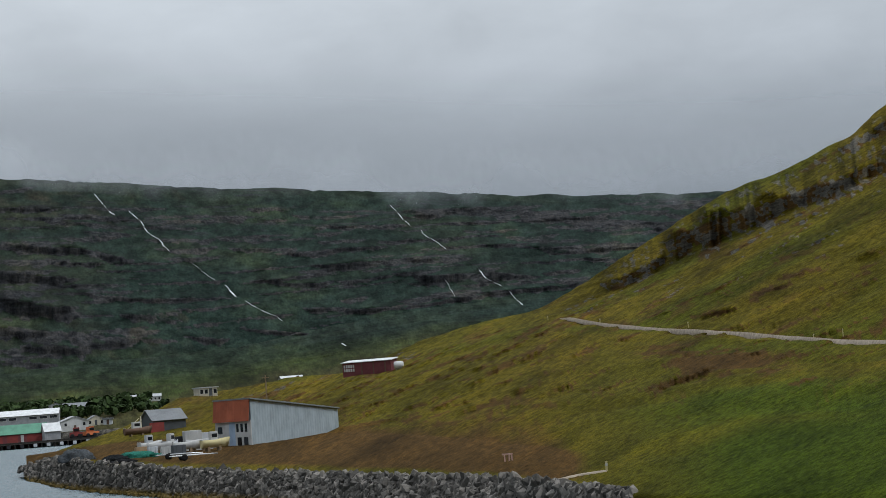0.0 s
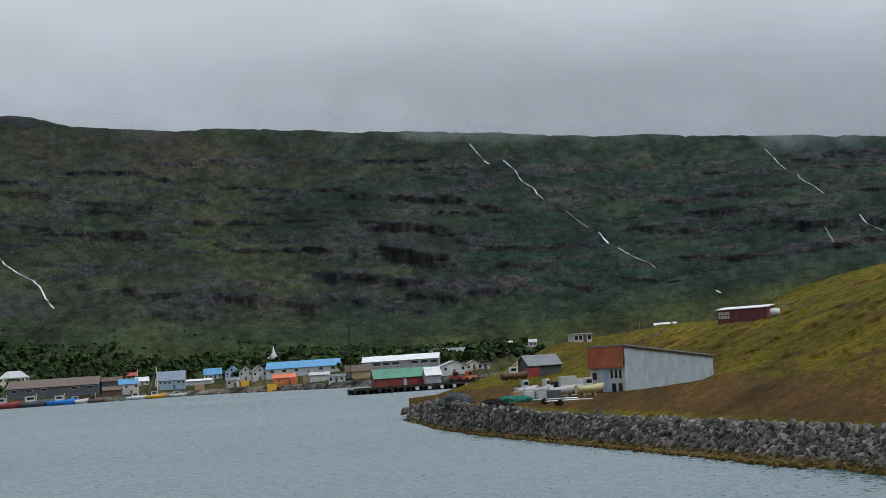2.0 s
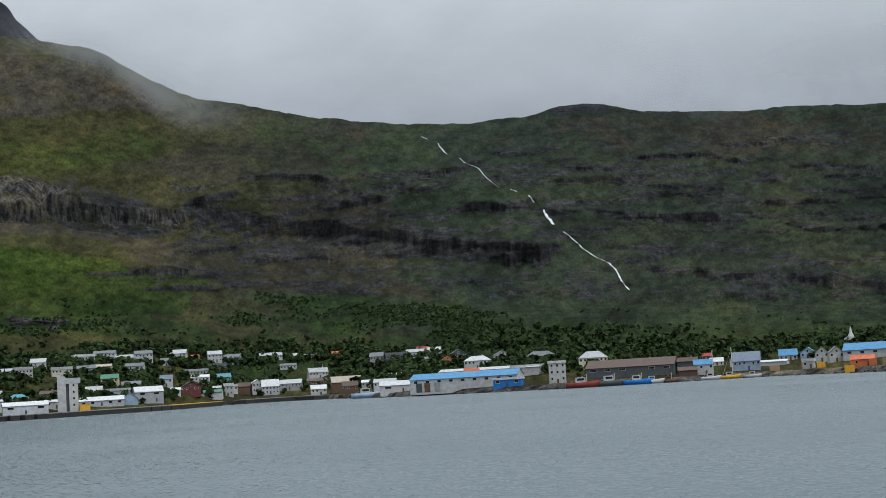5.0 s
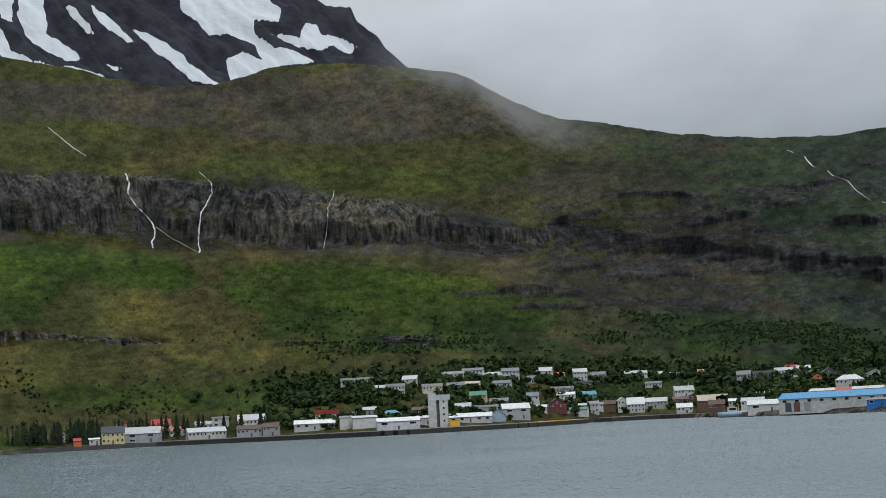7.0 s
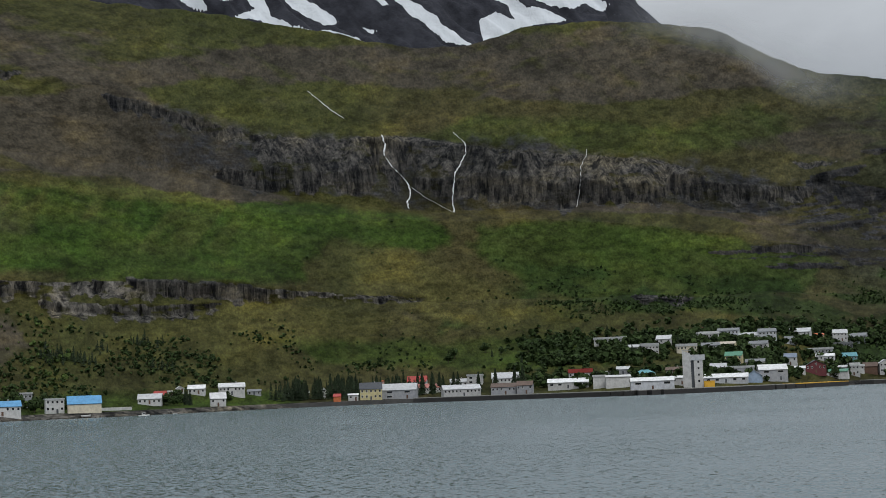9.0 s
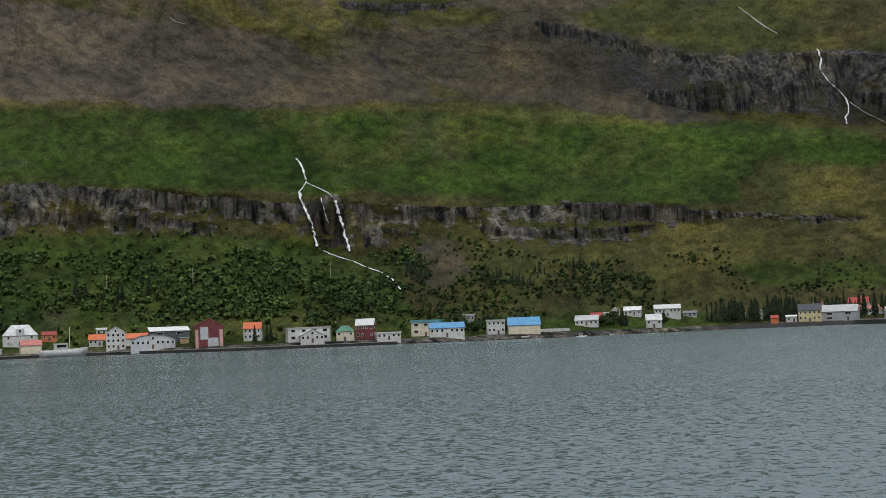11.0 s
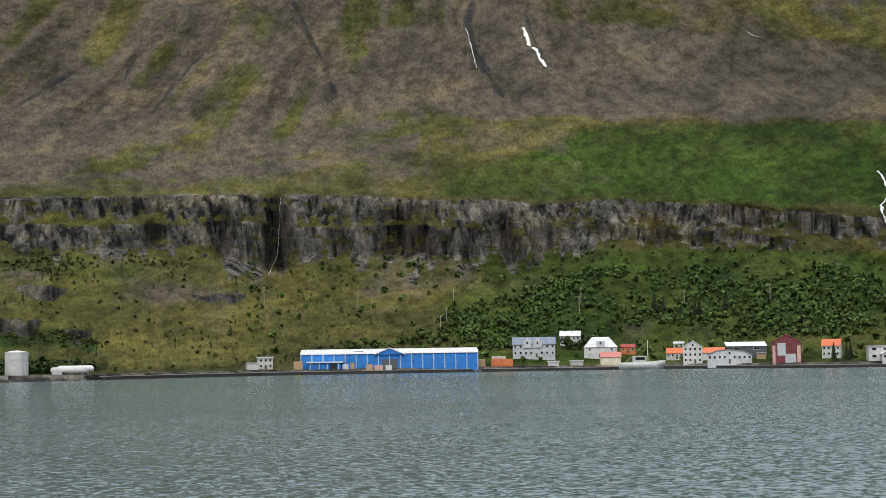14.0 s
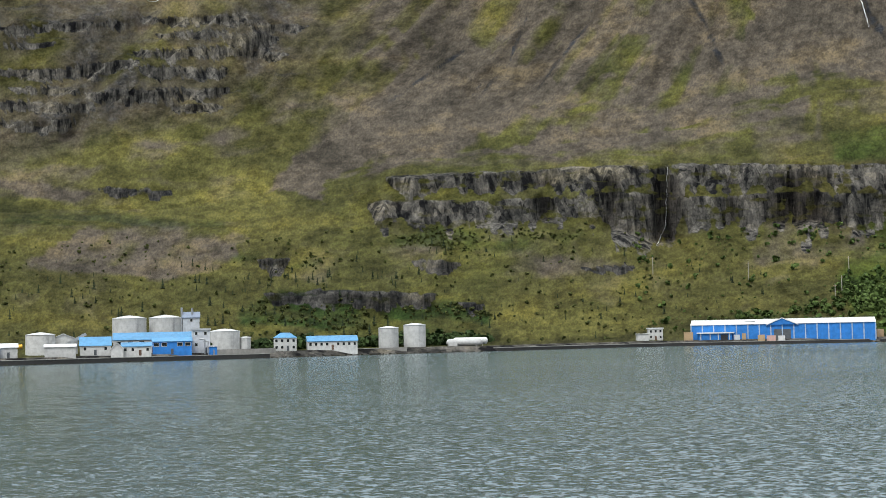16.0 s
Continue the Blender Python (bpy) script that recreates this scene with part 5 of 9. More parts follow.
def prism(bm, outline, y0, y1, mat=0):
    """A closed outline of (x, z), drawn out along y."""
    a, b = [bm.verts.new((x, y0, z)) for x, z in outline], [bm.verts.new((x, y1, z)) for x, z in outline]
    n = len(outline)
    fs = [bm.faces.new(a), bm.faces.new(b[::-1])] + [bm.faces.new((a[(i + 1) % n], a[i], b[i], b[(i + 1) % n])) for i in range(n)]
    for f in fs:
        f.material_index = mat
    return fs


def lathe(bm, profile, n=24, mat=0):
    """A closed body turned from (radius, z) points, from the bottom to the top."""
    rings = [[bm.verts.new((r * math.cos(2 * math.pi * i / n), r * math.sin(2 * math.pi * i / n), z)) for i in range(n)] for r, z in profile]
    for a, b in zip(rings, rings[1:]):
        for i in range(n):
            f = bm.faces.new((a[i], a[(i + 1) % n], b[(i + 1) % n], b[i]))
            f.material_index, f.smooth = mat, True
    bm.faces.new(rings[0][::-1]).material_index = mat
    bm.faces.new(rings[-1]).material_index = mat


def rod(bm, p, q, r, n=6, mat=0):
    p, q = Vector(p), Vector(q)
    m = Matrix.Translation(p) @ (q - p).to_track_quat("Z", "Y").to_matrix().to_4x4()
    d = (q - p).length
    a, b = ([bm.verts.new(m @ Vector((r * math.cos(2 * math.pi * i / n), r * math.sin(2 * math.pi * i / n), z))) for i in range(n)] for z in (0, d))
    fs = [bm.faces.new((a[i], a[(i + 1) % n], b[(i + 1) % n], b[i])) for i in range(n)] + [bm.faces.new(a[::-1]), bm.faces.new(b)]
    for f in fs:
        f.material_index = mat


PAINTS = {}


def paint(name, colour, rough=0.7, metal=0.0, ribs=0.0):
    """Weathered paint: stains, streaks that run down, and the ribs of corrugated sheet where there are any."""
    if name in PAINTS:
        return PAINTS[name]
    m, nt, b = material(name, rough, metal, 0.25)
    tc = node(nt, "ShaderNodeTexCoord").outputs["Object"]
    rnd = nt.nodes.new("ShaderNodeObjectInfo").outputs["Random"]
    stain = noise_node(nt, tc, 0.5, 5, 0.6)
    run = noise_node(nt, tc, 2.0, 4, 0.6, (1, 1, 0.12))
    c1 = ramp(nt, stain, (0.3, tuple(v * 0.72 for v in colour)), (0.6, colour))
    c2 = mixed(nt, ramp(nt, run, (0.55, (0, 0, 0)), (0.8, (0.5, 0.5, 0.5))), c1, tuple(0.45 * v + 0.02 for v in colour))
    c3 = mixed(nt, 1.0, c2, ramp(nt, rnd, (0.0, (0.84, 0.84, 0.84)), (1.0, (1.05, 1.05, 1.05))), "MULTIPLY")
    nt.links.new(c3, b.inputs["Base Color"])
    if ribs:
        w = node(nt, "ShaderNodeTexWave", Scale=ribs)
        nt.links.new(tc, w.inputs["Vector"])
        bumped(nt, b, w.outputs["Fac"], 0.5, 0.06)
    else:
        bumped(nt, b, stain, 0.15, 0.05)
    PAINTS[name] = m
    return m


WALLS = {"white": (0.56, 0.56, 0.55), "cream": (0.70, 0.64, 0.50), "grey": (0.36, 0.37, 0.39), "light grey": (0.55, 0.57, 0.60), "dark grey": (0.10, 0.11, 0.12),
         "blue": (0.035, 0.20, 0.58), "pale blue": (0.36, 0.46, 0.60), "red": (0.26, 0.055, 0.05), "dark red": (0.17, 0.05, 0.055), "orange": (0.65, 0.20, 0.08),
         "yellow": (0.75, 0.42, 0.05), "pale yellow": (0.62, 0.55, 0.30), "brown": (0.14, 0.085, 0.06), "tan": (0.42, 0.30, 0.18), "pink": (0.58, 0.38, 0.33),
         "green": (0.06, 0.22, 0.14), "pale green": (0.42, 0.50, 0.36), "teal": (0.12, 0.30, 0.32), "black": (0.03, 0.03, 0.035)}
ROOFS = {"white": (0.70, 0.71, 0.71), "light grey": (0.50, 0.51, 0.52), "grey": (0.20, 0.21, 0.22), "dark grey": (0.07, 0.075, 0.085), "red": (0.36, 0.06, 0.05), "orange": (0.60, 0.16, 0.07),
         "blue": (0.11, 0.30, 0.52), "slate blue": (0.20, 0.24, 0.31), "brown": (0.13, 0.09, 0.07), "green": (0.10, 0.25, 0.17), "pink": (0.52, 0.20, 0.17), "black": (0.025, 0.025, 0.03),
         "teal": (0.12, 0.30, 0.34), "tan": (0.48, 0.42, 0.34)}


def wall_paint(c):
    return paint(c + " wall", WALLS[c], 0.75)


def roof_paint(c):
    return paint(c + " sheet roof", ROOFS[c], 0.5, 0.0, 1.6)


def glass_material():
    m, nt, b = material("dark window glass", 0.08, 0.0, 0.5)
    b.inputs["Base Color"].default_value = (0.015, 0.018, 0.022, 1)
    return m


GLASS = glass_material()
FRAME = paint("white window frame", (0.62, 0.62, 0.6), 0.6)
CONCRETE = paint("grey concrete", (0.30, 0.29, 0.27), 0.9)
DARKWOOD = paint("tarred timber", (0.035, 0.030, 0.026), 0.85)
TIMBER = paint("bare timber", (0.30, 0.22, 0.14), 0.85)
STEEL = paint("galvanised steel", (0.42, 0.43, 0.44), 0.45, 0.6)
RUBBER = paint("black rubber", (0.015, 0.015, 0.016), 0.9)


def window_mesh(w, h):
    """A framed window, flat on its wall: one piece, with the pane set back inside the frame."""
    bm = bmesh.new()
    t = 0.14

    def ring(e, y):
        return [bm.verts.new(p) for p in ((-w / 2 - e, y, -e), (w / 2 + e, y, -e), (w / 2 + e, y, h + e), (-w / 2 - e, y, h + e))]
    rings = [ring(t, 0.04), ring(t, -0.09), ring(0, -0.09), ring(0, -0.03)]
    for a, b in zip(rings, rings[1:]):
        for i in range(4):
            bm.faces.new((a[i], a[(i + 1) % 4], b[(i + 1) % 4], b[i]))
    bm.faces.new(rings[-1]).material_index = 1
    bm.faces.new(rings[0][::-1])
    me = bpy.data.meshes.new("window")
    bm.to_mesh(me)
    bm.free()
    me.materials.append(FRAME), me.materials.append(GLASS)
    return me


WIN = {"small": window_mesh(0.95, 1.15), "wide": window_mesh(1.9, 1.2), "band": window_mesh(3.2, 1.1)}
HOUSE_RNG = random.Random(11)


def building(az, r, w, d, eave, ridge, kind="gable", wall="white", roof="grey", label="", name="house", turn=None, win="small", cols=None, rows=None, door=True, chimney=False, ground=None, group="", base=None):
    """A house or hall that faces the fjord. kind: gable (ridge along the shore), front (gable towards the water), flat, hip, mono, gambrel."""
    z = (ground or far_z)(az, r) if base is None else base
    turn = HOUSE_RNG.uniform(-9, 9) if turn is None else turn
    root = new(name)
    root.matrix_world = Matrix.Translation(at(az, r) + Vector((0, 0, z))) @ pose(0, 0, 0, 0, 0, az + turn)
    tagged(root, label, "warehouse" if name == "warehouse" else "house", group)
    x, y, o, foot = w / 2, d / 2, 0.35, -2.2
    bm = bmesh.new()
    if kind in ("gable", "mono", "front", "gambrel"):
        # the cross-section, of half width s
        s = y if kind in ("gable", "mono") else x
        if kind == "gambrel":
            top = [(s, eave), (s * 0.62, eave + (ridge - eave) * 0.72), (0, ridge), (-s * 0.62, eave + (ridge - eave) * 0.72), (-s, eave)]
        elif kind == "mono":
            top = [(s, ridge), (-s, eave)]
        else:
            top = [(s, eave), (0, ridge), (-s, eave)]
        fs = prism(bm, [(-s, foot), (s, foot)] + top, -(x if kind in ("gable", "mono") else y), x if kind in ("gable", "mono") else y)
        along = pose(0, 0, 0, 0, 0, 90) if kind in ("gable", "mono") else Matrix()
        bmesh.ops.transform(bm, matrix=along, verts=bm.verts)
        bmesh.ops.recalc_face_normals(bm, faces=bm.faces)
        part("wall", bm, wall_paint(wall), root)
        half = (x if kind in ("gable", "mono") else y) + o
        pts = list(top)
        slabs = [(pts[i], pts[i + 1]) for i in range(len(pts) - 1)]
        for i, ((xa, za), (xb, zb)) in enumerate(slabs):
            bm = bmesh.new()
            dx, dz = xb - xa, zb - za
            ln = math.hypot(dx, dz)
            ux, uz = dx / ln, dz / ln
            ea, eb = (o if i == 0 else 0), (o if i == len(slabs) - 1 else 0)
            xa, za, xb, zb = xa - ux * ea, za - uz * ea, xb + ux * eb, zb + uz * eb
            nx, nz = uz * 0.18, -ux * 0.18
            if nz < 0:
                nx, nz = -nx, -nz
            prism(bm, [(xa, za + 0.01), (xb, zb + 0.01), (xb + nx, zb + nz), (xa + nx, za + nz)], -half, half)
            bmesh.ops.transform(bm, matrix=along, verts=bm.verts)
            bmesh.ops.recalc_face_normals(bm, faces=bm.faces)
            part("roof", bm, roof_paint(roof), root)
    else:
        box(bm, -x, -y, foot, x, y, eave)
        part("wall", bm, wall_paint(wall), root)
        bm = bmesh.new()
        if kind == "hip":
            k = min(x, y) * 0.8
            lo = [bm.verts.new(p) for p in ((-x - o, -y - o, eave), (x + o, -y - o, eave), (x + o, y + o, eave), (-x - o, y + o, eave))]
            hi = [bm.verts.new(p) for p in ((-x + k, -y + k, ridge), (x - k, -y + k, ridge), (x - k, y - k, ridge), (-x + k, y - k, ridge))]
            for i in range(4):
                bm.faces.new((lo[i], lo[(i + 1) % 4], hi[(i + 1) % 4], hi[i]))
            bm.faces.new(hi), bm.faces.new(lo[::-1])
        else:
            box(bm, -x - o, -y - o, eave + 0.004, x + o, y + o, max(ridge, eave + 0.3))
        part("roof", bm, roof_paint(roof), root)
    ww = {"small": 0.95, "wide": 1.9, "band": 3.2}[win]
    cols = max(1, int(w / (ww * 2.3))) if cols is None else cols
    rows = max(1, int((eave + 0.3) / 2.7)) if rows is None else rows
    storey = eave / max(rows, 1)
    for j in range(rows):
        for i in range(cols):
            px = -x + w * (i + 0.5) / cols
            if door and j == 0 and i == cols // 2:
                bm = bmesh.new()
                box(bm, px - 0.5, -y - 0.07, -0.1, px + 0.5, -y - 0.01, 2.05, 0)
                part("door", bm, wall_paint("brown" if HOUSE_RNG.random() < 0.6 else "dark grey"), root)
                continue
            shared("window", WIN[win], root, Matrix.Translation((px, -y, storey * (j + 1) - min(1.75, storey * 0.72))))
    if kind in ("gable", "front", "gambrel") and cols and win == "small":
        if kind != "gable" and ridge - eave > 2.4:
            shared("window", WIN["small"], root, Matrix.Translation((0, -y, eave + 0.3)))
        for e in (-1, 1):
            for j in range(rows):
                shared("window", WIN["small"], root, Matrix.Translation((e * x, 0.1, storey * (j + 1) - min(1.75, storey * 0.72))) @ pose(0, 0, 0, 0, 0, 90 * e))
    if chimney:
        bm = bmesh.new()
        box(bm, x * 0.3, -0.35, ridge - 0.8, x * 0.3 + 0.7, 0.35, ridge + 0.9)
        part("chimney", bm, CONCRETE, root)
    return root

# ---- houses and halls of the town and along the far shore ----
building(61.14, 983, 12.5, 9.4, 1.9, 3.0, "gable", "white", "light grey", "white house with pitched light grey roof by the water", "house", chimney=True)
building(60.26, 984, 5.1, 7.0, 3.2, 5.7, "front", "white", "light grey", "small white house with gabled light grey roof by the water", "house")
building(59.20, 940, 5.9, 6.0, 3.2, 4.0, "gable", "white", "white", "small white house with pitched white roof by the water", "house")
building(59.77, 932, 3.9, 6.0, 2.9, 4.4, "gable", "orange", "red", "small orange house with pitched red roof by the water", "house", cols=0, rows=0)
building(58.56, 947, 12.9, 9.7, 6.3, 10.0, "gable", "pale yellow", "dark grey", "pale yellow house with pitched dark grey roof by the water", "house", chimney=True)
building(58.12, 1016, 5.3, 7.0, 4.2, 6.8, "front", "pink", "orange", "small pink house with gabled orange roof by the water", "house", cols=0, rows=0)
building(57.54, 954, 21.1, 11.0, 5.2, 8.9, "gable", "grey", "light grey", "long grey house with pitched light grey roof by the water", "house", win="band")
building(56.88, 1042, 12.2, 9.1, 3.1, 6.7, "gable", "white", "red", "white house with pitched red roof above the quay", "house", chimney=True)
building(56.48, 1010, 15.1, 11.0, 2.9, 5.3, "gable", "white", "pink", "white house with pitched pink roof by the water", "house", chimney=True)
building(55.34, 944, 22.1, 11.0, 4.1, 6.6, "gable", "white", "light grey", "long white warehouse with pitched light grey roof by the water", "warehouse")
building(55.41, 1028, 10.7, 8.0, 2.4, 4.4, "gable", "white", "light grey", "white house with pitched light grey roof above the quay", "house", chimney=True)
building(54.81, 1022, 9.7, 7.3, 5.5, 6.6, "flat", "white", "light grey", "white house with flat light grey roof above the quay", "house", win="wide")
building(53.73, 993, 16.5, 11.0, 5.4, 9.0, "gable", "white", "light grey", "long white house with pitched light grey roof above the quay", "house", chimney=True)
building(53.78, 931, 14.5, 10.9, 4.2, 6.4, "gable", "grey", "brown", "grey house with pitched brown roof by the water", "house")
building(53.03, 925, 9.0, 6.8, 4.8, 7.2, "gable", "grey", "brown", "grey house with pitched brown roof by the water", "house")
building(51.49, 955, 24.1, 11.0, 3.5, 5.8, "gable", "white", "white", "long white warehouse with pitched white roof by the water", "warehouse", win="wide")
building(51.04, 981, 14.5, 10.9, 4.4, 6.9, "flat", "white", "red", "white house with flat red roof above the quay", "house")
building(50.38, 943, 7.3, 6.0, 6.4, 7.5, "flat", "white", "white", "small white house with flat white roof by the water", "house", cols=0, rows=0)
building(49.71, 933, 14.4, 10.8, 6.1, 7.2, "mono", "white", "white", "white warehouse with single-pitch white roof by the water", "warehouse", cols=0, rows=0)
building(50.08, 984, 9.1, 6.8, 2.2, 3.0, "flat", "white", "white", "white house with flat white roof above the quay", "house", cols=0, rows=0)
building(49.51, 982, 7.9, 6.0, 3.0, 4.8, "gable", "grey", "light grey", "small grey house with pitched light grey roof above the quay", "house")
building(48.75, 967, 11.3, 8.5, 2.0, 4.4, "hip", "light grey", "teal", "light grey house with hipped teal roof above the quay", "house")
building(48.52, 889, 23.6, 11.0, 4.6, 6.6, "gable", "light grey", "white", "long light grey warehouse with pitched white roof by the water", "warehouse", win="band")
building(47.58, 948, 9.3, 7.0, 3.8, 5.0, "gable", "white", "white", "white house with pitched white roof by the water", "house", win="wide")
building(47.70, 980, 10.0, 7.5, 3.3, 5.1, "gable", "brown", "brown", "brown house with pitched brown roof above the quay", "house", chimney=True)
building(45.91, 968, 25.7, 11.0, 3.0, 5.3, "gable", "light grey", "white", "long light grey warehouse with pitched white roof by the water", "warehouse", win="wide")
building(44.93, 979, 9.1, 11.3, 3.6, 7.0, "front", "pale blue", "slate blue", "pale blue house with gabled slate blue roof by the water", "house", cols=0, rows=0)
building(44.31, 992, 17.1, 11.0, 6.3, 9.5, "gable", "grey", "white", "long grey house with pitched white roof by the water", "house", win="band")
building(49.91, 1125, 21.8, 11.0, 3.9, 5.3, "flat", "white", "light grey", "long white house with flat light grey roof above the quay", "house")
building(48.97, 1068, 11.9, 8.9, 4.0, 5.8, "gable", "white", "light grey", "white house with pitched light grey roof above the quay", "house", chimney=True)
building(48.55, 1063, 11.0, 8.3, 5.4, 7.1, "flat", "white", "light grey", "white house with flat light grey roof above the quay", "house")
building(48.03, 1106, 10.0, 7.5, 4.4, 7.1, "mono", "white", "light grey", "white house with single-pitch light grey roof above the quay", "house")
building(47.25, 1077, 13.3, 10.0, 4.2, 6.0, "flat", "cream", "light grey", "cream house with flat light grey roof above the quay", "house")
building(46.75, 1184, 7.3, 6.0, 2.0, 3.8, "gable", "white", "red", "small white house with pitched red roof above the quay", "house")
building(46.48, 1140, 14.3, 10.8, 5.6, 7.3, "flat", "white", "white", "white house with flat white roof above the quay", "house")
building(45.74, 1162, 15.2, 11.0, 5.3, 7.2, "gable", "light grey", "grey", "light grey house with pitched grey roof above the quay", "house", chimney=True)
building(45.03, 1157, 13.6, 10.2, 3.4, 5.7, "gable", "white", "light grey", "white house with pitched light grey roof above the quay", "house", chimney=True)
building(44.42, 1156, 12.5, 9.4, 6.8, 9.1, "gable", "light grey", "grey", "light grey house with pitched grey roof above the quay", "house", chimney=True)
building(46.40, 1089, 12.1, 9.1, 4.3, 6.3, "gable", "light grey", "grey", "light grey house with pitched grey roof above the quay", "house")
building(45.87, 1104, 13.6, 10.2, 3.8, 5.4, "gable", "pale yellow", "tan", "pale yellow house with pitched tan roof above the quay", "house")
building(45.60, 1033, 10.8, 8.1, 6.6, 9.2, "gable", "pale yellow", "green", "pale yellow house with pitched green roof above the quay", "house")
building(44.72, 1106, 12.5, 9.4, 4.9, 7.0, "gable", "white", "grey", "white house with pitched grey roof above the quay", "house")
building(46.16, 998, 9.8, 7.4, 3.9, 6.4, "gable", "white", "light grey", "white house with pitched light grey roof above the quay", "house", chimney=True)
building(45.42, 1004, 16.1, 11.0, 3.5, 4.9, "flat", "grey", "light grey", "long grey house with flat light grey roof above the quay", "house", win="band")
building(44.87, 1033, 12.1, 9.1, 3.8, 5.7, "gable", "cream", "grey", "cream house with pitched grey roof above the quay", "house", chimney=True)
building(43.65, 1069, 7.9, 6.0, 4.9, 7.5, "gable", "white", "slate blue", "small white house with pitched slate blue roof above the quay", "house")
building(43.65, 1163, 7.2, 6.0, 3.3, 5.4, "gable", "light grey", "grey", "small light grey house with pitched grey roof above the quay", "house")
building(43.26, 1206, 14.9, 11.0, 4.5, 7.4, "gable", "white", "light grey", "white house with pitched light grey roof above the quay", "house")
building(42.65, 1229, 7.6, 6.0, 1.9, 3.2, "gable", "tan", "orange", "small tan house with pitched orange roof above the quay", "house")
building(41.93, 1246, 10.8, 8.1, 6.1, 8.8, "gable", "white", "light grey", "white house with pitched light grey roof above the quay", "house")
building(41.45, 1262, 8.7, 6.5, 4.0, 6.4, "gable", "light grey", "grey", "light grey house with pitched grey roof above the quay", "house")
building(42.61, 1156, 16.0, 11.0, 3.0, 4.4, "flat", "grey", "light grey", "grey house with flat light grey roof above the quay", "house")
building(42.46, 1130, 12.5, 9.4, 3.3, 5.1, "gable", "white", "white", "white house with pitched white roof above the quay", "house")
building(41.98, 1207, 19.4, 11.0, 2.8, 4.3, "flat", "dark grey", "grey", "long dark grey house with flat grey roof above the quay", "house")
building(41.71, 1156, 12.1, 9.1, 4.0, 6.6, "gable", "teal", "teal", "teal house with pitched teal roof above the quay", "house")
building(43.35, 1047, 6.5, 6.0, 2.8, 4.3, "gable", "white", "white", "small white house with pitched white roof above the quay", "house", cols=0, rows=0)
building(42.84, 1067, 12.9, 13.0, 4.8, 8.1, "front", "dark red", "dark grey", "dark red house with gabled dark grey roof above the quay", "house")
building(42.12, 1079, 15.3, 11.0, 3.6, 5.3, "gable", "white", "green", "white warehouse with pitched green roof by the water", "warehouse", cols=0, rows=0)
building(41.95, 1109, 9.6, 7.2, 2.4, 3.8, "gable", "white", "light grey", "white house with pitched light grey roof above the quay", "house", chimney=True)
building(41.51, 1108, 7.0, 6.0, 6.4, 8.5, "flat", "white", "white", "small white house with flat white roof by the water", "house")
building(41.44, 1125, 10.1, 7.6, 3.6, 4.9, "flat", "white", "white", "white house with flat white roof by the water", "house")
building(40.96, 1130, 9.5, 7.1, 4.7, 7.4, "gable", "brown", "brown", "brown house with pitched brown roof by the water", "house", cols=0, rows=0)
building(40.50, 1132, 7.4, 9.3, 7.3, 9.7, "front", "white", "white", "small white house with gabled white roof by the water", "house")
building(40.02, 1127, 12.1, 9.1, 5.4, 10.1, "gable", "light grey", "white", "light grey house with pitched white roof by the water", "house")
building(39.30, 1142, 16.4, 11.0, 4.3, 7.1, "gable", "grey", "light grey", "long grey house with pitched light grey roof above the quay", "house")
building(38.37, 1145, 14.4, 10.8, 2.4, 4.2, "gable", "brown", "brown", "brown house with pitched brown roof above the quay", "house", chimney=True)
building(38.31, 1062, 10.2, 7.6, 3.9, 6.5, "gable", "white", "white", "white house with pitched white roof by the water", "house")
building(37.27, 1046, 21.3, 11.0, 4.6, 8.4, "gable", "brown", "tan", "long brown warehouse with pitched tan roof above the quay", "warehouse", cols=0, rows=0)
building(37.18, 988, 9.5, 7.1, 4.8, 7.5, "gable", "brown", "brown", "brown house with pitched brown roof by the water", "house", chimney=True)
building(36.56, 1004, 6.6, 6.0, 2.9, 4.4, "gable", "white", "white", "small white house with pitched white roof above the quay", "house")
building(35.91, 932, 12.8, 9.6, 5.1, 7.1, "gable", "white", "light grey", "white house with pitched light grey roof above the quay", "house")
building(35.40, 979, 12.3, 9.2, 2.6, 5.1, "gable", "white", "white", "white house with pitched white roof above the quay", "house")
building(35.57, 900, 17.2, 11.0, 3.7, 6.2, "gable", "white", "white", "long white house with pitched white roof by the water", "house", win="band")
building(39.96, 1299, 17.9, 11.0, 3.1, 5.3, "gable", "light grey", "light grey", "long light grey house with pitched light grey roof above the quay", "house", chimney=True)
building(41.34, 1270, 14.4, 10.8, 4.1, 6.4, "gable", "grey", "grey", "grey house with pitched grey roof above the quay", "house")
building(38.90, 1307, 12.5, 9.4, 2.3, 4.2, "gable", "grey", "light grey", "grey house with pitched light grey roof above the quay", "house")
building(38.33, 1298, 7.8, 6.0, 2.2, 3.7, "gable", "light grey", "grey", "small light grey house with pitched grey roof above the quay", "house")
building(37.49, 1246, 11.9, 8.9, 2.2, 4.5, "gable", "tan", "orange", "tan house with pitched orange roof above the quay", "house")
building(39.34, 1244, 12.6, 9.5, 2.5, 4.0, "gable", "white", "grey", "white house with pitched grey roof above the quay", "house")
building(38.31, 1173, 14.0, 10.5, 4.2, 7.3, "gable", "white", "light grey", "white house with pitched light grey roof above the quay", "house")
building(38.25, 1223, 5.8, 7.3, 2.9, 4.7, "front", "light grey", "grey", "small light grey house with gabled grey roof above the quay", "house")
building(35.32, 1032, 3.7, 7.0, 2.1, 3.6, "front", "white", "grey", "small white house with gabled grey roof above the quay", "house")
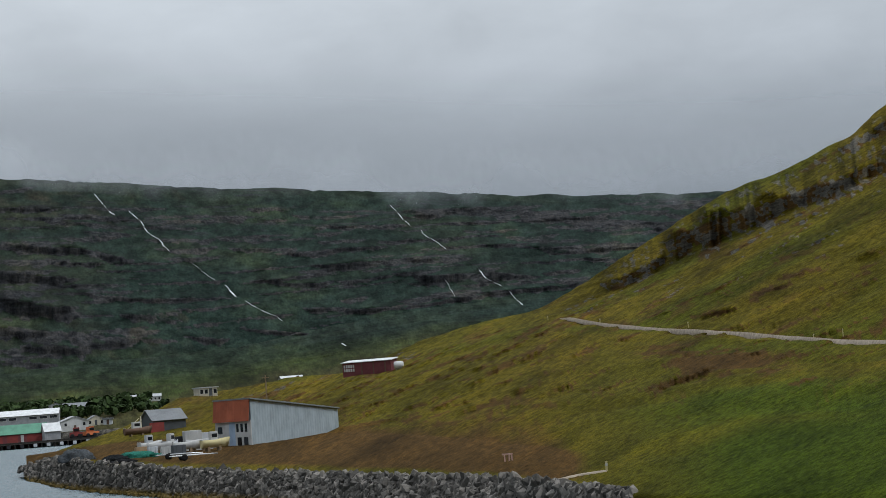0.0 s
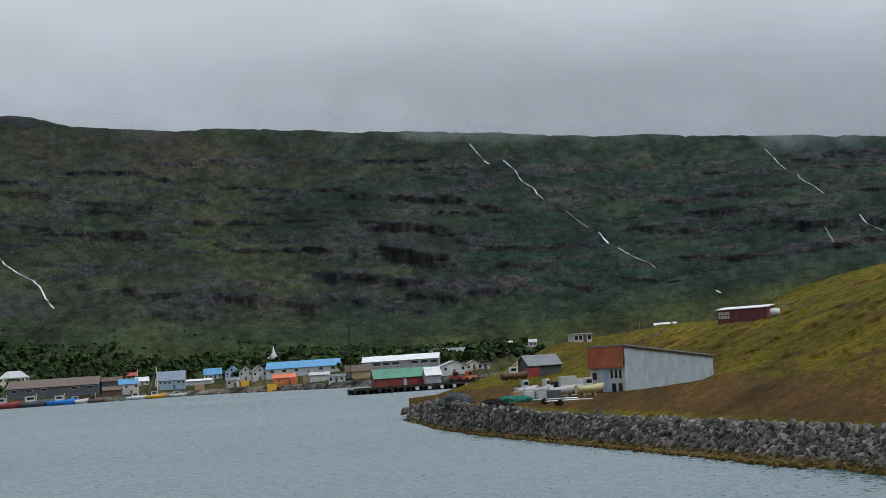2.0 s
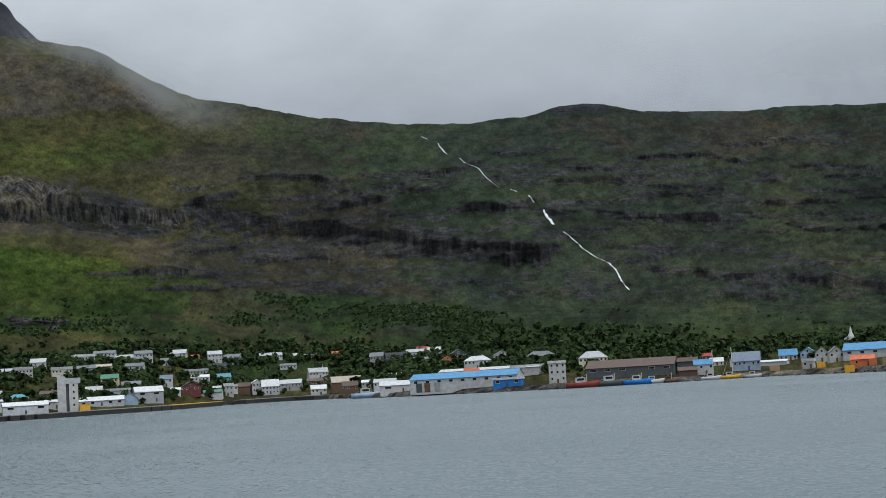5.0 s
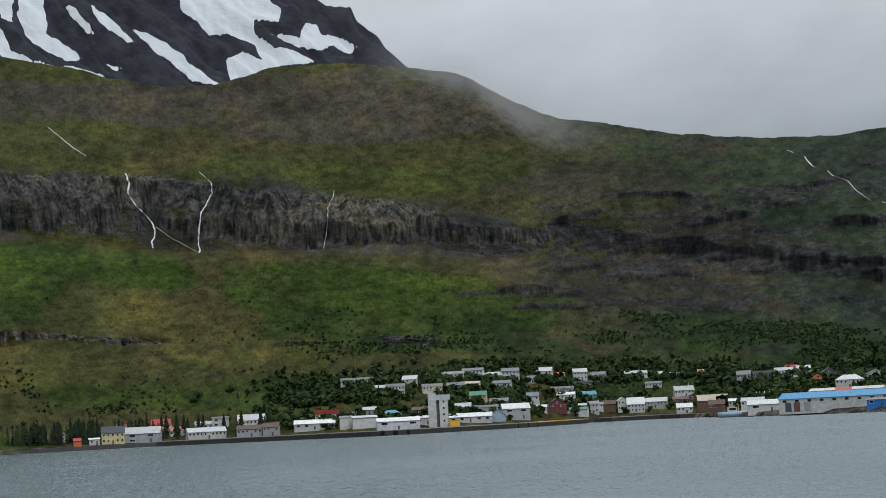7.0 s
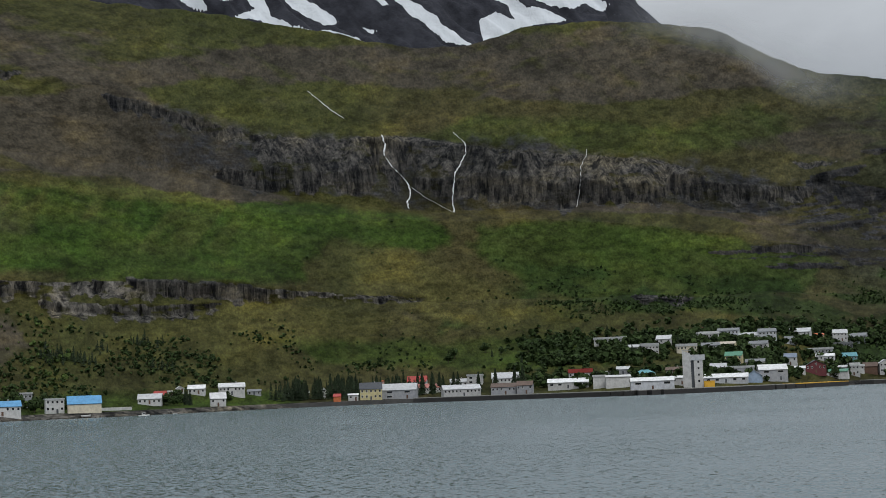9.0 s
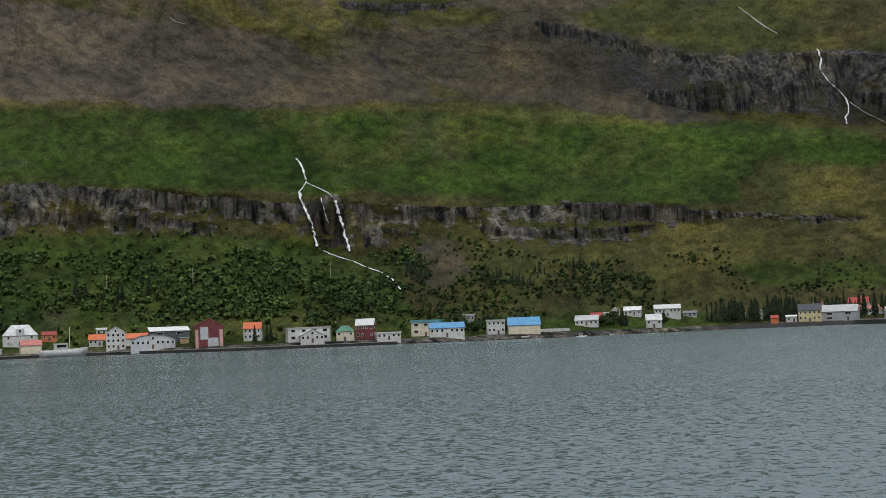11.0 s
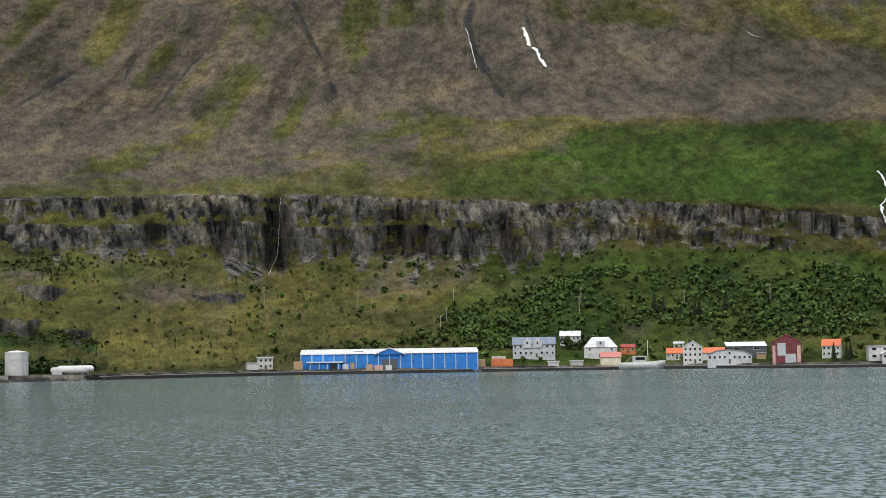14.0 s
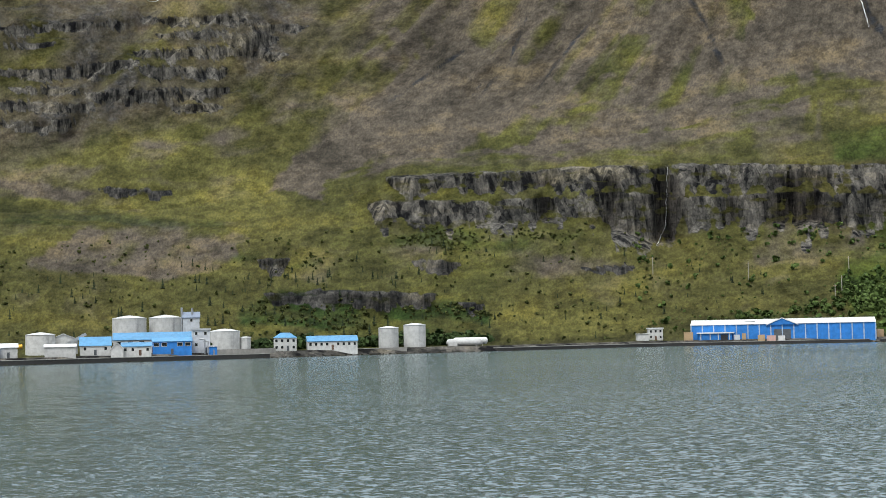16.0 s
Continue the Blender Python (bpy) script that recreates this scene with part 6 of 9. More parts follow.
building(36.16, 1086, 9.1, 6.8, 7.4, 10.0, "gable", "grey", "grey", "grey house with pitched grey roof above the quay", "house")
building(35.50, 1089, 14.3, 10.7, 4.8, 6.8, "flat", "dark grey", "grey", "dark grey house with flat grey roof above the quay", "house")
building(34.78, 1112, 12.6, 9.5, 3.2, 5.3, "gable", "white", "light grey", "white house with pitched light grey roof above the quay", "house")
building(34.52, 1137, 8.2, 6.1, 2.2, 4.1, "gable", "white", "red", "white house with pitched red roof above the quay", "house")
building(34.10, 1116, 9.3, 7.0, 2.5, 4.5, "gable", "white", "light grey", "white house with pitched light grey roof above the quay", "house")
building(33.80, 1083, 7.1, 8.9, 2.2, 4.1, "front", "white", "grey", "small white house with gabled grey roof above the quay", "house")
building(33.64, 1007, 6.6, 8.3, 5.1, 7.5, "front", "orange", "orange", "small orange house with gabled orange roof above the quay", "house")
building(33.26, 1060, 10.8, 13.0, 3.0, 6.0, "front", "dark grey", "grey", "dark grey house with gabled grey roof above the quay", "house")
building(34.65, 1060, 11.4, 8.6, 2.4, 4.1, "gable", "light grey", "grey", "light grey house with pitched grey roof above the quay", "house", chimney=True)
building(32.56, 974, 16.3, 11.0, 4.9, 7.8, "hip", "white", "white", "long white house with hipped white roof above the quay", "house", chimney=True)
building(31.68, 1009, 10.9, 13.0, 3.3, 5.7, "front", "white", "grey", "white house with gabled grey roof above the quay", "house")
building(30.79, 900, 18.7, 11.0, 3.9, 5.6, "flat", "white", "white", "long white house with flat white roof above the quay", "house")
building(30.29, 966, 17.7, 11.0, 4.5, 7.4, "hip", "pale green", "grey", "long pale green house with hipped grey roof above the quay", "house")
building(29.74, 813, 8.5, 6.3, 10.0, 11.3, "flat", "white", "white", "white house with flat white roof by the water", "house")
building(28.44, 907, 16.1, 11.0, 6.6, 10.3, "hip", "cream", "light grey", "long cream house with hipped light grey roof above the quay", "house", chimney=True)
building(25.10, 837, 10.3, 7.7, 6.0, 8.0, "gable", "dark grey", "brown", "dark grey house with pitched brown roof above the quay", "house", cols=0, rows=0, chimney=True)
building(25.13, 808, 9.4, 7.1, 2.7, 4.4, "gable", "brown", "brown", "brown house with pitched brown roof by the water", "house", cols=0, rows=0)
building(24.49, 951, 7.6, 6.0, 1.9, 3.7, "gable", "brown", "red", "small brown house with pitched red roof above the quay", "house")
building(24.57, 812, 9.4, 7.1, 5.0, 7.5, "gable", "white", "blue", "white house with pitched blue roof by the water", "house", chimney=True)
building(24.09, 896, 7.1, 6.0, 2.0, 4.2, "gable", "white", "white", "small white house with pitched white roof above the quay", "house")
building(23.05, 837, 13.8, 10.4, 4.7, 9.3, "gable", "pale blue", "slate blue", "pale blue house with pitched slate blue roof above the quay", "house")
building(23.36, 878, 7.2, 9.0, 4.0, 7.2, "front", "white", "slate blue", "small white house with gabled slate blue roof above the quay", "house")
building(22.15, 875, 16.1, 11.0, 1.9, 2.8, "gable", "light grey", "white", "long light grey warehouse with pitched white roof by the water", "warehouse", cols=0, rows=0)
building(21.61, 912, 10.0, 7.5, 2.4, 5.8, "gable", "light grey", "blue", "light grey house with pitched blue roof above the quay", "house")
building(20.91, 907, 7.8, 9.7, 3.1, 5.9, "front", "pale blue", "blue", "small pale blue house with gabled blue roof above the quay", "house")
building(20.45, 857, 6.8, 8.5, 4.7, 7.9, "front", "white", "grey", "small white house with gabled grey roof above the quay", "house")
building(19.99, 839, 7.4, 9.2, 4.6, 7.7, "front", "white", "grey", "small white house with gabled grey roof above the quay", "house")
building(20.92, 800, 5.4, 6.0, 3.4, 4.8, "flat", "white", "white", "small white house with flat white roof by the water", "house")
building(17.85, 746, 9.3, 7.0, 2.8, 4.1, "gable", "white", "light grey", "white house with pitched light grey roof above the quay", "house", cols=0, rows=0, chimney=True)
building(17.22, 710, 7.1, 6.0, 2.5, 3.5, "flat", "light grey", "light grey", "small light grey house with flat light grey roof by the water", "house")
building(16.43, 722, 12.0, 9.0, 3.2, 6.0, "gable", "tan", "brown", "tan warehouse with pitched brown roof above the quay", "warehouse", cols=0, rows=0)
building(13.63, 835, 8.4, 10.5, 5.6, 6.9, "front", "white", "grey", "white house with gabled grey roof above the quay", "house")
building(12.97, 821, 11.7, 8.7, 4.2, 6.6, "gable", "light grey", "grey", "light grey house with pitched grey roof above the quay", "house")
building(12.43, 932, 8.3, 6.2, 2.4, 4.4, "gable", "white", "white", "white house with pitched white roof above the quay", "house")
building(11.75, 918, 8.1, 6.1, 2.4, 4.2, "gable", "brown", "brown", "brown house with pitched brown roof above the quay", "house")
building(12.33, 685, 7.3, 9.1, 1.9, 3.9, "front", "cream", "grey", "small cream house with gabled grey roof above the quay", "house")
building(11.87, 682, 3.6, 6.0, 1.9, 2.6, "flat", "light grey", "grey", "small light grey house with flat grey roof above the quay", "house")
building(87.47, 912, 11.4, 8.5, 4.7, 7.5, "gable", "white", "white", "white house with pitched white roof on the slope", "house", chimney=True)
building(88.09, 811, 5.7, 6.0, 2.0, 2.4, "flat", "white", "white", "small white house with flat white roof by the water", "house", cols=0, rows=0)
building(87.27, 814, 6.3, 6.0, 2.1, 2.5, "flat", "white", "white", "small white house with flat white roof by the water", "house", cols=0, rows=0)
building(86.06, 818, 10.0, 7.5, 3.8, 6.3, "gable", "cream", "pink", "cream house with pitched pink roof by the water", "house", cols=0, rows=0)
building(85.43, 890, 7.6, 6.0, 3.2, 4.9, "gable", "orange", "red", "small orange house with pitched red roof by the water", "house")
building(83.76, 875, 9.1, 6.8, 3.1, 5.9, "gable", "white", "orange", "white house with pitched orange roof by the water", "house", chimney=True)
building(83.14, 820, 9.5, 11.9, 8.4, 11.5, "front", "white", "white", "white house with gabled white roof by the water", "house")
building(82.37, 862, 13.2, 9.9, 3.1, 5.7, "gable", "white", "orange", "white warehouse with pitched orange roof by the water", "warehouse", cols=0, rows=0)
building(83.63, 907, 5.6, 6.0, 2.4, 3.5, "gable", "pale green", "light grey", "small pale green house with pitched light grey roof on the slope", "house")
building(81.86, 802, 21.6, 11.0, 4.2, 6.9, "gambrel", "light grey", "grey", "long light grey house with rounded grey roof by the water", "house")
building(81.30, 854, 20.5, 11.0, 5.6, 7.7, "mono", "dark grey", "white", "long dark grey house with single-pitch white roof by the water", "house", win="band")
building(80.76, 845, 4.7, 6.0, 2.5, 2.9, "flat", "tan", "light grey", "small tan house with flat light grey roof by the water", "house", cols=0, rows=0)
building(78.34, 829, 9.0, 6.8, 5.7, 8.9, "gable", "white", "orange", "white house with pitched orange roof by the water", "house")
building(76.39, 791, 21.0, 11.0, 6.6, 7.1, "flat", "white", "light grey", "long white house with flat light grey roof by the water", "house", win="wide")
building(76.26, 779, 11.4, 13.0, 3.6, 6.5, "front", "white", "white", "white house with gabled white roof by the water", "house")
building(75.05, 785, 8.6, 6.5, 4.6, 7.5, "hip", "cream", "green", "cream house with hipped green roof by the water", "house")
building(74.32, 792, 8.9, 6.7, 7.2, 10.3, "gable", "dark red", "white", "dark red house with pitched white roof by the water", "house")
building(73.80, 786, 4.6, 6.0, 3.1, 3.4, "flat", "white", "white", "small white house with flat white roof by the water", "house")
building(73.52, 783, 11.7, 8.8, 3.3, 3.8, "flat", "white", "white", "white house with flat white roof by the water", "house")
building(72.12, 819, 14.7, 11.0, 6.9, 8.2, "flat", "cream", "teal", "cream house with flat teal roof on the slope", "house", win="wide")
building(71.41, 802, 17.3, 11.0, 4.4, 7.1, "gable", "white", "blue", "long white house with pitched blue roof by the water", "house", chimney=True)
building(70.62, 869, 6.8, 6.0, 6.2, 7.2, "flat", "grey", "light grey", "small grey house with flat light grey roof on the slope", "house")
building(69.65, 821, 9.1, 6.8, 6.8, 7.5, "flat", "white", "light grey", "white house with flat light grey roof by the water", "house")
building(68.64, 819, 16.3, 11.0, 4.4, 8.3, "gable", "cream", "blue", "long cream warehouse with pitched blue roof by the water", "warehouse", cols=0, rows=0)
building(66.36, 890, 12.7, 9.5, 2.8, 5.5, "gable", "white", "light grey", "white house with pitched light grey roof by the water", "house")
building(66.01, 917, 6.6, 6.0, 2.2, 4.4, "gable", "orange", "red", "small orange house with pitched red roof on the slope", "house", cols=0, rows=0)
building(65.67, 929, 5.0, 6.0, 2.4, 3.2, "flat", "white", "white", "small white house with flat white roof on the slope", "house")
building(65.33, 942, 4.5, 7.0, 2.1, 3.6, "front", "white", "white", "small white house with gabled white roof on the slope", "house")
building(64.73, 944, 9.9, 7.5, 3.0, 5.2, "gable", "white", "white", "white house with pitched white roof on the slope", "house")
building(64.00, 880, 8.4, 6.3, 4.2, 7.4, "gable", "white", "white", "white house with pitched white roof by the water", "house")
building(63.51, 956, 15.3, 11.0, 4.5, 6.9, "gable", "white", "white", "white house with pitched white roof on the slope", "house", chimney=True)
building(62.71, 969, 8.0, 6.0, 1.9, 3.1, "gable", "grey", "grey", "grey house with pitched grey roof on the slope", "house")
building(98.42, 794, 7.1, 6.0, 5.5, 6.1, "flat", "white", "white", "small white house with flat white roof by the water", "house")
building(98.87, 786, 5.6, 6.0, 3.1, 3.4, "flat", "white", "white", "small white house with flat white roof by the water", "house", cols=0, rows=0)
building(109.99, 670, 20.7, 11.0, 3.5, 5.7, "gable", "white", "blue", "long white house with pitched blue roof by the water", "house")
building(111.65, 657, 9.3, 7.0, 5.3, 7.4, "hip", "white", "blue", "white house with hipped blue roof by the water", "house")

# ---- the blue hall, the plant, the tanks and other landmarks of the far shore ----
def thing(name, az, r, z, turn=0.0, label="", category="", group=""):
    root = new(name)
    root.matrix_world = Matrix.Translation(at(az, r) + Vector((0, 0, z))) @ pose(0, 0, 0, 0, 0, az + turn)
    return tagged(root, label, category or name.replace("_", " "), group)


def block(name, parent, x0, y0, z0, x1, y1, z1, mat, label="", bevel=0.0):
    bm = bmesh.new()
    box(bm, x0, y0, z0, x1, y1, z1, 0, bevel)
    return part(name, bm, mat, parent, label)


def blue_hall():
    w, d, e, t = 88.0, 24.0, 7.2, 9.6
    h = building(93.97, 806, w, d, e, t, "gable", "blue", "white", "long blue steel warehouse with white roof beside the quay", "warehouse", turn=0, cols=0, rows=0, base=2.4)
    for i in range(17):
        x = -w / 2 + w * i / 16
        block("post", h, x - 0.28, -d / 2 - 0.22, -1.0, x + 0.28, -d / 2 - 0.004, e - 0.1, wall_paint("pale blue"))
    # entrance with its own roof, and the gable over the middle door
    a = block("porch", h, -40, -d / 2 - 7, -1.0, -24, -d / 2 - 0.004, 3.1, wall_paint("blue"))
    block("porch_roof", h, -41, -d / 2 - 7.6, 3.12, -23, -d / 2 - 0.004, 3.7, roof_paint("white"))
    block("door", a, -29.5, -d / 2 - 7.08, -1.0, -26.0, -d / 2 - 7.004, 2.6, wall_paint("black"))
    for x in (-39, -34.5, -30.6, -25.2):
        block("post", a, x - 0.2, -d / 2 - 7.2, -1.0, x + 0.2, -d / 2 - 7.004, 3.1, wall_paint("white"))
    bm = bmesh.new()
    prism(bm, [(-7, e - 0.4), (7, e - 0.4), (0, e + 2.6)], -d / 2 - 0.7, -d / 2 + 6)
    part("gable", bm, wall_paint("blue"), h)
    for sx in (-1, 1):
        bm = bmesh.new()
        prism(bm, [(sx * 7.6, e - 0.6), (0, e + 2.75), (0, e + 3.1), (sx * 7.9, e - 0.4)], -d / 2 - 1.0, -d / 2 + 7)
        bmesh.ops.recalc_face_normals(bm, faces=bm.faces)
        part("gable_roof", bm, roof_paint("white"), h)
    block("door", h, -4, -d / 2 - 0.09, -1.0, 4, -d / 2 - 0.004, 4.6, wall_paint("dark grey"), "tall dark sliding door")
    block("vent", h, -18, -7, t - 2.2, -13, -4.5, t - 0.9, STEEL)


blue_hall()


def crate(az, r, w, h, colour, label, turn=0.0, z=None, name="crate", d=None):
    c = thing(name, az, r, far_z(az, r) if z is None else z, turn, label, name, "crates on the quay" if name == "crate" else "")
    d = d or w * 0.7
    block("body", c, -w / 2, -d / 2, -0.4, w / 2, d / 2, h, wall_paint(colour), bevel=0.04)
    for i in range(max(2, int(w / 1.2))):
        x = -w / 2 + w * (i + 0.5) / max(2, int(w / 1.2))
        block("rib", c, x - 0.05, -d / 2 - 0.06, 0, x + 0.05, -d / 2 - 0.004, h - 0.05, wall_paint(colour))
    return c


for az, r, w, h, col, lab in ((97.24, 790, 4.5, 4.0, "tan", "stack of tan wooden crates beside the blue warehouse"), (94.7, 789, 3.4, 2.6, "tan", "tan wooden crate in front of the blue warehouse"),
                              (94.36, 788, 4.2, 2.8, "pink", "pale wooden crate on the quay edge"), (94.0, 789, 3.2, 2.6, "white", "white container box beside stacked crates"),
                              (95.55, 789, 3.0, 2.4, "light grey", "light grey box on the quay edge"), (95.3, 790, 2.0, 3.0, "tan", "narrow tan crate on the quay edge"),
                              (90.85, 806, 9.0, 3.6, "tan", "long tan timber stack beside orange containers"), (90.1, 806, 6.2, 3.9, "orange", "orange cargo container on the quay"),
                              (89.75, 806, 6.0, 3.7, "orange", "orange cargo container beside another"), (90.05, 811, 7.0, 5.0, "white", "white cargo container behind orange ones")):
    crate(az, r, w, h, col, lab)


def tank(az, r, radius, height, label, base=None, rail=True):
    z = far_z(az, r) if base is None else base
    t = thing("storage_tank", az, r, z, 0, label, "tank", "white tanks on the shore")
    bm = bmesh.new()
    lathe(bm, [(radius, -2), (radius, height * 0.33), (radius + 0.05, height * 0.335), (radius, height * 0.34), (radius, height * 0.66), (radius + 0.05, height * 0.665), (radius, height * 0.67), (radius, height)], 48)
    for f in bm.faces:
        f.smooth = False
    part("shell", bm, wall_paint("white"), t)
    bm = bmesh.new()
    lathe(bm, [(radius + 0.12, height + 0.004), (radius + 0.12, height + 0.25), (radius * 0.55, height + 0.25 + radius * 0.10), (radius * 0.08, height + 0.25 + radius * 0.16)], 36)
    part("roof", bm, roof_paint("white"), t)
    bm = bmesh.new()
    for s in (-0.3, 0.3):
        rod(bm, (radius * 0.5 + s, -radius * 0.88 - 0.15, 0), (radius * 0.5 + s, -radius * 0.88 - 0.15, height), 0.05)
    for i in range(int(height / 0.6)):
        rod(bm, (radius * 0.5 - 0.3, -radius * 0.88 - 0.15, 0.4 + 0.6 * i), (radius * 0.5 + 0.3, -radius * 0.88 - 0.15, 0.4 + 0.6 * i), 0.035)
    part("ladder", bm, STEEL, t)
    return t


tank(107.95, 692, 4.35, 8.4, "white steel storage tank with a low domed roof")
tank(107.01, 700, 4.85, 9.4, "taller white storage tank beside its twin")
tank(120.17, 632, 5.6, 7.4, "white tank behind the fish meal plant")
tank(117.12, 686, 7.1, 8.9, "wide white tank on the slope behind the plant", 8.2)
tank(115.86, 692, 7.0, 9.0, "wide white tank beside the plant tower", 8.2)
tank(113.79, 655, 6.2, 8.0, "wide white tank at the end of the plant")
tank(113.06, 655, 2.2, 5.4, "small white tank beside a wide one")

# the plant: halls in white and blue, a tower with stacks, pipes
building(119.39, 640, 10.9, 9, 5.4, 7.6, "front", "white", "white", "white gabled hall of the fish meal plant", "warehouse", turn=0, cols=0, rows=0)
building(119.5, 614, 11.3, 9, 3.6, 4.6, "gable", "white", "white", "low white hall on the quay of the plant", "warehouse", turn=0, cols=0, rows=0)
building(118.3, 624, 11.5, 9, 3.6, 6.8, "gable", "white", "blue", "white plant hall with a bright blue roof", "warehouse", turn=0, cols=3, rows=1)
building(117.55, 617, 4.6, 8, 3.2, 5.4, "front", "white", "white", "narrow white gabled plant house on the quay", turn=0, cols=0, rows=0)
building(116.88, 622, 11.1, 8, 3.4, 4.8, "gable", "white", "blue", "low white plant building with blue roof", turn=0, cols=4, rows=1)
building(116.3, 650, 31, 14, 5.0, 7.8, "gable", "white", "blue", "long plant hall with a light blue roof", "warehouse", turn=0, win="wide", cols=7)
building(115.64, 632, 15, 8, 4.8, 6.2, "mono", "blue", "blue", "bright blue plant hall with high windows", "warehouse", turn=0, win="wide", cols=5, rows=1)
building(114.63, 640, 7.2, 7, 8.8, 9.6, "flat", "light grey", "light grey", "tall grey pipe house of the plant", "warehouse", turn=0, cols=2, rows=2)
building(114.2, 634, 3.0, 4, 3.2, 3.6, "flat", "blue", "white", "small blue pump house beside the plant", turn=0, cols=0, rows=0)
building(121.25, 608, 6.5, 7, 3.8, 5.2, "gable", "white", "white", "white shed at the far end of the plant", turn=0, cols=1, rows=1)
building(121.9, 606, 7.5, 7, 3.4, 4.2, "gable", "blue", "white", "blue shed at the far end of the plant", turn=0, cols=1, rows=1)
tower = building(114.96, 672, 6.7, 6.5, 12.0, 14.2, "gable", "light grey", "slate blue", "grey plant tower with two stacks", "tower", turn=0, cols=1, rows=2, base=5.0)
for x, top in ((-3.9, 16.2), (0.4, 16.0)):
    bm = bmesh.new()
    rod(bm, (x, -1.5, 2), (x, -1.5, top), 0.45, 12)
    part("stack", bm, STEEL, tower)
con = thing("conveyor", 119.0, 634, 6.8, 0, "sloping grey steel conveyor over the plant hall", "conveyor")
bm = bmesh.new()
prism(bm, [(-5, -0.2), (-4.4, -1.0), (4.6, 3.6), (4.0, 4.6)], -0.8, 0.8)
bmesh.ops.recalc_face_normals(bm, faces=bm.faces)
part("chute", bm, STEEL, con)
bm = bmesh.new()
for x, z in ((-3.0, 0.0), (2.6, 3.0)):
    rod(bm, (x, 0, -6.5), (x, 0, z), 0.15)
part("support", bm, STEEL, con)
boom = thing("yellow_boom", 121.2, 622, 3.4, 0, "long yellow steel boom resting on trestles", "boom")
bm = bmesh.new()
rod(bm, (-6.5, 0, 2.4), (4.6, 0, 3.2), 0.75, 12)
part("tube", bm, wall_paint("yellow"), boom)
bm = bmesh.new()
for x in (-4.0, 2.5):
    rod(bm, (x, 0, -2.2), (x, 0, 2.2), 0.18)
part("trestle", bm, STEEL, boom)
pipes = thing("pipework", 114.35, 634, 2.4, 0, "bent dark pipes on the wall of the plant", "pipes")
for k, x in enumerate((-1.6, -0.2)):
    bm = bmesh.new()
    rod(bm, (x, -0.6, -1), (x, -0.6, 5.6 - k), 0.28, 8)
    rod(bm, (x, -0.6, 5.6 - k), (x - 2.0, 0.2, 5.6 - k), 0.28, 8)
    part("pipe", bm, STEEL, pipes)


def low_wall(az0, r0, az1, r1, h, label, mat, zf=None, name="wall"):
    p, q = at(az0, r0), at(az1, r1)
    z = (zf or far_z)(0.5 * (az0 + az1), 0.5 * (r0 + r1))
    o = new(name)
    o.matrix_world = Matrix.Translation((p + q) / 2 + Vector((0, 0, z))) @ Matrix.Rotation(math.atan2((q - p).y, (q - p).x), 4, "Z")
    tagged(o, label, "wall")
    ln = (q - p).length
    n = max(2, int(ln / 5))
    for i in range(n):
        block("panel", o, -ln / 2 + ln * i / n + 0.02, -0.25, -1.5, -ln / 2 + ln * (i + 1) / n - 0.02, 0.25, h, mat)
    return o


low_wall(112.0, 646, 114.2, 632, 2.2, "grey concrete wall on the shore beside the plant", CONCRETE)
low_wall(107.3, 684, 109.1, 676, 0.5, "low grey wall in front of the white tanks", CONCRETE)
low_wall(67.0, 834, 68.4, 832, 1.6, "long white wall beside the beach", wall_paint("white"))
low_wall(56.4, 948, 62.3, 903, 2.4, "dark stone sea wall below the houses", paint("dark sea wall stone", (0.085, 0.082, 0.078), 0.9))

# horizontal gas tanks
gas = thing("gas_tanks", 105.12, 714, far_z(105.12, 714), 0, "row of low white gas tanks on the shore", "tank")
for y, x0, x1, z in ((-3, -9.4, 6.5, 1.6), (0.5, -6.5, 9.2, 2.2)):
    bm = bmesh.new()
    lathe(bm, [(0.5, x0), (1.3, x0 + 0.5), (1.55, x0 + 1.2), (1.55, x1 - 1.2), (1.3, x1 - 0.5), (0.5, x1)], 20)
    bmesh.ops.transform(bm, matrix=Matrix.Translation((0, y, z)) @ pose(0, 0, 0, 0, 90, 0), verts=bm.verts)
    part("tank", bm, wall_paint("white"), gas)
    for x in (x0 + 2.5, x1 - 2.5):
        block("saddle", gas, x - 0.3, y - 1.2, -1.2, x + 0.3, y + 1.2, z - 1.0, CONCRETE)
block("hut", gas, -8.5, -5.4, -0.8, -4.5, -4.7, 1.4, wall_paint("white"))

# the grey house with two gables, the round-roofed house, the dark red hall
gh = building(88.78, 872, 23, 11, 7.0, 10.8, "gable", "light grey", "slate blue", "large pale grey house with two front gables", turn=0, cols=8, rows=2)
for x in (-3.6, 2.0):
    bm = bmesh.new()
    prism(bm, [(x - 2.3, 5.2), (x + 2.3, 5.2), (x + 2.3, 8.6), (x, 10.6), (x - 2.3, 8.6)], -6.0, -1)
    part("gable", bm, wall_paint("light grey"), gh)
    shared("window", WIN["small"], gh, Matrix.Translation((x, -6.0, 7.2)))
gm = building(86.4, 880, 18.0, 11, 5.2, 10.8, "hip", "white", "white", "white house with a rounded white roof", turn=0, cols=3, rows=1)
block("dormer", gm, -2.2, -5.7, 5.0, 2.2, -2.0, 8.8, wall_paint("light grey"))
shared("window", WIN["small"], gm, Matrix.Translation((0, -5.7, 6.8)))
rg = building(79.89, 790, 14, 14, 9.6, 13.4, "front", "dark red", "pink", "tall dark red boathouse with pale doors", "warehouse", turn=0, cols=0, rows=0)
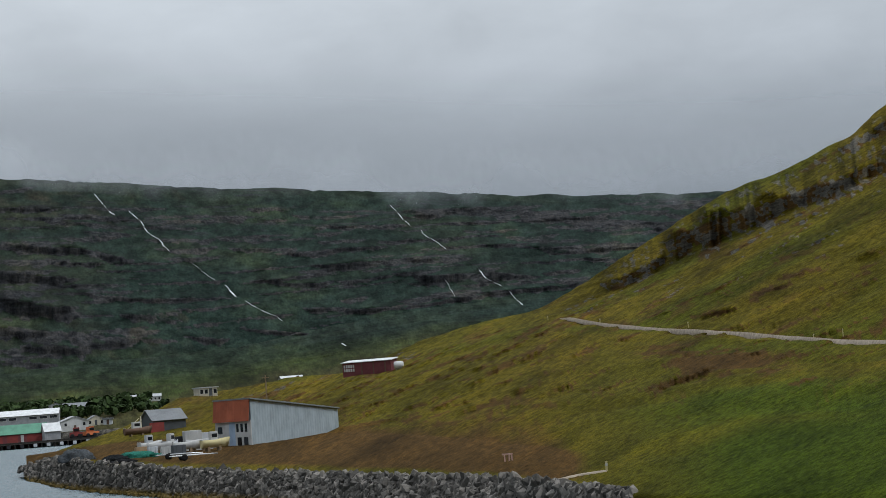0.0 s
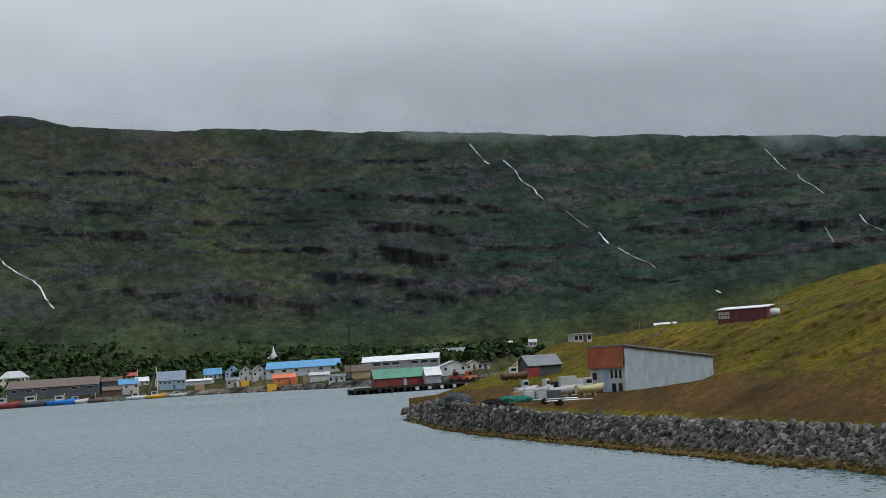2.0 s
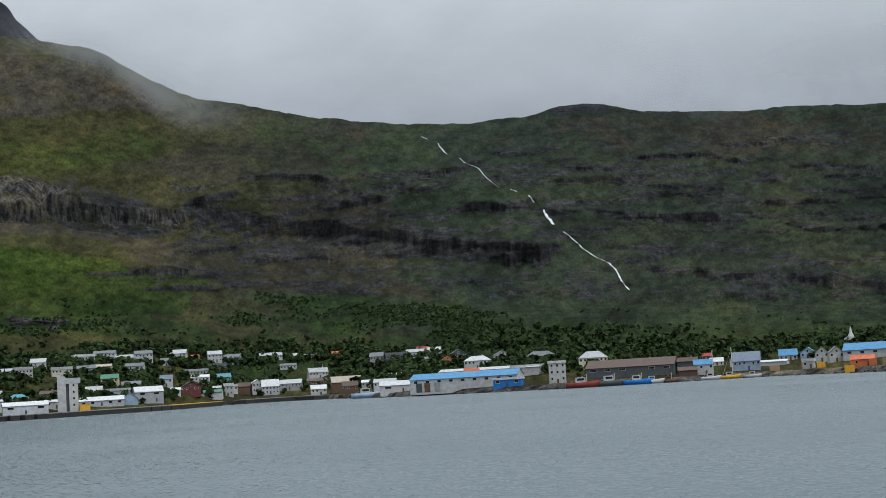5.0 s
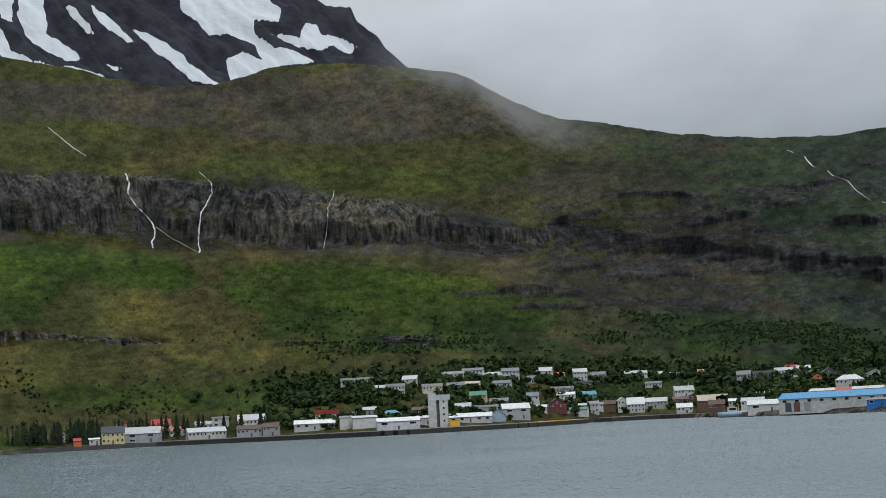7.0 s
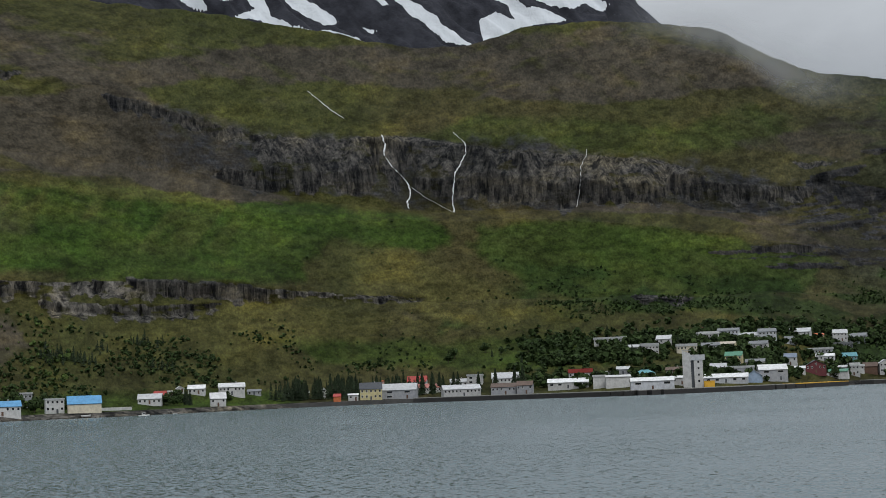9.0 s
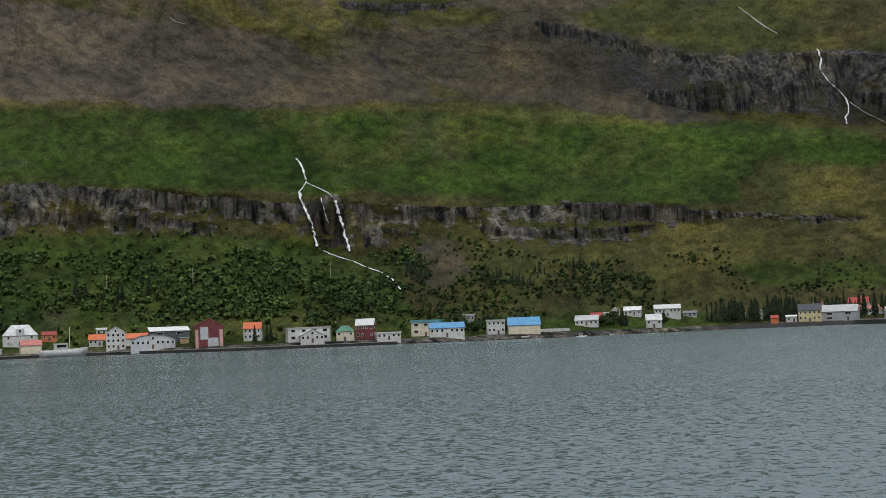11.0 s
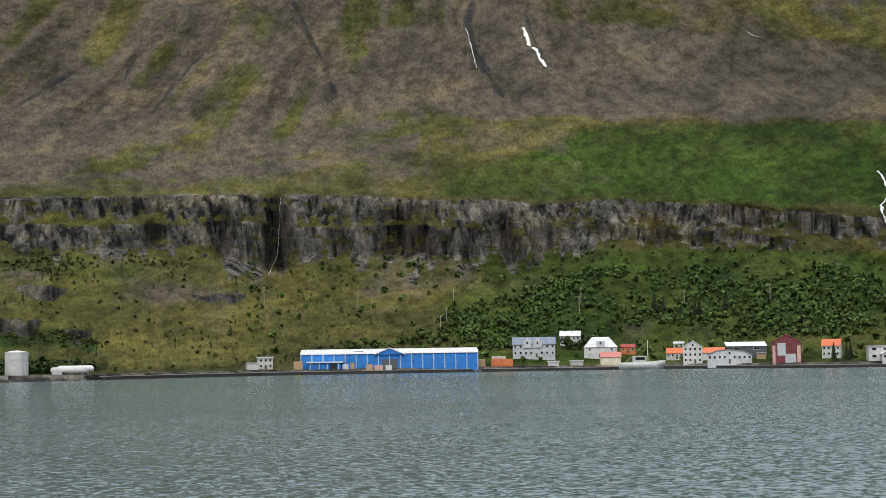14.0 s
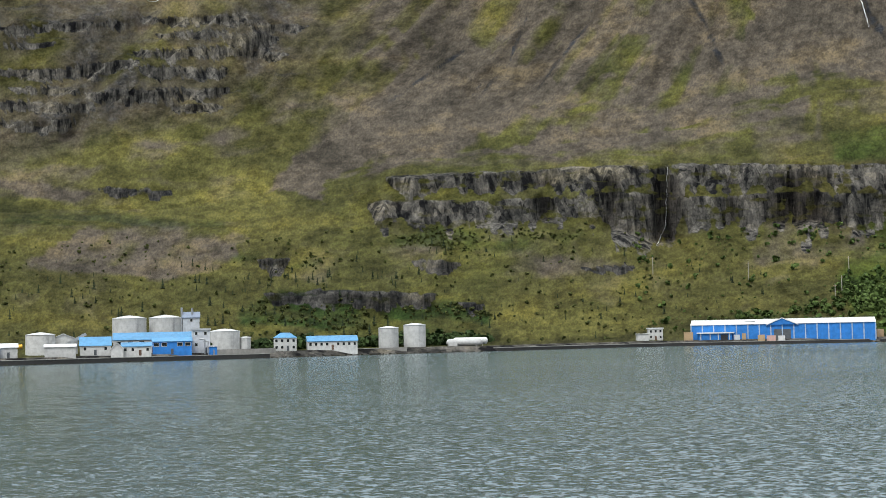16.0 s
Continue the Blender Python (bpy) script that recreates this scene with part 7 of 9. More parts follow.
for x0, x1, z0, z1, c in ((-4.2, -0.4, 3.2, 9.2, "light grey"), (-4.2, -1.0, -1.0, 2.8, "dark red"), (-0.6, 4.4, -1.0, 4.0, "light grey"), (0.8, 2.6, 5.0, 9.0, "dark red"), (-6.6, -5.2, -1.0, 8.0, "pink"), (5.0, 6.6, -1.0, 8.0, "pink")):
    block("door", rg, x0, -7.14, z0, x1, -7.004, z1, wall_paint(c))

# the tall white tower on the quay
tw = thing("silo_tower", 47.06, 912, 3.4, 0, "tall white concrete tower with slanted top on the quay", "tower")
bm = bmesh.new()
prism(bm, [(-5.6, -2), (-1.0, -2), (-1.0, 18.4), (-5.6, 20.2)], -5, 5)
part("wall", bm, wall_paint("white"), tw)
block("wing", tw, 0.7, -4.6, -2, 5.6, 4.6, 17.2, wall_paint("white"))
block("stairwell", tw, -0.98, -3.8, -2, 0.68, 4, 14.5, wall_paint("dark grey"), "dark glazed stairwell")
block("cap", tw, -0.98, -4.8, 14.52, 7.0, 4.8, 17.6, wall_paint("light grey"))
block("roof", tw, -5.8, -5.2, 20.22, -0.8, 5.2, 20.5, roof_paint("white"))
for i in range(4):
    shared("window", WIN["small"], tw, Matrix.Translation((3.2, -4.6, 2.2 + 3.6 * i)))
digger = thing("yellow_container", 46.5, 905, far_z(46.5, 905), 0, "bright yellow container beside the white tower", "container")
block("body", digger, -2.9, -1.3, -0.2, 2.9, 1.3, 3.6, wall_paint("yellow"), bevel=0.05)
block("lid", digger, -3.0, -1.4, 3.604, 3.0, 1.4, 3.85, wall_paint("yellow"))

# the long hall with the blue roof and its neighbours
lb = building(32.99, 850, 58, 18, 5.6, 8.6, "gable", "white", "blue", "long white harbour hall with a blue roof", "warehouse", turn=-14, win="wide", cols=9, rows=1, door=False)
for x, c in ((-24, "dark grey"), (-19.5, "brown"), (-14, "grey")):
    block("door", lb, x - 1.6, -9.12, -1, x + 1.6, -9.004, 3.8, wall_paint(c))
building(31.5, 822, 14.5, 8, 3.6, 4.6, "flat", "blue", "white", "low blue hall at the end of the quay", "warehouse", turn=-12, win="wide", cols=3, rows=1)
building(32.1, 905, 58, 14, 5.2, 6.6, "gable", "white", "white", "long white hall behind the blue-roofed one", "warehouse", turn=-14, cols=0, rows=0)
building(32.8, 893, 8.2, 7, 6.0, 9.0, "gable", "orange", "orange", "orange-roofed house between the harbour halls")
building(27.05, 842, 46, 20, 5.0, 9.0, "gable", "dark grey", "brown", "long dark warehouse with a brown roof", "warehouse", turn=-10, win="band", cols=6, rows=1)
building(18.37, 836, 38, 16, 3.9, 7.4, "gable", "white", "blue", "white harbour hall with a blue roof", "warehouse", turn=-6, win="wide", cols=6, rows=1)
ob = building(19.1, 756, 10.5, 8, 3.2, 5.0, "gable", "orange", "orange", "orange harbour shed with an orange roof", "warehouse", turn=0, cols=2, rows=1)
building(14.88, 735, 35, 14, 5.6, 8.0, "gable", "grey", "white", "long grey hall with a white roof behind the pier", "warehouse", turn=-4, win="band", cols=8, rows=1)
building(13.07, 662, 11, 9, 3.6, 5.6, "front", "white", "light grey", "white gabled hall behind the pier", turn=10, win="small", cols=3, rows=1)
building(10.6, 948, 20, 8, 2.6, 4.2, "gable", "white", "light grey", "long low white house at the valley mouth", turn=0)

# church with its white spire
ch = thing("church", 19.42, 1005, far_z(19.42, 1005), 10, "white wooden church with a pointed spire among trees", "church")
block("nave", ch, -3.4, 0, -2, 3.4, 13, 3.2, wall_paint("pale blue"))
bm = bmesh.new()
prism(bm, [(-3.8, 3.21), (3.8, 3.21), (0, 6.0)], -0.2, 13.3)
part("roof", bm, roof_paint("grey"), ch)
block("tower", ch, -1.9, -2.8, -2, 1.9, 1.0, 5.0, wall_paint("white"))
bm = bmesh.new()
lathe(bm, [(2.7, 5.01), (1.8, 5.9), (0.9, 8.2), (0.10, 12.0)], 8)
part("spire", bm, wall_paint("white"), ch)
for z in (0.6, 3.0):
    shared("window", WIN["small"], ch, Matrix.Translation((0, -2.8, z)))

# lattice crane on the quay
cr = thing("lattice_crane", 16.8, 712, far_z(16.8, 712), 0, "dark lattice crane boom standing on the quay", "crane")
block("cab", cr, -1.6, -1.4, 0.6, 1.6, 2.6, 3.4, wall_paint("dark grey"), bevel=0.1)
bm = bmesh.new()
top, foot = (1.6, 0, 24.0), [(-0.9, -0.9, 2), (0.9, -0.9, 2), (0.9, 0.9, 2), (-0.9, 0.9, 2)]
legs = [[Vector(f).lerp(Vector((top[0] + 0.25 * f[0], 0.25 * f[1], top[2])), i / 12) for i in range(13)] for f in foot]
for leg in legs:
    rod(bm, leg[0], leg[-1], 0.13, 5)
for i in range(12):
    for k in range(4):
        rod(bm, legs[k][i], legs[(k + 1) % 4][i + 1], 0.08, 4)
part("boom", bm, DARKWOOD, cr)
for y in (-1.3, 2.4):
    block("track", cr, -2.2, y - 0.4, -0.3, 2.2, y + 0.4, 0.6, RUBBER, bevel=0.12)

# ---- pier with its sheds ----
pier = thing("pier", 14.15, 497, 0, 9, "timber pier on dark piles with white tyre fenders", "pier")
block("deck", pier, -22.5, -6, 1.15, 22.5, 12, 1.55, paint("weathered deck", (0.16, 0.14, 0.12), 0.9))
block("kerb", pier, -22.5, -6.2, 1.554, 22.5, -5.8, 1.85, DARKWOOD)
for i in range(24):
    x = -22.2 + 44.4 * i / 23
    for y in (-5.7, 2.5):
        bm = bmesh.new()
        rod(bm, (x, y, -3), (x, y, 1.14), 0.24, 8)
        part("pile", bm, DARKWOOD, pier)
    if i % 2 == 0:
        block("fender", pier, x - 0.55, -6.3, 0.1, x + 0.55, -6.05, 1.1, wall_paint("light grey" if i > 8 else "black"), bevel=0.08)
block("wall", pier, -22.5, 8, -3, 22.5, 12, 1.14, DARKWOOD)
gr = building(14.96, 505, 17.5, 8, 2.7, 5.4, "gable", "dark red", "green", "dark red pier shed with a green roof", "warehouse", turn=8, cols=0, rows=0, base=1.56)
for x, w, c in ((-6.5, 3.2, "red"), (-2.0, 3.2, "red"), (0.9, 0.9, "white"), (4.6, 4.6, "red")):
    block("door", gr, x - w / 2, -4.1, 0.1, x + w / 2, -4.004, 2.3, wall_paint(c))
building(13.82, 499, 4.6, 7, 2.8, 5.2, "gable", "grey", "white", "grey annex with a white roof on the pier", turn=8, cols=0, rows=0, base=1.56)


def loader(az, r, z, turn, colour, label):
    t = thing("truck", az, r, z, turn, label, "truck")
    block("body", t, -2.0, -1.1, 0.7, 1.2, 1.1, 1.9, wall_paint(colour), bevel=0.12)
    cab = block("cab", t, -0.9, -1.0, 1.904, 0.9, 1.0, 3.3, wall_paint(colour), bevel=0.14)
    block("windscreen", cab, -0.75, -1.05, 2.15, 0.75, -1.004, 3.0, GLASS)
    block("boom", t, 1.2, -0.35, 1.2, 3.0, 0.35, 1.8, wall_paint(colour), bevel=0.08)
    for x in (-1.3, 0.9):
        for y in (-1.05, 1.05):
            bm = bmesh.new()
            lathe(bm, [(0.25, -0.2), (0.62, -0.2), (0.70, -0.1), (0.70, 0.1), (0.62, 0.2), (0.25, 0.2)], 16)
            bmesh.ops.transform(bm, matrix=Matrix.Translation((x, y, 0.7)) @ pose(0, 0, 0, 90, 0, 0), verts=bm.verts)
            part("wheel", bm, RUBBER, t)
    return t


loader(12.97, 500, 1.56, 4, "red", "red loader with a cab parked on the pier")
loader(12.5, 497, 1.56, 30, "orange", "orange-red truck parked beside the loader")


# ---- boats ----
def boat(az, r, z, length, turn, hull, cabin, label, mast=0.0, group="", on=None, beam=None, name="boat"):
    b = thing(name, az, r, z, turn, label, "boat", group)
    beam = beam or length * 0.30
    hgt = length * 0.17 + 0.35
    bm = bmesh.new()
    rings = []
    for i in range(9):
        s = i / 8
        half = beam / 2 * (1 - max(0, (s - 0.45) / 0.55) ** 2.2) * (0.82 + 0.18 * min(1, s * 4))
        sheer = hgt * (1.0 + 0.35 * max(0, s - 0.5) ** 1.5 * 2)
        x = -length / 2 + length * s
        rings.append([bm.verts.new((x + (0.10 * length if s == 1 else 0) * k, y * half, zz)) for k, y, zz in
                      ((1, -1, sheer), (0.6, -0.92, sheer * 0.5), (0.2, -0.5, 0.06), (0, 0, 0.0), (0.2, 0.5, 0.06), (0.6, 0.92, sheer * 0.5), (1, 1, sheer))])
    for a, c in zip(rings, rings[1:]):
        for i in range(6):
            bm.faces.new((a[i], c[i], c[i + 1], a[i + 1])).smooth = True
    bm.faces.new(rings[0])
    bmesh.ops.remove_doubles(bm, verts=bm.verts, dist=0.001)
    bmesh.ops.solidify(bm, geom=bm.faces[:], thickness=0.06)
    part("hull", bm, hull if isinstance(hull, bpy.types.Material) else wall_paint(hull), b)
    bm = bmesh.new()
    vs = [bm.verts.new((-length / 2 + 0.1 + length * s * 0.93, k * beam / 2 * 0.9 * (1 - max(0, (s - 0.45) / 0.55) ** 2.2), hgt * 0.78)) for s, k in [(j / 6, 1) for j in range(7)] + [(j / 6, -1) for j in range(5, -1, -1)]]
    bm.faces.new(vs)
    part("deck", bm, wall_paint("light grey"), b)
    block("rail", b, -length / 2 - 0.05, -beam / 2 * 0.8, hgt, -length / 2 + 0.05, beam / 2 * 0.8, hgt + 0.12, wall_paint("white"))
    if cabin:
        c = block("cabin", b, -length * 0.18, -beam * 0.32, hgt * 0.78, length * 0.14, beam * 0.32, hgt * 0.78 + 0.16 * length + 0.7, wall_paint(cabin), bevel=0.08)
        block("cabin_window", c, -length * 0.12, -beam * 0.33, hgt * 0.78 + 0.09 * length + 0.2, length * 0.10, -beam * 0.324, hgt * 0.78 + 0.14 * length + 0.5, GLASS)
    if mast:
        bm = bmesh.new()
        rod(bm, (length * 0.18, 0, hgt * 0.7), (length * 0.18, 0, mast), 0.10 + mast * 0.006, 6)
        rod(bm, (length * 0.18, 0, mast * 0.95), (-length * 0.36, 0, hgt), 0.04, 4)
        part("mast", bm, wall_paint("cream"), b)
    if on == "chocks":
        for x in (-length * 0.25, length * 0.2):
            block("chock", b, x - 0.15, -beam * 0.35, -0.6, x + 0.15, beam * 0.35, 0.12, TIMBER)
    return b


boat(85.0, 800, -0.5, 21, 4, "white", "white", "white fishing boat with a tall mast moored at the quay", 15.0)
boat(36.63, 922, -0.4, 17, 3, "pale blue", "white", "grey-blue trawler moored at the quay", 8.0)
boat(28.91, 780, -0.4, 15, -4, "red", "white", "red-hulled fishing boat moored below the hall", 7.0)
boat(27.91, 782, -0.4, 15, 3, "dark grey", "white", "dark blue trawler with white cabin at the quay", 6.5)
boat(26.93, 782, -0.4, 13, -3, "blue", "white", "blue and white boat moored at the quay", 6.0)
boat(26.4, 783, -0.3, 10, 4, "white", "white", "small white boat moored at the quay", 0)
boat(25.81, 785, -0.3, 8, -5, "brown", "brown", "rusty brown boat moored at the quay", 5.0)
boat(24.35, 790, -0.3, 9, 3, "white", "white", "white boat with a tall mast at the quay", 14.5)
boat(23.68, 794, -0.3, 9, 3, "yellow", "white", "yellow boat with a tall white mast", 15.5)
boat(22.88, 796, -0.3, 7.5, -6, "white", "white", "small white boat beside the harbour bank", 0)
for az, r, ln, tn in ((66.6, 808, 5, 20), (66.2, 812, 4, -30), (65.5, 814, 6, 5), (64.9, 820, 5, 40), (64.1, 826, 4, -10), (63.6, 826, 5, 10), (68.6, 806, 4, 0)):
    boat(az, r, far_z(az, r) + 0.1, ln, tn, "white", "white" if ln > 4.5 else None, "small white boat drawn up on the beach", 0, "boats on the beach", "chocks")

# quay walls with rubber fenders in front of the town
quay = new("quay_wall")
tagged(quay, "dark concrete quay wall with black tyre fenders", "quay", kind="structure")
prev = None
for i in range(64):
    az = 38.0 + i * 0.3
    if 41.5 < az < 42.0:
        prev = None
        continue
    r = float(far_bands(np.array([az, az + 0.1]))[0][1][0]) - 3.0
    p = at(az, r)
    if prev is not None:
        v = p - prev
        m = Matrix.Translation((p + prev) / 2) @ Matrix.Rotation(math.atan2(v.y, v.x), 4, "Z")
        bm = bmesh.new()
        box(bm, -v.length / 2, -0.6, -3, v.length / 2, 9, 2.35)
        w = part("quay_panel", bm, paint("dark quay concrete", (0.045, 0.043, 0.042), 0.8), quay)
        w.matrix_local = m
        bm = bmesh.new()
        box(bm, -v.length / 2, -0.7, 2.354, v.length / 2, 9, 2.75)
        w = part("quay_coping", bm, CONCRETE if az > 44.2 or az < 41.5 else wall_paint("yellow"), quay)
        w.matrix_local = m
        if i % 2 == 0:
            bm = bmesh.new()
            lathe(bm, [(0.35, -0.2), (0.75, -0.2), (0.9, 0), (0.75, 0.2), (0.35, 0.2)], 14)
            w = part("fender", bm, RUBBER, quay)
            w.matrix_local = m @ Matrix.Translation((0, 0.85 if v.x < 0 else -0.85, 1.4)) @ pose(0, 0, 0, 90, 0, 0)
    prev = p



def shore_quay(az0, az1, top, label):
    """A low dark quay wall that follows the shore, panel by panel, with a thin coping."""
    q = new("quay_wall")
    tagged(q, label, "quay", kind="structure")
    n = max(2, int((az1 - az0) / 0.5))
    az = [az0 + (az1 - az0) * i / n for i in range(n + 1)]
    pts = [at(a, float(np.interp(a, FAR_A, FR[2])) - 1.5) for a in az]
    for p, s in zip(pts, pts[1:]):
        v = s - p
        m = Matrix.Translation((p + s) / 2) @ Matrix.Rotation(math.atan2(v.y, v.x), 4, "Z")
        for part_name, z0, z1, out, mat in (("quay_panel", -2.5, top, 0.3, paint("dark quay concrete", (0.045, 0.043, 0.042), 0.8)), ("quay_coping", top + 0.004, top + 0.22, 0.4, CONCRETE)):
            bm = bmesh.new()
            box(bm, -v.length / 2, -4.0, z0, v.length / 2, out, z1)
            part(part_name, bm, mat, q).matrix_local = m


shore_quay(112.2, 122.6, 1.5, "low dark quay wall in front of the plant")
shore_quay(91.0, 104.0, 1.3, "low dark quay wall in front of the blue warehouse")
shore_quay(73.2, 90.6, 1.2, "low dark sea wall in front of the shore houses")

# poles of the power line on the slopes
for az, r in ((91.63, 1003), (91.89, 956), (92.12, 938), (87.06, 1001), (83.4, 996), (80.4, 965), (75.51, 996), (87.13, 983), (95.08, 991), (98.43, 989)):
    p = thing("utility_pole", az, r, far_z(az, r), 0, "tall weathered timber pole of a power line", "utility pole", "poles of the power line")
    bm = bmesh.new()
    rod(bm, (0, 0, -1.5), (0, 0, 11.0), 0.22, 6)
    part("pole", bm, paint("pale pole timber", (0.36, 0.34, 0.29), 0.9), p)
    block("crossarm", p, -1.1, -0.1, 9.9, 1.1, 0.1, 10.15, TIMBER)

for az, r, w, h, c in ((19.55, 750, 4.5, 3.4, "yellow"), (18.75, 752, 3.6, 3.0, "orange"), (18.2, 745, 6.0, 3.0, "tan"), (21.0, 800, 5.0, 3.2, "orange"), (20.5, 795, 4.0, 2.8, "yellow"), (22.1, 808, 5.0, 2.8, "tan"), (17.3, 720, 5.0, 3.0, "orange")):
    crate(az, r, w, h, c, "weathered cargo container on the harbour bank", name="container")

# ---- streams and falls: their courses by bearing and elevation, placed to fit the camera's view ----
def stream_material():
    m, nt, b = material("white falling water", 0.5, 0.0, 0.3)
    pos = node(nt, "ShaderNodeNewGeometry").outputs["Position"]
    n = noise_node(nt, pos, 0.9, 4, 0.65, (1, 1, 0.5))
    nt.links.new(ramp(nt, n, (0.36, (0.09, 0.095, 0.095)), (0.50, (0.70, 0.72, 0.74))), b.inputs["Base Color"])
    return m


FOAM = stream_material()
STREAM_RNG = np.random.RandomState(5)


def stream(width, *course):
    """One fall: a ribbon of water with uneven edges, set just before the land on the camera's lines of sight along its
    course (bearing and rise of each bend).
    """
    az, el = np.array(course[0::2]), np.array(course[1::2])
    ln = np.concatenate([[0], np.cumsum(np.hypot(np.diff(az), np.diff(el)))])
    n = max(4, int(ln[-1] / 0.07))
    s = np.linspace(0, ln[-1], n)
    az, el = np.interp(s, ln, az), np.interp(s, ln, el)
    az = az + STREAM_RNG.uniform(-1, 1, n) * 0.025
    bm = bmesh.new()
    last = None
    for a, e in zip(az, el):
        j = int(np.clip(np.searchsorted(FAR_A, a), 1, len(FAR_A) - 1))
        k = 8 + int(np.argmax(FE[8:, j] >= e))
        f = np.clip((e - FE[k - 1, j]) / max(FE[k, j] - FE[k - 1, j], 1e-4), 0, 1)
        r = float(FR[k - 1, j] + (FR[k, j] - FR[k - 1, j]) * f) - 3.5
        half = width * STREAM_RNG.uniform(0.09, 0.34)
        c = at(a, r) + Vector((0, 0, float(rise(r, e))))
        side = at(a + 90, 1.0) * half
        row = [bm.verts.new(c - side), bm.verts.new(c + Vector((0, 0, 0.3)) - at(a, 1.0) * 0.7), bm.verts.new(c + side)]
        if STREAM_RNG.rand() < 0.05:
            last = None
        if last:
            for q in range(2):
                bm.faces.new((last[q], last[q + 1], row[q + 1], row[q])).smooth = True
        last = row
    me = bpy.data.meshes.new("waterfall")
    bm.to_mesh(me)
    bm.free()
    me.materials.append(FOAM)
    return tagged(new("waterfall", me), "thin white waterfall running down the mountain slope", "waterfall", "waterfalls on the mountain", "structure")


stream(3.5, 11.9, 7.77, 11.63, 7.42, 11.45, 7.15, 11.19, 6.96)
stream(2.5, 10.73, 7.11, 10.38, 6.77, 10.11, 6.31, 9.75, 6.07, 9.57, 5.78, 9.38, 5.59)
stream(1.5, 8.59, 5.11, 8.27, 4.8, 7.88, 4.5)
stream(4, 7.47, 4.27, 7.36, 4.07, 7.17, 3.85)
stream(2.2, 6.82, 3.67, 6.43, 3.38, 6.14, 3.21, 5.75, 3.05, 5.56, 2.86)
stream(3, 3.47, 1.91, 3.36, 1.8)
stream(2.6, 1.4, 6.73, 1.18, 6.51, 1.01, 6.22, 0.75, 5.97)
stream(2, 0.36, 5.75, 0.22, 5.55, -0.16, 5.31, -0.49, 5.02)
stream(2, -1.64, 4.17, -1.85, 3.85, -2.37, 3.55)
stream(2.2, -2.66, 3.34, -2.82, 3.08, -3.08, 2.8)
stream(1.3, -0.4, 3.89, -0.51, 3.63, -0.68, 3.29)
stream(2.5, 34.18, 8.8, 33.91, 8.64)
stream(5, 33.52, 8.48, 33.41, 8.27, 33.22, 8.08)
stream(2.2, 32.75, 7.9, 32.6, 7.73, 32.13, 7.52, 31.79, 7.09, 31.41, 6.76)
stream(3, 31.01, 6.68, 30.77, 6.57)
stream(4.5, 30.34, 6.4, 30.19, 6.14)
stream(6.5, 29.88, 5.93, 29.76, 5.66, 29.54, 5.3)
stream(3.8, 29.19, 5.02, 28.8, 4.68, 28.52, 4.36, 28.13, 4.06, 27.64, 3.79, 27.36, 3.47, 27.22, 3.11, 26.99, 2.78)
stream(3.8, 57.86, 9.15, 57.73, 8.77, 57.82, 8.5, 57.54, 8, 57.28, 7.77, 56.93, 7.35, 56.88, 6.97, 57.03, 6.68, 56.96, 6.48)
stream(3.8, 54.83, 8.77, 54.8, 8.41, 55.02, 8.03, 55.26, 7.67, 55.3, 7.23, 55.36, 6.72, 55.34, 6.28)
stream(1.8, 56.81, 7.22, 56.36, 6.86, 55.86, 6.56, 55.42, 6.31)
stream(2.4, 60.49, 10.8, 60.09, 10.46, 59.7, 10.13, 59.2, 9.78)
stream(1.5, 55.24, 9.15, 55.03, 8.93, 54.83, 8.77)
stream(1.2, 50.45, 8.33, 50.5, 8.03, 50.68, 7.75, 50.7, 7.33, 50.77, 6.82, 50.89, 6.27)
stream(3, 76.57, 6.19, 76.45, 6.01, 76.34, 5.7, 76.24, 5.39, 76.39, 5.17, 76.52, 4.99)
stream(3.4, 76.52, 4.99, 76.46, 4.68, 76.27, 4.22, 76.08, 3.77, 76.02, 3.36, 75.95, 3)
stream(1.9, 76.24, 5.31, 75.84, 5.12, 75.44, 4.92, 75.24, 4.66)
stream(3.8, 75.24, 4.66, 75.15, 4.22, 75, 3.72, 74.91, 3.31, 74.78, 2.81)
stream(1.2, 75.75, 4.76, 75.66, 4.26, 75.52, 3.85)
stream(2.6, 75.89, 2.94, 75.49, 2.74, 74.99, 2.55, 74.59, 2.41, 74.19, 2.2, 73.68, 2.02, 73.29, 1.75, 72.96, 1.33)
stream(9, 88.99, 11.77, 88.84, 11.46, 88.78, 11.11, 88.49, 10.92, 88.35, 10.59, 88.15, 10.29)
stream(1.8, 91.02, 11.71, 90.92, 11.29, 90.79, 10.91, 90.67, 10.32)
stream(1.5, 80.93, 11.26, 80.69, 11.09, 80.42, 11.02)
stream(0.45, 97.83, 5.79, 97.84, 5.13, 97.89, 4.53, 97.94, 3.67, 98.28, 2.97)
stream(2.5, 116.35, 11.93, 116.19, 11.9, 115.99, 11.95)

# ---- the viewer's own shore: shed, cabins, boats and gear, road ----
def near_thing(name, az, r, turn, label, category="", group="", sink=0.0):
    return thing(name, az, r, near_z(az, r) - sink, turn, label, category, group)


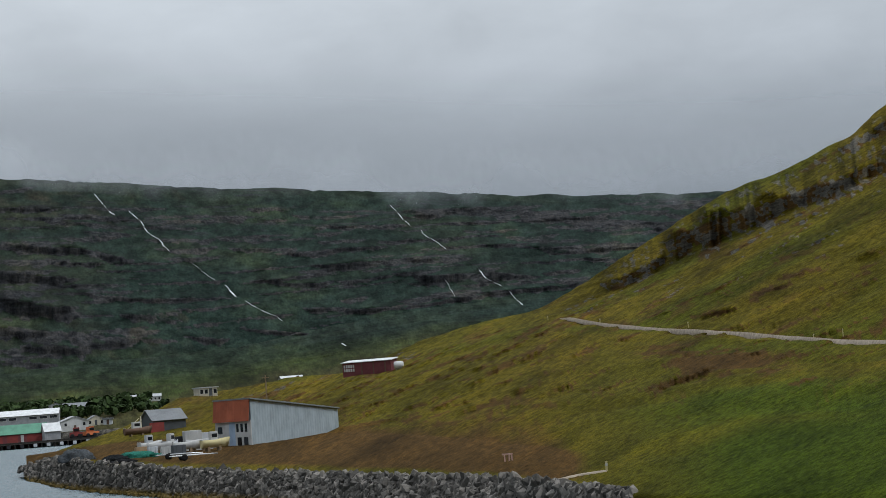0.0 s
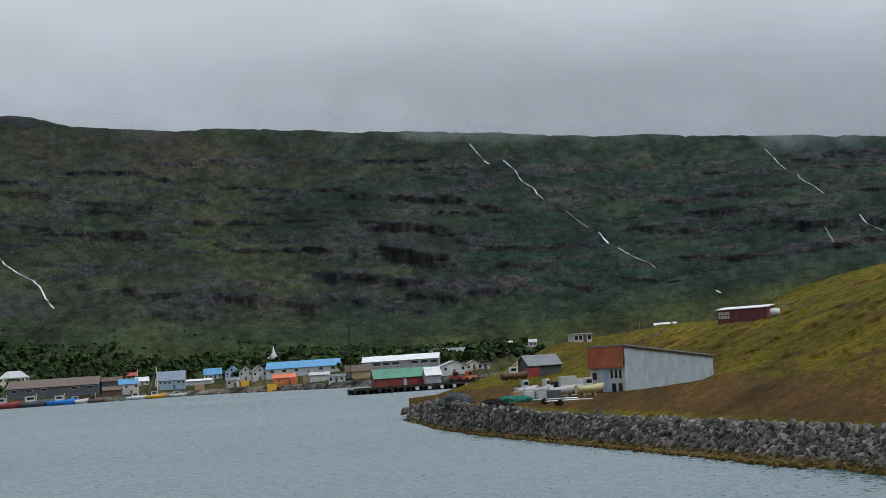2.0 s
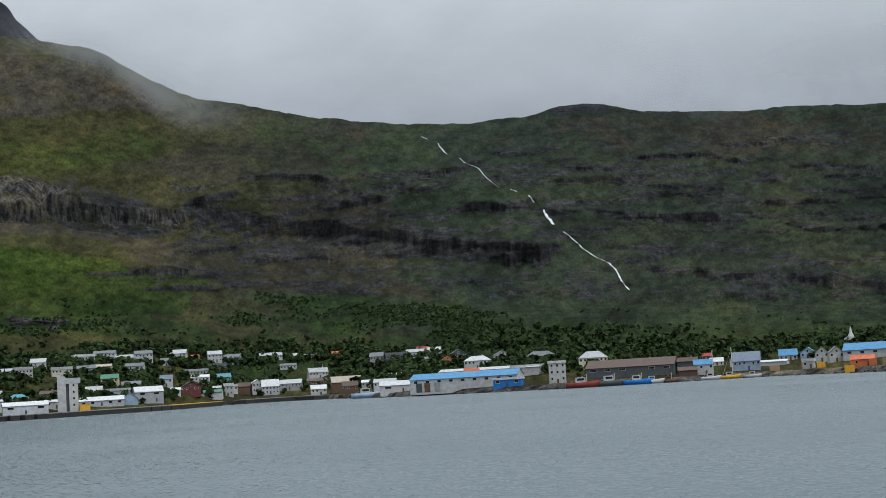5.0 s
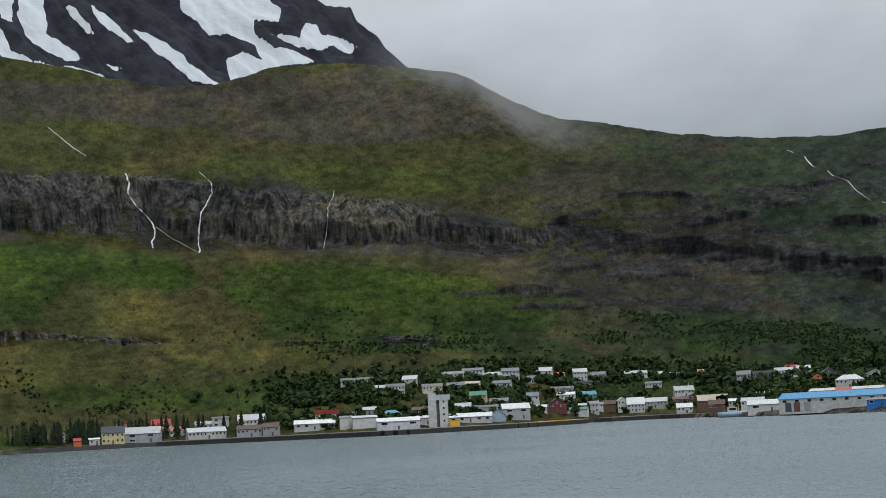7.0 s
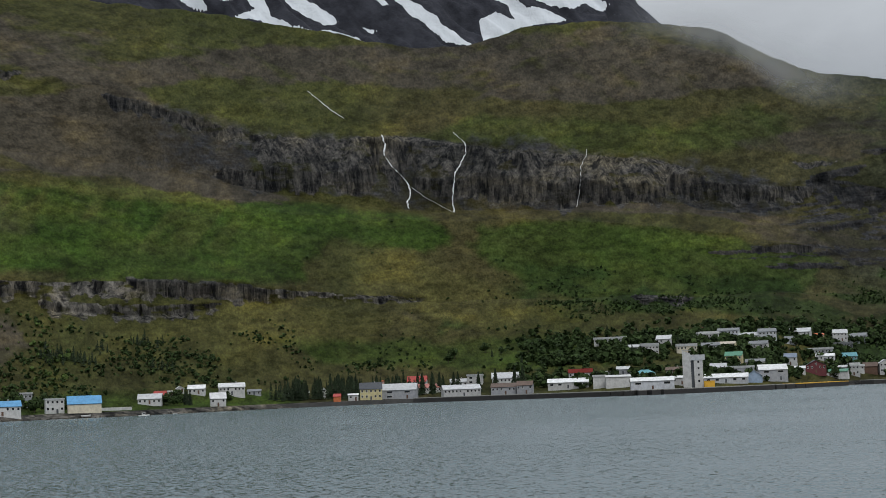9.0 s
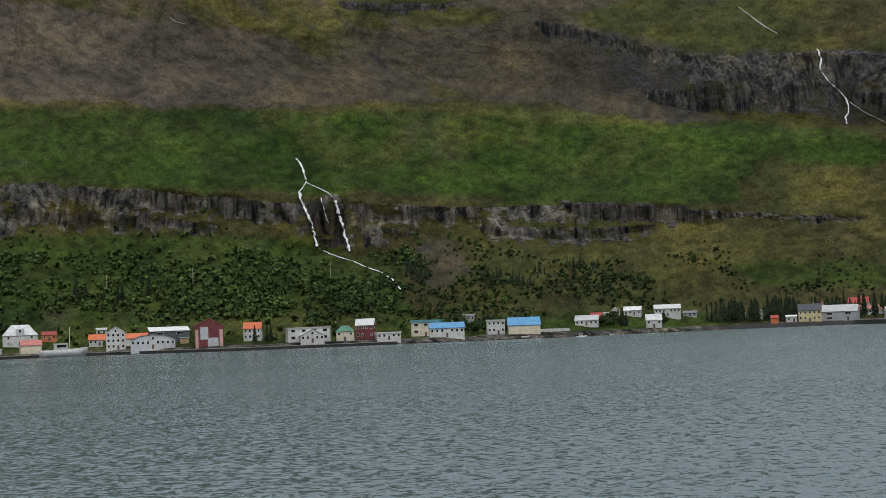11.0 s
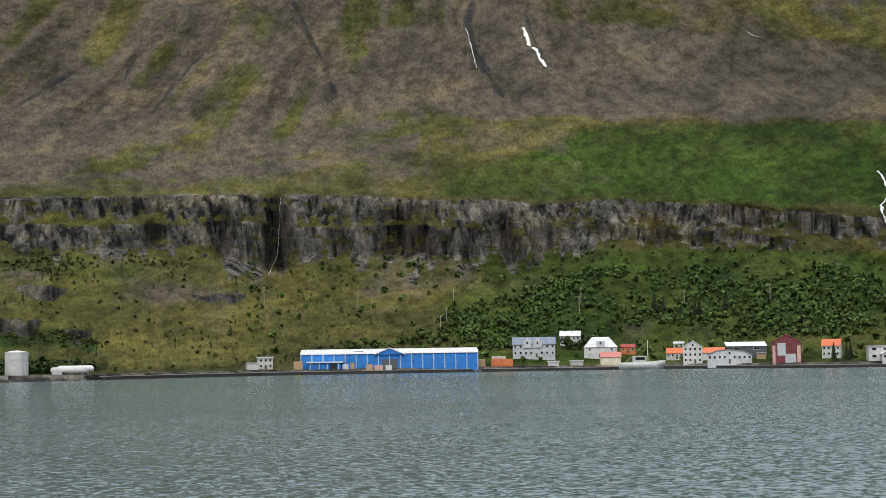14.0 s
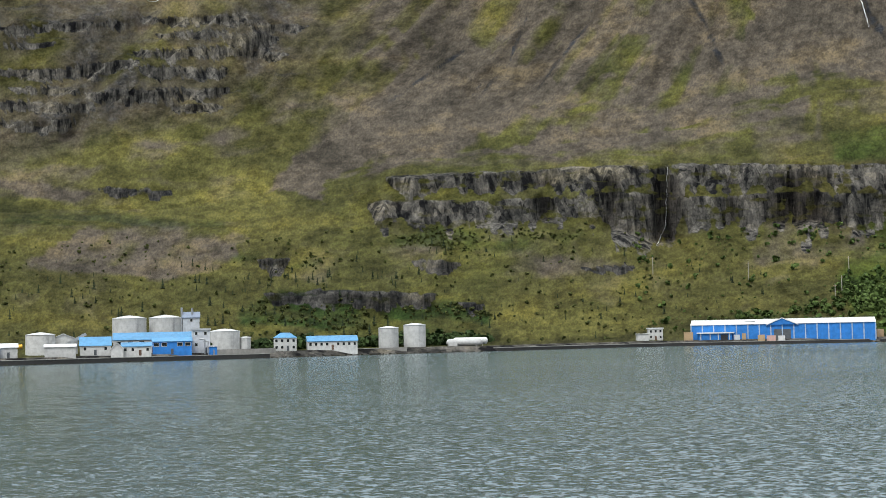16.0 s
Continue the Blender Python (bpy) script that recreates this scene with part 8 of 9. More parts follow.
def wedge_shed():
    """Long pale shed that grows lower uphill, with a white front under a steep rusty roof edge."""
    p = [at(8.15, 219), at(6.9, 213), at(3.81, 244)]
    p.append(p[0] + (p[2] - p[1]))
    root = new("shed")
    root.location = (p[1].x, p[1].y, 2.9)
    tagged(root, "pale blue-grey shed with a rusty orange roof front", "shed")
    q = [v - Vector((p[1].x, p[1].y, 0)) for v in p]
    top = [5.75, 5.75, 3.4, 3.4]
    low = [-1.0, -1.0, -0.6, -0.6]
    grey = paint("pale blue sheet wall", (0.40, 0.47, 0.52), 0.6, 0.0, 1.2)
    bm = bmesh.new()
    lo, hi = [bm.verts.new((v.x, v.y, z)) for v, z in zip(q, low)], [bm.verts.new((v.x, v.y, z)) for v, z in zip(q, top)]
    for i in range(4):
        bm.faces.new((lo[i], lo[(i + 1) % 4], hi[(i + 1) % 4], hi[i]))
    bm.faces.new(hi), bm.faces.new(lo[::-1])
    bmesh.ops.recalc_face_normals(bm, faces=bm.faces)
    part("wall", bm, grey, root)
    along, back = (q[1] - q[0]).normalized(), (q[2] - q[1]).normalized()
    out = -back
    bm = bmesh.new()
    roof = [v + Vector((0, 0, z)) + e for v, z, e in zip(q, top, (-along * 0.3 + out * 0.3, along * 0.3 + out * 0.3, along * 0.3 + back * 0.3, -along * 0.3 + back * 0.3))]
    a, b = [bm.verts.new(v + Vector((0, 0, 0.01))) for v in roof], [bm.verts.new(v + Vector((0, 0, 0.2))) for v in roof]
    for i in range(4):
        bm.faces.new((a[i], a[(i + 1) % 4], b[(i + 1) % 4], b[i]))
    bm.faces.new(b), bm.faces.new(a[::-1])
    bmesh.ops.recalc_face_normals(bm, faces=bm.faces)
    part("roof", bm, paint("dull grey roof", (0.20, 0.22, 0.23), 0.7), root)
    # the front, across from q0 to q1
    wide = (q[1] - q[0]).length
    front = Matrix.Translation(q[0]) @ Matrix.Rotation(math.atan2(along.y, along.x), 4, "Z")

    def on_front(name, x0, x1, z0, z1, y, mat, label=""):
        bm = bmesh.new()
        box(bm, x0, -y, z0, x1, -0.004, z1)
        o = part(name, bm, mat, root, label)
        o.matrix_local = front
        return o
    on_front("front_wall", 0, wide, -1.0, 3.0, 0.12, wall_paint("white"))
    rust = paint("rusty orange sheet", (0.42, 0.12, 0.06), 0.75, 0.0, 3.0)
    for i in range(5):
        bm = bmesh.new()
        x0, x1 = wide * i / 5 + 0.01, wide * (i + 1) / 5 - 0.01
        vs = [bm.verts.new(c) for c in ((x0, -0.55, 2.9), (x1, -0.55, 2.9), (x1, -0.18, 5.8), (x0, -0.18, 5.8), (x0, -0.45, 2.9), (x1, -0.45, 2.9), (x1, -0.08, 5.8), (x0, -0.08, 5.8))]
        for f in ((0, 1, 2, 3), (7, 6, 5, 4), (0, 4, 5, 1), (1, 5, 6, 2), (2, 6, 7, 3), (3, 7, 4, 0)):
            bm.faces.new([vs[k] for k in f])
        o = part("roof_sheet", bm, rust, root, "rusty orange corrugated sheet")
        o.matrix_local = front
    on_front("door", wide * 0.40, wide * 0.56, -0.9, 2.8, 0.16, wall_paint("pale blue"))
    for x in (0.60, 0.72, 0.84):
        on_front("window", wide * x, wide * (x + 0.06), 1.5, 2.6, 0.17, GLASS)
    for x in (0.62, 0.80):
        on_front("window", wide * x, wide * (x + 0.11), -0.4, 0.8, 0.17, GLASS)
    on_front("window", wide * 0.08, wide * 0.2, 1.4, 2.3, 0.17, GLASS)


wedge_shed()

rc = building(2.55, 424, 13.2, 6.5, 3.3, 3.9, "mono", "dark red", "white", "dark red cabin with a flat white roof on the hillside", turn=-16, cols=0, rows=0, ground=near_z)
for i in range(3):
    block("batten", rc, -1.5 + 3.2 * i, -3.36, -0.2, -1.2 + 3.2 * i, -3.254, 3.1, wall_paint("brown"))
for i in range(5):
    for j in range(2):
        block("pane", rc, -6.3 + 0.62 * i, -3.32, 1.0 + 1.0 * j, -5.85 + 0.62 * i, -3.254, 1.8 + 1.0 * j, wall_paint("white"), "white window panel")
wt_ = near_thing("water_tank", 1.52, 418, 0, "white plastic tank beside the red cabin", "tank")
bm = bmesh.new()
lathe(bm, [(0.6, -1.3), (1.0, -1.1), (1.1, 0), (1.0, 1.1), (0.6, 1.3)], 18)
bmesh.ops.transform(bm, matrix=Matrix.Translation((0, 0, 1.0)) @ pose(0, 0, 0, 0, 90, 0), verts=bm.verts)
part("tank", bm, wall_paint("white"), wt_)
for x in (-0.7, 0.7):
    block("saddle", wt_, x - 0.15, -0.6, -0.5, x + 0.15, 0.6, 0.3, CONCRETE)
building(5.39, 556, 7.4, 6, 1.0, 2.1, "gable", "white", "white", "small white cabin on the crest of the hill", turn=10, cols=2, rows=1, ground=near_z)
ck = building(8.44, 466, 5.4, 5, 2.2, 2.5, "flat", "cream", "light grey", "flat concrete house on the low crest", turn=20, cols=4, rows=1, ground=near_z)
building(9.97, 338, 7.4, 6, 2.1, 4.2, "gable", "dark grey", "grey", "weathered dark barn with a red side door", "barn", turn=25, cols=0, rows=0, ground=near_z)
bd = near_thing("barn_door", 10.2, 333.5, 25, "faded red sliding barn door panel", "door")
block("panel", bd, -1.6, -0.1, -0.4, 1.6, 0.1, 1.9, wall_paint("red"))
boat(10.9, 326, near_z(10.9, 326) + 0.3, 5.2, 20, "brown", "white", "brown and white fishing boat standing ashore near a barn", 3.6, "", "chocks")

# boats and gear by the shed
YARD = [(8.25, 203, 3.4, 25, "pale yellow", "white", "yellow and white boat ashore beside the shed"), (8.75, 208, 3.6, -30, "white", None, "white upturned boat leaning by the shed"),
        (9.25, 205, 3.2, 10, "white", None, "small white boat among yard gear"), (9.75, 212, 3.4, 60, "light grey", "white", "old grey boat ashore in the yard"),
        (10.15, 207, 3.0, -15, "white", None, "white dinghy ashore in the yard"), (10.5, 216, 3.2, 35, "white", "light grey", "small cabin boat ashore in the yard")]
for az, r, ln, tn, hc, cc, lb_ in YARD:
    boat(az, r, near_z(az, r) + 0.45, ln, tn, hc, cc, lb_, 0, "boats in the yard", "chocks")
for az, r, w, h, c, lb_ in ((9.0, 213, 2.2, 2.6, "white", "white box body of an old truck"), (8.55, 214, 2.4, 2.2, "light grey", "grey cabin box in the yard"), (9.5, 199, 1.6, 1.2, "dark grey", "dark engine crate in the yard"),
                            (9.95, 201, 1.2, 1.0, "white", "white fish tub in the yard"), (10.4, 202, 1.2, 1.1, "light grey", "grey fish tub in the yard"), (10.8, 207, 1.4, 1.0, "tan", "tan pallet stack in the yard"), (9.35, 214, 1.8, 1.9, "black", "black tarpaulin-covered load in the yard")):
    crate(az, r, w, h, c, lb_, 15, near_z(az, r), "crate" if "cr" in lb_ else "box")


def trailer(az, r, turn):
    t = near_thing("boat_trailer", az, r, turn, "low steel boat trailer with two wheels", "trailer")
    bm = bmesh.new()
    for y in (-0.7, 0.7):
        rod(bm, (-2.2, y, 0.55), (1.6, y, 0.55), 0.07)
        rod(bm, (1.6, y, 0.55), (3.0, 0, 0.5), 0.07)
    for x in (-2.0, -0.6, 0.8):
        rod(bm, (x, -0.7, 0.55), (x, 0.7, 0.55), 0.06)
    part("frame", bm, STEEL, t)
    for y in (-0.95, 0.95):
        bm = bmesh.new()
        lathe(bm, [(0.15, -0.1), (0.32, -0.1), (0.36, 0), (0.32, 0.1), (0.15, 0.1)], 14)
        bmesh.ops.transform(bm, matrix=Matrix.Translation((-0.8, y, 0.36)) @ pose(0, 0, 0, 90, 0, 0), verts=bm.verts)
        part("wheel", bm, RUBBER, t)


trailer(9.1, 178, 10)
trailer(9.6, 184, -5)


def heap(name, az, r, size, height, colour, label, seed):
    """A heap of nets: a lumpy mound with folds."""
    rng = np.random.RandomState(seed)
    bm = bmesh.new()
    bmesh.ops.create_uvsphere(bm, u_segments=28, v_segments=14, radius=1)
    for v in bm.verts:
        k = 1 + 0.35 * noise.noise(v.co * 2.2 + Vector((seed, 0, 0))) + 0.15 * noise.noise(v.co * 6)
        v.co = Vector((v.co.x * size * k, v.co.y * size * 0.6 * k, max(v.co.z, -0.15) * height * k))
    for f in bm.faces:
        f.smooth = True
    m, nt, b = material(name + " twine", 0.95, 0.0, 0.1)
    pos = node(nt, "ShaderNodeNewGeometry").outputs["Position"]
    n = noise_node(nt, pos, 3.5, 5, 0.7)
    nt.links.new(ramp(nt, n, (0.35, tuple(0.35 * c for c in colour)), (0.65, colour)), b.inputs["Base Color"])
    bumped(nt, b, n, 1.0, 0.2)
    me = bpy.data.meshes.new(name)
    bm.to_mesh(me)
    bm.free()
    me.materials.append(m)
    o = new(name, me)
    o.matrix_world = Matrix.Translation(at(az, r) + Vector((0, 0, near_z(az, r)))) @ pose(0, 0, 0, 0, 0, az)
    return tagged(o, label, "net heap")


heap("net_heap", 11.0, 196, 2.6, 0.7, (0.04, 0.20, 0.15), "green heap of fishing nets on the breakwater", 3)
heap("net_heap", 10.6, 199, 1.8, 0.5, (0.05, 0.22, 0.18), "smaller green heap of fishing nets", 8)
heap("rope_heap", 11.7, 182, 1.7, 0.8, (0.02, 0.022, 0.024), "dark heap of old nets and rope", 5)
heap("rope_heap", 11.4, 176, 1.6, 0.5, (0.018, 0.018, 0.02), "low black heap of rope on the breakwater", 6)
heap("tarp_heap", 13.05, 198, 2.0, 1.3, (0.10, 0.11, 0.12), "grey tarpaulin heap at the breakwater end", 7)

# a pale bench-like frame on the brown field, and the marker posts
fr = near_thing("timber_frame", -2.15, 116, 20, "small pale pink timber frame on the field", "frame")
for x in (-0.3, 0.05, 0.25):
    block("leg", fr, x - 0.04, -0.05, -0.3, x + 0.04, 0.05, 0.45, wall_paint("pink"))
block("rail", fr, -0.45, -0.06, 0.454, 0.32, 0.06, 0.55, wall_paint("pink"))
for az, r, h in ((-5.6, 92, 0.55), (-3.95, 452, 1.2), (-5.8, 402, 1.2), (-8.9, 334, 1.2), (-14.2, 246, 1.2), (-13.2, 255, 1.0)):
    p = near_thing("marker_post", az, r, 0, "thin pale yellow marker post in the grass", "post", "marker posts")
    block("post", p, -0.07, -0.07, -0.4, 0.07, 0.07, h, wall_paint("pale yellow"))
    block("band", p, -0.08, -0.08, h - 0.25, 0.08, 0.08, h - 0.12, wall_paint("white"))
pl = near_thing("utility_pole", 6.3, 330, 0, "thin dark timber pole on the grassy slope", "utility pole")
bm = bmesh.new()
rod(bm, (0, 0, -1), (0, 0, 7.5), 0.12, 6)
part("pole", bm, TIMBER, pl)
block("crossarm", pl, -0.7, -0.06, 6.8, 0.7, 0.06, 6.95, TIMBER)


# the gravel road across the hill
def road_strip(name, bearings, dist, wide, high, label):
    az = np.linspace(bearings[0], bearings[-1], 120)
    r = np.interp(az, bearings, dist)
    m, nt, b = material("pale gravel", 0.95, 0.0, 0.15)
    pos = node(nt, "ShaderNodeNewGeometry").outputs["Position"]
    n = noise_node(nt, pos, 1.2, 6, 0.7)
    nt.links.new(ramp(nt, n, (0.35, (0.19, 0.155, 0.115)), (0.65, (0.36, 0.305, 0.235))), b.inputs["Base Color"])
    bumped(nt, b, n, 0.5, 0.05)
    bm = bmesh.new()
    last = None
    base = np.array([near_z(a, d) for a, d in zip(az, r)])
    base = np.convolve(np.pad(base, 12, "edge"), np.ones(25) / 25, "valid") + high
    edge = [np.convolve(np.pad(np.array([near_z(a, d + wide * off) for a, d in zip(az, r)]), 6, "edge"), np.ones(13) / 13, "valid") - 0.25 for off in (-1.5, 1.5)]
    for i, (a, d, h) in enumerate(zip(az, r, base)):
        row = []
        for k, off in enumerate((-1.5, -1, -0.5, 0, 0.5, 1, 1.5)):
            p = at(a, d + wide * off)
            row.append(bm.verts.new((p.x, p.y, h if 0 < k < 6 else edge[0 if k == 0 else 1][i])))
        if last:
            for k in range(6):
                bm.faces.new((last[k], last[k + 1], row[k + 1], row[k])).smooth = True
        last = row
    bmesh.ops.recalc_face_normals(bm, faces=bm.faces)
    me = bpy.data.meshes.new(name)
    bm.to_mesh(me)
    bm.free()
    me.materials.append(m)
    tagged(new(name, me), label, "road", kind="structure")


road_strip("road", [-17.5, -14.89, -13.76, -12.42, -11.07, -9.51, -8.13, -6.55, -4.76, -3.7], [205, 231, 243, 267, 288, 313, 343, 374, 425, 500], 2.6, 0.3, "pale gravel road across the grassy hillside")
road_strip("track", [-5.6, -4.5, -3.2, -2.0, -0.9], [92, 93, 92, 90, 91], 0.5, 0.06, "narrow pale gravel track on the brown field")

# ---- low cloud that hangs on the ridge ----
def cloud_material():
    m = bpy.data.materials.new("low cloud")
    m.use_nodes = True
    nt = m.node_tree
    nt.nodes.clear()
    out, mix, tr = nt.nodes.new("ShaderNodeOutputMaterial"), nt.nodes.new("ShaderNodeMixShader"), nt.nodes.new("ShaderNodeBsdfTransparent")
    both, df, tl = nt.nodes.new("ShaderNodeMixShader"), nt.nodes.new("ShaderNodeBsdfDiffuse"), nt.nodes.new("ShaderNodeBsdfTranslucent")
    for s in (df, tl):
        s.inputs["Color"].default_value = (0.80, 0.82, 0.85, 1)
    nt.links.new(df.outputs[0], both.inputs[1]), nt.links.new(tl.outputs[0], both.inputs[2])
    nt.links.new(attribute(nt, "veil"), mix.inputs[0])
    nt.links.new(tr.outputs[0], mix.inputs[1]), nt.links.new(both.outputs[0], mix.inputs[2])
    nt.links.new(mix.outputs[0], out.inputs[0])
    return m


CLOUD = cloud_material()


def cloud_bank(a0, a1, facing, back, below, above, dense, seed, label):
    a = np.arange(a0, a1, 0.12)
    R0, Z0 = far_bands(a)
    r = back / np.cos(np.radians(a - facing))
    n = 44
    s = np.linspace(0, 1, n)[:, None]
    top = Z0[11] * r / R0[11]
    Z = top - below + (below + above) * s
    A = np.broadcast_to(a, Z.shape)
    R = np.broadcast_to(r, Z.shape)
    wob = fbm(A * 0.8, Z / 90, 4, seed) * 0.5 + fbm(A * 0.25, Z / 200, 3, seed + 5) * 0.5
    v = smooth(0.02, 0.42, s + 0.30 * wob) * dense * smooth(a0, a0 + 5, A) * smooth(a1, a1 - 0.45 * (a1 - a0), A) * smooth(1.0, 0.35, s)
    o = grid_mesh("cloud_bank", A, R, Z, {"veil": np.clip(v, 0, 1)}, CLOUD)
    return tagged(o, label, "cloud", kind="structure")


cloud_bank(-24, 33, 6, 2680, 30, 230, 0.75, 501, "soft grey low cloud hanging on the ridge")
cloud_bank(39.5, 50, 45, 2620, 60, 60, 0.45, 521, "thin wisp of cloud on the shoulder of the peak")

# ---- trees and woods ----
def leaf_material(name, colour):
    m, nt, b = material(name, 0.85, 0.0, 0.15)
    pos = node(nt, "ShaderNodeNewGeometry")
    n = noise_node(nt, pos.outputs["Position"], 0.12, 4, 0.6)
    c = mixed(nt, pos.outputs["Random Per Island"], tuple(v * 0.7 for v in colour), tuple(v * 1.45 for v in colour))
    c = mixed(nt, 1.0, c, ramp(nt, n, (0.35, (0.6, 0.65, 0.6)), (0.65, (1.25, 1.2, 1.1))), "MULTIPLY")
    nt.links.new(c, b.inputs["Base Color"])
    return m


CONIFER, BROAD, BARK = leaf_material("dark spruce needles", (0.018, 0.028, 0.014)), leaf_material("birch and willow leaves", (0.030, 0.050, 0.016)), paint("bark", (0.08, 0.065, 0.05), 0.95)
WILLOW = leaf_material("green willow leaves", (0.060, 0.092, 0.026))
OLIVE = leaf_material("olive willow leaves", (0.056, 0.064, 0.020))


def spruce_crown(rng, tiers, spikes):
    """Crown of a spruce, 1 high: drooping whorls of pointed boughs, uneven all round."""
    vs, fs = [], []
    for t in range(tiers):
        f = t / tiers
        z, rad = 0.10 + 0.86 * f, 0.21 * (1 - f) ** 0.85 + 0.015
        for i in range(spikes):
            th = 2 * math.pi * (i + 0.5 * (t % 2) + rng.uniform(-0.3, 0.3)) / spikes
            ln, dr = rad * rng.uniform(0.7, 1.25), 0.055 * rng.uniform(0.4, 1.3)
            w = math.pi / spikes * 1.15
            k = len(vs)
            vs += [(0.02 * math.cos(th), 0.02 * math.sin(th), z + 0.10), (ln * 0.62 * math.cos(th - w), ln * 0.62 * math.sin(th - w), z - dr * 0.5), (ln * math.cos(th), ln * math.sin(th), z - dr),
                   (ln * 0.62 * math.cos(th + w), ln * 0.62 * math.sin(th + w), z - dr * 0.5)]
            fs += [(k, k + 1, k + 2), (k, k + 2, k + 3)]
    k = len(vs)
    vs += [(0.03, 0, 0.90), (-0.015, 0.026, 0.90), (-0.015, -0.026, 0.90), (0, 0, 1.0)]
    fs += [(k, k + 1, k + 3), (k + 1, k + 2, k + 3), (k + 2, k, k + 3)]
    return np.array(vs), fs


def leafy_crown(rng, leaves, size):
    """Crown of a bush or broadleaf tree in a box 1 wide and 1 high: many small clumps of leaves with gaps."""
    vs, fs = [], []
    lumps = [(rng.uniform(-0.26, 0.26), rng.uniform(-0.26, 0.26), rng.uniform(0.3, 0.72), rng.uniform(0.18, 0.30)) for _ in range(6)]
    for i in range(leaves):
        cx, cy, cz, rad = lumps[i % 6]
        d = np.array([rng.gauss(0, 1), rng.gauss(0, 1), rng.gauss(0, 1)])
        d = d / np.linalg.norm(d)
        c = np.array([cx, cy, cz]) + d * rad * rng.uniform(0.55, 1.05)
        c[2] = max(c[2], 0.03)
        u = np.cross(d, [rng.uniform(-1, 1), rng.uniform(-1, 1), rng.uniform(-1, 1)])
        u = u / (np.linalg.norm(u) + 1e-6)
        v = np.cross(d, u)
        k = len(vs)
        s = size * rng.uniform(0.7, 1.3)
        vs += [tuple(c + s * u), tuple(c + s * v), tuple(c - s * u * 0.9), tuple(c - s * v)]
        fs.append((k, k + 1, k + 2, k + 3))
    return np.array(vs), fs


def crown_mesh(name, vs, fs, mat):
    me = bpy.data.meshes.new(name)
    me.from_pydata([tuple(v) for v in vs], [], fs)
    me.materials.append(mat)
    return me


def tree_thing(kind, rng, label):
    root = new("spruce" if kind == "spruce" else "birch_tree")
    tagged(root, label, "tree", "trees among the houses")
    bm = bmesh.new()
    rod(bm, (0, 0, -0.06), (0, 0, 0.45), 0.022, 7)
    for i in range(5):
        th = rng.uniform(0, 6.28)
        rod(bm, (0, 0, 0.18 + 0.05 * i), (0.13 * math.cos(th), 0.13 * math.sin(th), 0.34 + 0.06 * i), 0.008, 4)
    part("trunk", bm, BARK, root)
    o = new("crown", crown_mesh("crown", *(spruce_crown(rng, 11, 9) if kind == "spruce" else leafy_crown(rng, 260, 0.075)), CONIFER if kind == "spruce" else BROAD))
    o.parent = root
    return root


TREE_RNG = random.Random(21)
MODELS = {"spruce": [tree_thing("spruce", TREE_RNG, "dark green spruce standing among the houses") for _ in range(3)],
          "birch": [tree_thing("birch", TREE_RNG, "round green birch tree beside the houses") for _ in range(3)]}
FIRST = {id(o) for k in MODELS.values() for o in k}


def plant(kind, az, r, h, wide=1.0):
    o = TREE_RNG.choice(MODELS[kind])
    m = Matrix.Translation(at(az, r) + Vector((0, 0, far_z(az, r) - 0.2))) @ pose(0, 0, 0, 0, 0, TREE_RNG.uniform(0, 360))
    if id(o) in FIRST:
        FIRST.discard(id(o))
        c = o
    else:
        c = copy_thing(o, m)
    c.matrix_world = m @ Matrix.Diagonal((h * wide, h * wide, h, 1))


# rows and groups of tall trees behind the houses
for az0, az1, back, n, lo, hi, kind in ((57.6, 61.6, 50, 22, 11, 16, "spruce"), (55.4, 57.2, 55, 8, 12, 17, "spruce"), (52.6, 54.8, 58, 6, 11, 16, "spruce"), (62.5, 66.0, 60, 8, 5, 9, "birch"),
                                      (67.6, 70.4, 44, 10, 7, 12, "birch"), (70.6, 72.6, 60, 7, 7, 11, "birch"), (77.2, 78.6, 30, 3, 7, 10, "spruce"), (74.2, 75.4, 34, 3, 6, 9, "birch"),
                                      (64.2, 65.2, 40, 3, 7, 9, "spruce"), (82.8, 84.6, 160, 6, 9, 13, "spruce"), (81.6, 82.4, 190, 3, 9, 12, "spruce"), (86.6, 88.2, 96, 5, 6, 9, "birch")):
    for i in range(n):
        az = TREE_RNG.uniform(az0, az1)
        plant(kind, az, float(far_bands(np.array([az, az + 0.1]))[0][1][0]) + back + TREE_RNG.uniform(-12, 18), TREE_RNG.uniform(lo, hi), 1.0 if kind == "spruce" else 0.9)
for i in range(90):
    az = TREE_RNG.uniform(26, 56)
    plant("birch" if TREE_RNG.random() < 0.75 else "spruce", az, float(far_bands(np.array([az, az + 0.1]))[0][1][0]) + TREE_RNG.uniform(70, 300), TREE_RNG.uniform(6, 10), 0.95)


